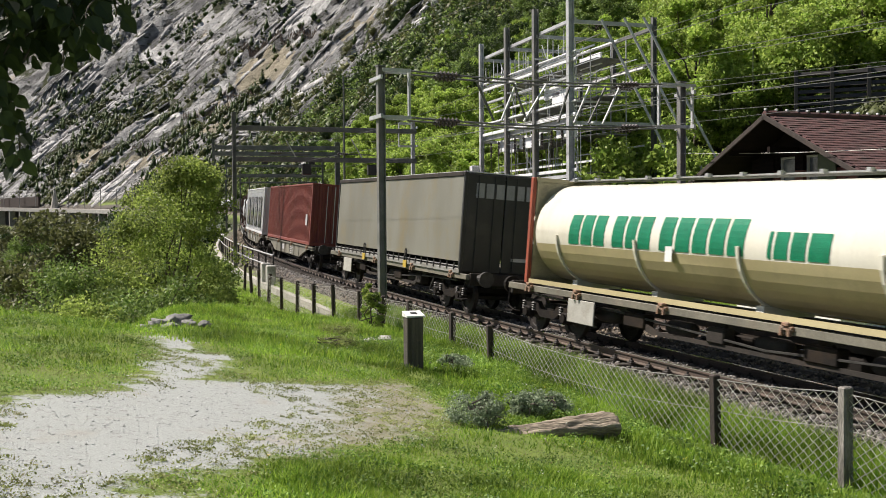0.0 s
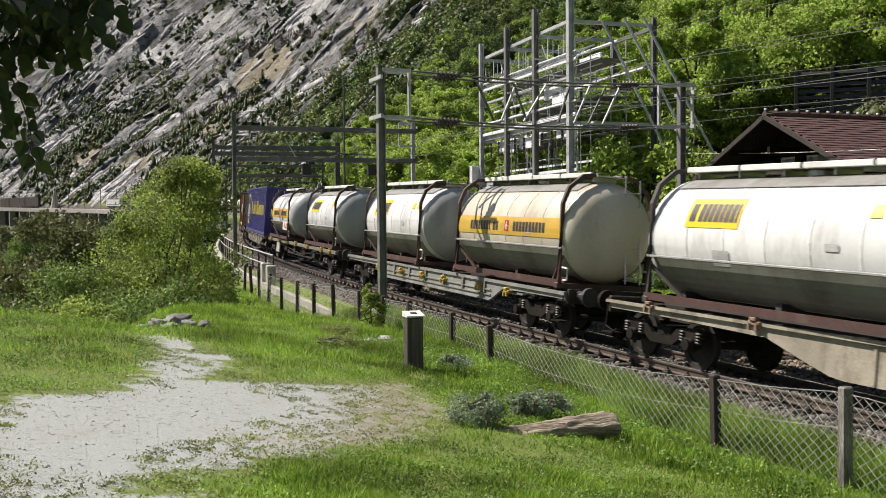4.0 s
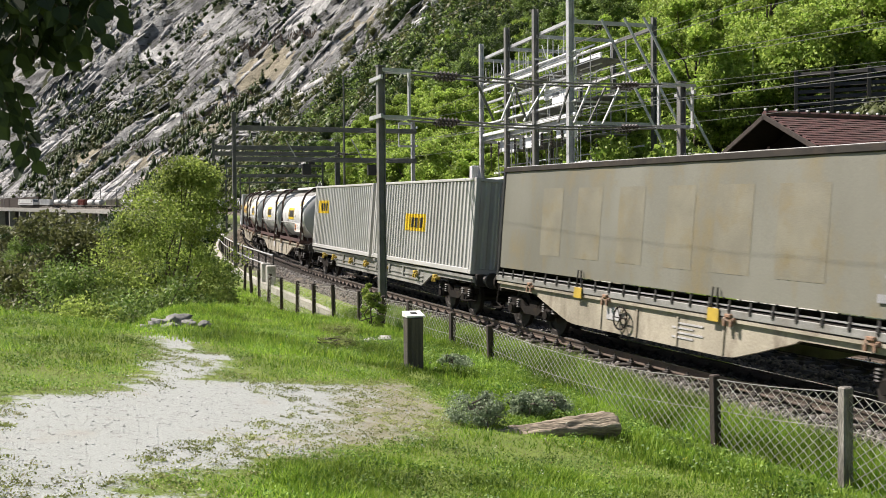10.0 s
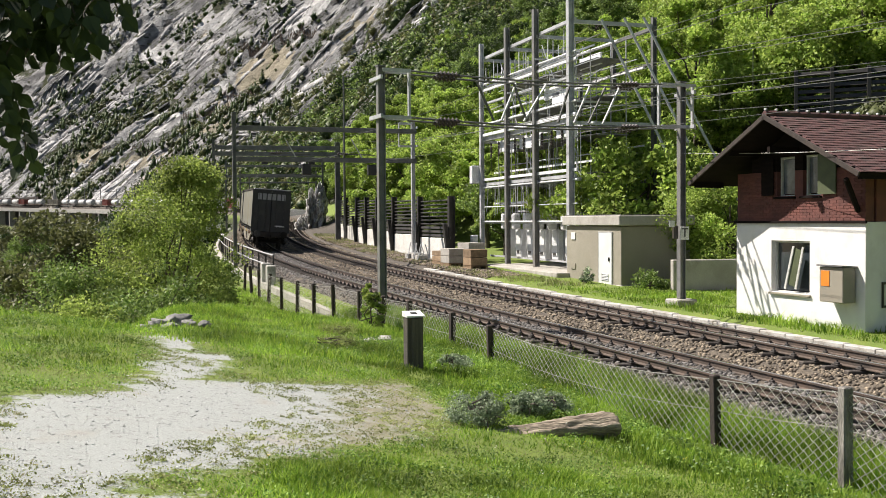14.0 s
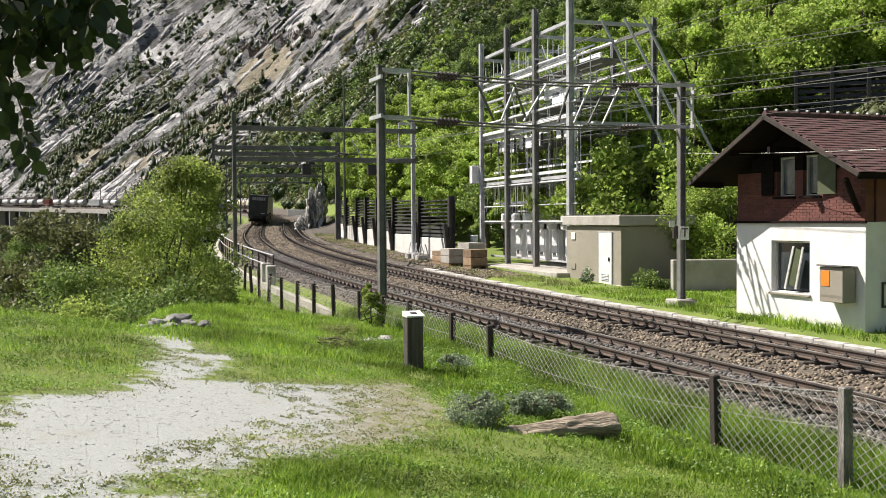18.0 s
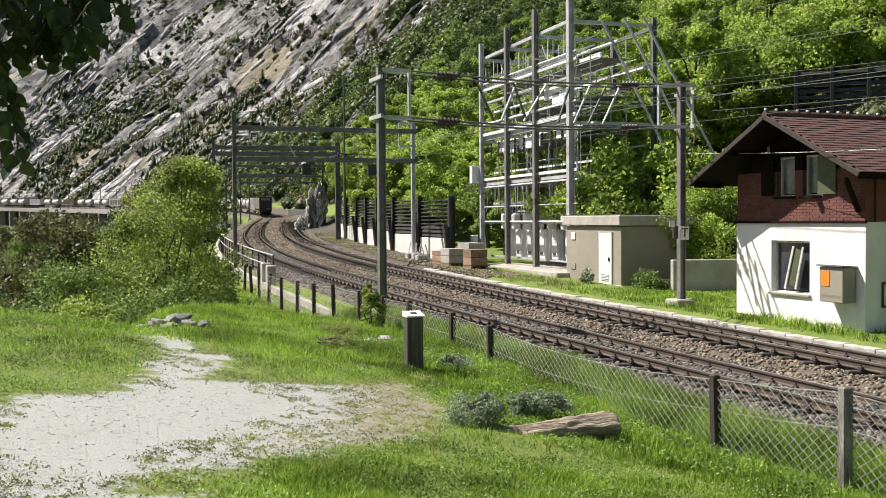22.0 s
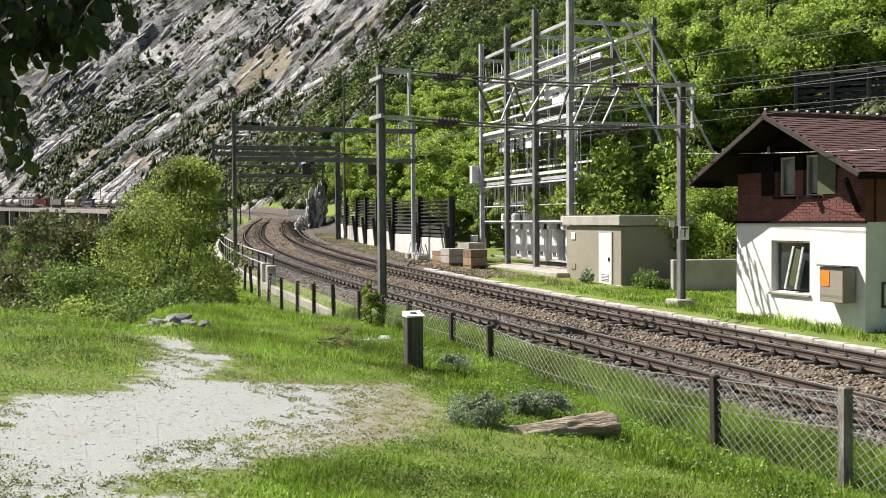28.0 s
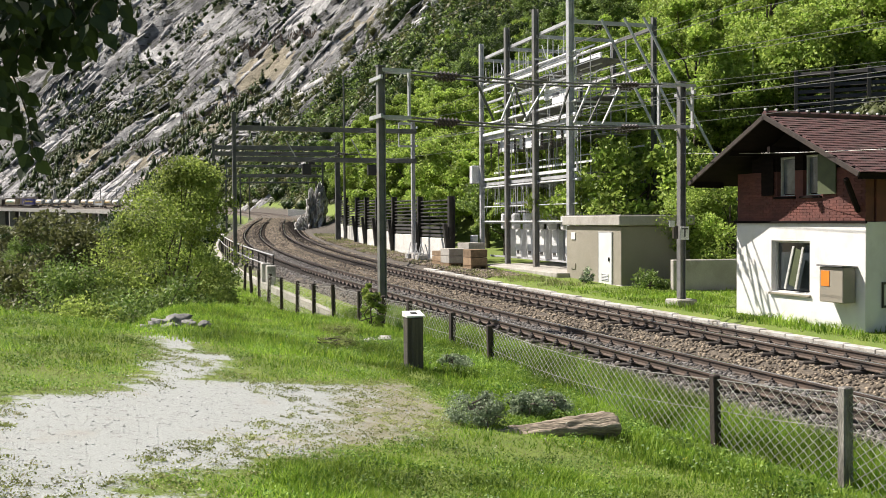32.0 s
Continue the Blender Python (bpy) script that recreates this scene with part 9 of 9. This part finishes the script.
def rock_slabs(name, n, s_rng, d_rng, size, material, label, seed, thin):
    """Angular slabs half sunk in the slope, lying along the beds."""
    r = np.random.RandomState(seed)
    s = r.uniform(*s_rng, n)
    d = d_rng[0] + (d_rng[1] - d_rng[0]) * r.rand(n) ** 1.1
    x, y, t = np.interp(s, TS, TX), np.interp(s, TS, TY), np.interp(s, TS, TH)
    x, y = x + np.cos(t) * d, y - np.sin(t) * d
    z, s2, d2 = lay(x, y)
    q, e2 = strata(s2, d2)
    k = (d2 > 9) & (vnoise(q / 13, e2 / 55, 1) + 0.5 * vnoise(q / 5, e2 / 17, 2) > thin)
    x, y, z, t = x[k], y[k], z[k], np.interp(s2[k], TS, TH)
    n = len(x)
    ux, uy = np.cos(t) * 0.86 - np.sin(t) * 0.51, -np.sin(t) * 0.86 - np.cos(t) * 0.51
    zu = lay(x + ux * 3, y + uy * 3)[0] - z
    zv = lay(x - uy * 3, y + ux * 3)[0] - z
    u = np.stack([ux, uy, zu / 3], -1)
    w = np.stack([-uy, ux, zv / 3], -1)
    u /= np.linalg.norm(u, axis=1)[:, None]
    nn = np.cross(u, w)
    nn /= np.linalg.norm(nn, axis=1)[:, None]
    w = np.cross(nn, u)
    a = r.normal(0.22, 0.2, n)[:, None]
    w, nn = w * np.cos(a) + nn * np.sin(a), nn * np.cos(a) - w * np.sin(a)
    b = r.normal(0, 0.2, n)[:, None]
    u, w = u * np.cos(b) + w * np.sin(b), w * np.cos(b) - u * np.sin(b)
    big = size[0] + (size[1] - size[0]) * r.rand(n) ** 2.2
    L, W, T = big * r.uniform(0.7, 1.7, n), big * r.uniform(0.22, 0.55, n), big * r.uniform(0.07, 0.2, n)
    base = np.array([(-1, -1, -1), (1, -0.8, -1), (0.8, 1, -1), (-0.9, 0.8, -1), (-0.85, -0.7, 0.8), (0.75, -0.9, 0.6), (0.6, 0.8, 0.9), (-0.7, 0.8, 0.5)])
    p = base[None] * (1 + 0.5 * (r.rand(n, 8, 3) - 0.5))
    v = np.stack([x, y, z], -1)[:, None] + p[..., :1] * (u * L[:, None])[:, None] + p[..., 1:2] * (w * W[:, None])[:, None] + p[..., 2:] * (nn * T[:, None])[:, None]
    f = np.array([(0, 3, 2, 1), (4, 5, 6, 7), (0, 1, 5, 4), (1, 2, 6, 5), (2, 3, 7, 6), (3, 0, 4, 7)])
    ff = (f[None] + (np.arange(n) * 8)[:, None, None]).reshape(-1, 4)
    return tagged(part(name, raw_mesh(name, v.reshape(-1, 3), ff, material), None), label, "rock", kind="stuff")


rock_slabs("bedrock_slabs", 12000, (270, 720), (10, 210), (0.5, 4.6), MAT_SLAB, "pale limestone slabs and ledges of the mountainside", 31, 0.0)
rock_slabs("flank_crags", 3200, (130, 330), (25, 170), (0.8, 3.6), MAT_SLAB, "grey crags between the trees of the flank", 32, 0.1)

# ---------------------------------------------------------------- the far viaduct
va = empty("viaduct", Matrix(), "concrete railway viaduct on slender piers across the gully", "viaduct")
vs_ = list(np.arange(425, 605, 6.0))
part("deck", sweep([(-3.2, -2.0), (6.5, -2.0), (6.5, -0.6), (-3.2, -0.6)], vs_, 0.0, lambda s: 0.0, tilt=False), MAT_CONCRETE, va)
part("parapet", sweep([(-3.6, -2.3), (-3.35, -2.3), (-3.35, -0.95), (-3.6, -0.95)], vs_, 0.0, lambda s: 0.0, tilt=False), MAT_KERB, va, "pale parapet")
for s in np.arange(432, 605, 12.0):
    part("pier", Mesh().box((0, 0, -7.5), (3.0, 1.1, 13), bevel=0.1), MAT_CONCRETE, va, at=track_pose(s, -2.0, -0.8))
for s in np.arange(420, 600, 19.0):
    t = empty("line_mast", track_pose(s, 5.6, 0), "thin dark overhead-line mast on the viaduct", "catenary mast", "masts on the viaduct")
    part("post", Mesh().box((0, 0, 4.0), (0.3, 0.3, 9.0)), MAT_GALV_DARK, t)
    part("arm", Mesh().box((-2.5, 0, 7.4), (5.0, 0.15, 0.15)), MAT_GALV_DARK, t)
py = empty("stone_pylon", track_pose(533, 6.5, 0), "pale tapered stone pylon beside the far line", "pylon")
part("shaft", Mesh().rod((0, 0, -2), (0, 0, 8.5), 2.4, 8, 0.5), MAT_CONCRETE, py)
tun = empty("gallery_wall", track_pose(566, 7.5, 0), "stone gallery wall beyond the viaduct, its shade put into a dark colour", "wall")
# the wall's shade is put into this dark brown material
part("wall", Mesh().box((0, 10, 2.5), (1.2, 46, 5.0), bevel=0.1), MAT_POST, tun)
# rockfall fences: rows of short stakes across the slabs
MAT_STAKE = mat("rusty_stake", (0.15, 0.098, 0.07), (0.085, 0.06, 0.045), scale=1, rough=0.85, bump=0, space="World")
for s0, d0, s1, d1, hh, gap in ((492, 87.5, 426, 88.5, 4.2, 0.9), (480, 66.5, 434, 62.5, 3.2, 1.7), (495, 56.5, 446, 56, 3.2, 1.7), (585, 47, 552, 53.5, 3.2, 1.7), (512, 37, 494, 38, 2.6, 1.5)):
    t = empty("rockfall_fence", Matrix(), "row of rust-brown rockfall stakes on the mountainside", "rockfall fence", "rockfall fences")
    m, rails = Mesh(), []
    nn = int(math.hypot(s1 - s0, d1 - d0) / gap)
    for i in range(nn + 1):
        u = i / nn
        p = tr(s0 + (s1 - s0) * u, d0 + (d1 - d0) * u)
        z = ground_z(p.x, p.y)
        top = hh * (0.85 + 0.3 * math.sin(i * 2.7) ** 2)
        m.box((p.x, p.y, z + top / 2 - 0.4), (0.24, 0.24, top + 0.8), rot=(4 * math.sin(i * 1.3), 5 * math.sin(i * 2.1), 0))
        rails.append((p.x, p.y, z + hh * 0.5))
    part("stake_row", m, MAT_STAKE, t)
    part("rail", Mesh().line(rails, 0.14, 4), MAT_STAKE, t)
# rock outcrop by the far curve
MAT_OUTCROP = mat("outcrop_limestone", (0.52, 0.505, 0.48), (0.27, 0.262, 0.25), scale=0.9, rough=0.95, bump=1.0, fine=5, space="World", dirt=(0.10, 0.10, 0.085), dirt_amount=0.7, vary=0.5, stretch=(1, 1, 0.5))


def crag(lumps, seed, material, at, label):
    """A jagged standing rock: cleft lumps grown into one another."""
    bm = bmesh.new()
    for k, (x, y, z, sx, sy, sz) in enumerate(lumps):
        ball = bmesh.ops.create_icosphere(bm, subdivisions=5, radius=1.0)["verts"]
        for v in ball:
            d = v.co.copy()
            p = Vector((d.x * sx, d.y * sy, d.z * sz * 0.4)) + Vector((seed * 7.1, k * 3.7, seed))
            cleft = abs(noise.noise(p * 1.9)) + 0.5 * abs(noise.noise(p * 4.3))
            w = 0.8 + 0.55 * noise.noise(p * 0.8) + 0.75 * cleft + 0.22 * noise.cell(p * 2.6)
            v.co = Vector((x + d.x * sx * w, y + d.y * sy * w, z + d.z * sz * (0.82 + 0.25 * cleft + 0.16 * noise.cell(p * 1.7))))
    me = bpy.data.meshes.new("rock_outcrop")
    bm.to_mesh(me)
    bm.free()
    me.materials.append(material)
    return tagged(part("rock_outcrop", me, None, None, at=at), label, "rock")


crag(((0.25, 0, 0, 0.62, 1.8, 4.1), (-0.75, 0.2, -0.6, 0.55, 1.8, 3.6), (-1.7, 0.6, -2.4, 0.75, 1.8, 2.2), (0.9, -0.4, -3.0, 0.6, 1.6, 2.0)), 27, MAT_OUTCROP, pose(-15.0, 120, 3.9, 0, 3, 8), "grey limestone outcrop beside the line")
tree("bush", 9, -12.9, 121.5, 4.6, 2.0, 18000, 0.055, MAT_LEAF_BRIGHT, "green bush beside the rock outcrop", z=-0.6, name="bush")
# pale fence beyond the curve
wf = empty("white_fence", Matrix(), "pale short concrete posts beyond the curve", "fence")
for k in range(10):
    part("white_post", Mesh().box((0, 0, 0.5), (0.5, 0.5, 1.8), bevel=0.03), MAT_SIGN, wf, at=track_pose(196 + k * 2.0, 8.6 - 0.3 * k, 0, 0))

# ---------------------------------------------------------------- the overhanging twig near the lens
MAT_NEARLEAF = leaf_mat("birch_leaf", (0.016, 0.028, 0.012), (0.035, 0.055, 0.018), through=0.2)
twigs = []


def birch_leaf(m, p, d, n_, size):
    """A toothed pointed leaf hanging from p along d."""
    d, n_ = Vector(d).normalized(), Vector(n_)
    u = d.cross(n_).normalized()
    n_ = u.cross(d).normalized()
    out = [(0, 0), (0.12, 0.26), (0.24, 0.36), (0.34, 0.42), (0.46, 0.38), (0.58, 0.33), (0.72, 0.22), (0.86, 0.10), (1, 0)]
    vs = [p + d * (a * size) for a, b in out]
    for s in (1, -1):
        vs += [p + d * (a * size) + u * (s * b * size) + n_ * (abs(b) * size * 0.25) for a, b in out]
    k = len(out)
    fs = []
    for i in range(k - 1):
        fs.append((i, i + 1, k + i + 1, k + i))
        fs.append((i, 2 * k + i, 2 * k + i + 1, i + 1))
    m.add([tuple(v) for v in vs], fs)


def twig(seed, x, y, z, length, lean, nleaf):
    """A hanging birch twig; its pivot is at the top."""
    rr = random.Random(seed)
    t = empty("birch_twig", pose(x, y, z), "hanging birch twig with dark toothed leaves", "twig", "hanging birch twigs")
    pts = [Vector((lean * u * length + 0.02 * math.sin(u * 6 + seed), 0.05 * math.sin(u * 4 + seed), -u * length)) for u in np.linspace(0, 1, 9)]
    part("stem", Mesh().line(pts, 0.0022, 5), MAT_BARK, t)
    for k in range(nleaf):
        u = (k + 0.6) / nleaf
        i = min(7, int(u * 8))
        p = pts[i].lerp(pts[i + 1], u * 8 - i)
        side = -1 if k % 2 else 1
        st = p + Vector((side * 0.012, rr.uniform(-0.015, 0.015), -0.008))
        m = Mesh()
        m.line([p, (p + st) / 2 + Vector((0, 0, 0.003)), st], 0.0008, 3)
        birch_leaf(m, st, (side * rr.uniform(0.1, 0.9), rr.uniform(-0.5, 0.5), -rr.uniform(0.6, 1.2)), (rr.uniform(-1, 1), -1, rr.uniform(-0.5, 0.6)), rr.uniform(0.036, 0.052))
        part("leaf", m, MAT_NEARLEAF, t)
    twigs.append(t)
    return t


TWIGS = ((-1.10, 0.30, 24), (-1.05, 0.46, 30), (-0.985, 0.22, 20), (-0.94, 0.22, 18), (-0.90, 0.17, 14), (-0.86, 0.13, 12), (-0.83, 0.20, 14), (-0.80, 0.10, 9), (-1.06, 0.42, 26), (-0.965, 0.17, 16), (-0.875, 0.22, 14), (-0.775, 0.18, 9))
TWIGS += tuple((x - 0.015, ln * 0.8, nl) for x, ln, nl in TWIGS[:7]) + ((-1.0, 0.12, 14), (-0.92, 0.1, 12), (-0.84, 0.08, 10), (-1.08, 0.2, 18))
for k, (x, ln, nl) in enumerate(TWIGS):
    twig(40 + k, x * 1.0, 2.36 + 0.08 * math.sin(k * 2.1), 3.64, ln, 0.05 * math.sin(k * 1.7), nl)


# the birch that the twigs hang from stands beside the camera
bt = empty("birch_tree", set_down(-3.6, 0.4, -0.1), "birch trunk with a bough reaching over the meadow", "tree")
bm_ = Mesh()
rr_ = random.Random(77)
base_ = Vector((-3.6, 0.4, ground_z(-3.6, 0.4) - 0.1))
limb(bm_, (0, 0, -0.2), (0.15, 0.1, 6.5), 0.17, 0.07, 0.12, rr_)
part("trunk", bm_, MAT_BARK, bt)
for tip in ((-1.1, 2.36, 3.68), (-0.76, 2.4, 3.66), (-0.95, 2.3, 3.67)):
    bm_ = Mesh()
    limb(bm_, (0.08, 0.06, 3.1), tuple(Vector(tip) - base_), 0.05, 0.012, 0.05, rr_)
    part("bough", bm_, MAT_BARK, bt)
part("bough", Mesh().line([Vector(p) - base_ for p in ((-1.12, 2.36, 3.66), (-0.95, 2.36, 3.67), (-0.76, 2.36, 3.66))], 0.014, 6), MAT_BARK, bt)


def sway():
    """The twigs stir in the wind and drift slowly to the right."""
    for k, t in enumerate(twigs):
        x, y, z = t.matrix_basis.translation
        rows = []
        for i in range(0, 33):
            tt = float(i)
            drift = 0.012 * np.clip((tt - 24) / 8, 0, 1)
            a = 2.2 * math.sin(tt * 0.9 + k * 0.7) + 1.2 * math.sin(tt * 2.1 + k) + 2.0 * np.clip((tt - 24) / 8, 0, 1)
            rows.append((tt, pose(x + drift, y, z, 1.5 * math.sin(tt * 1.3 + k * 1.9), a, 0)))
        walk(t, rows)



motions()
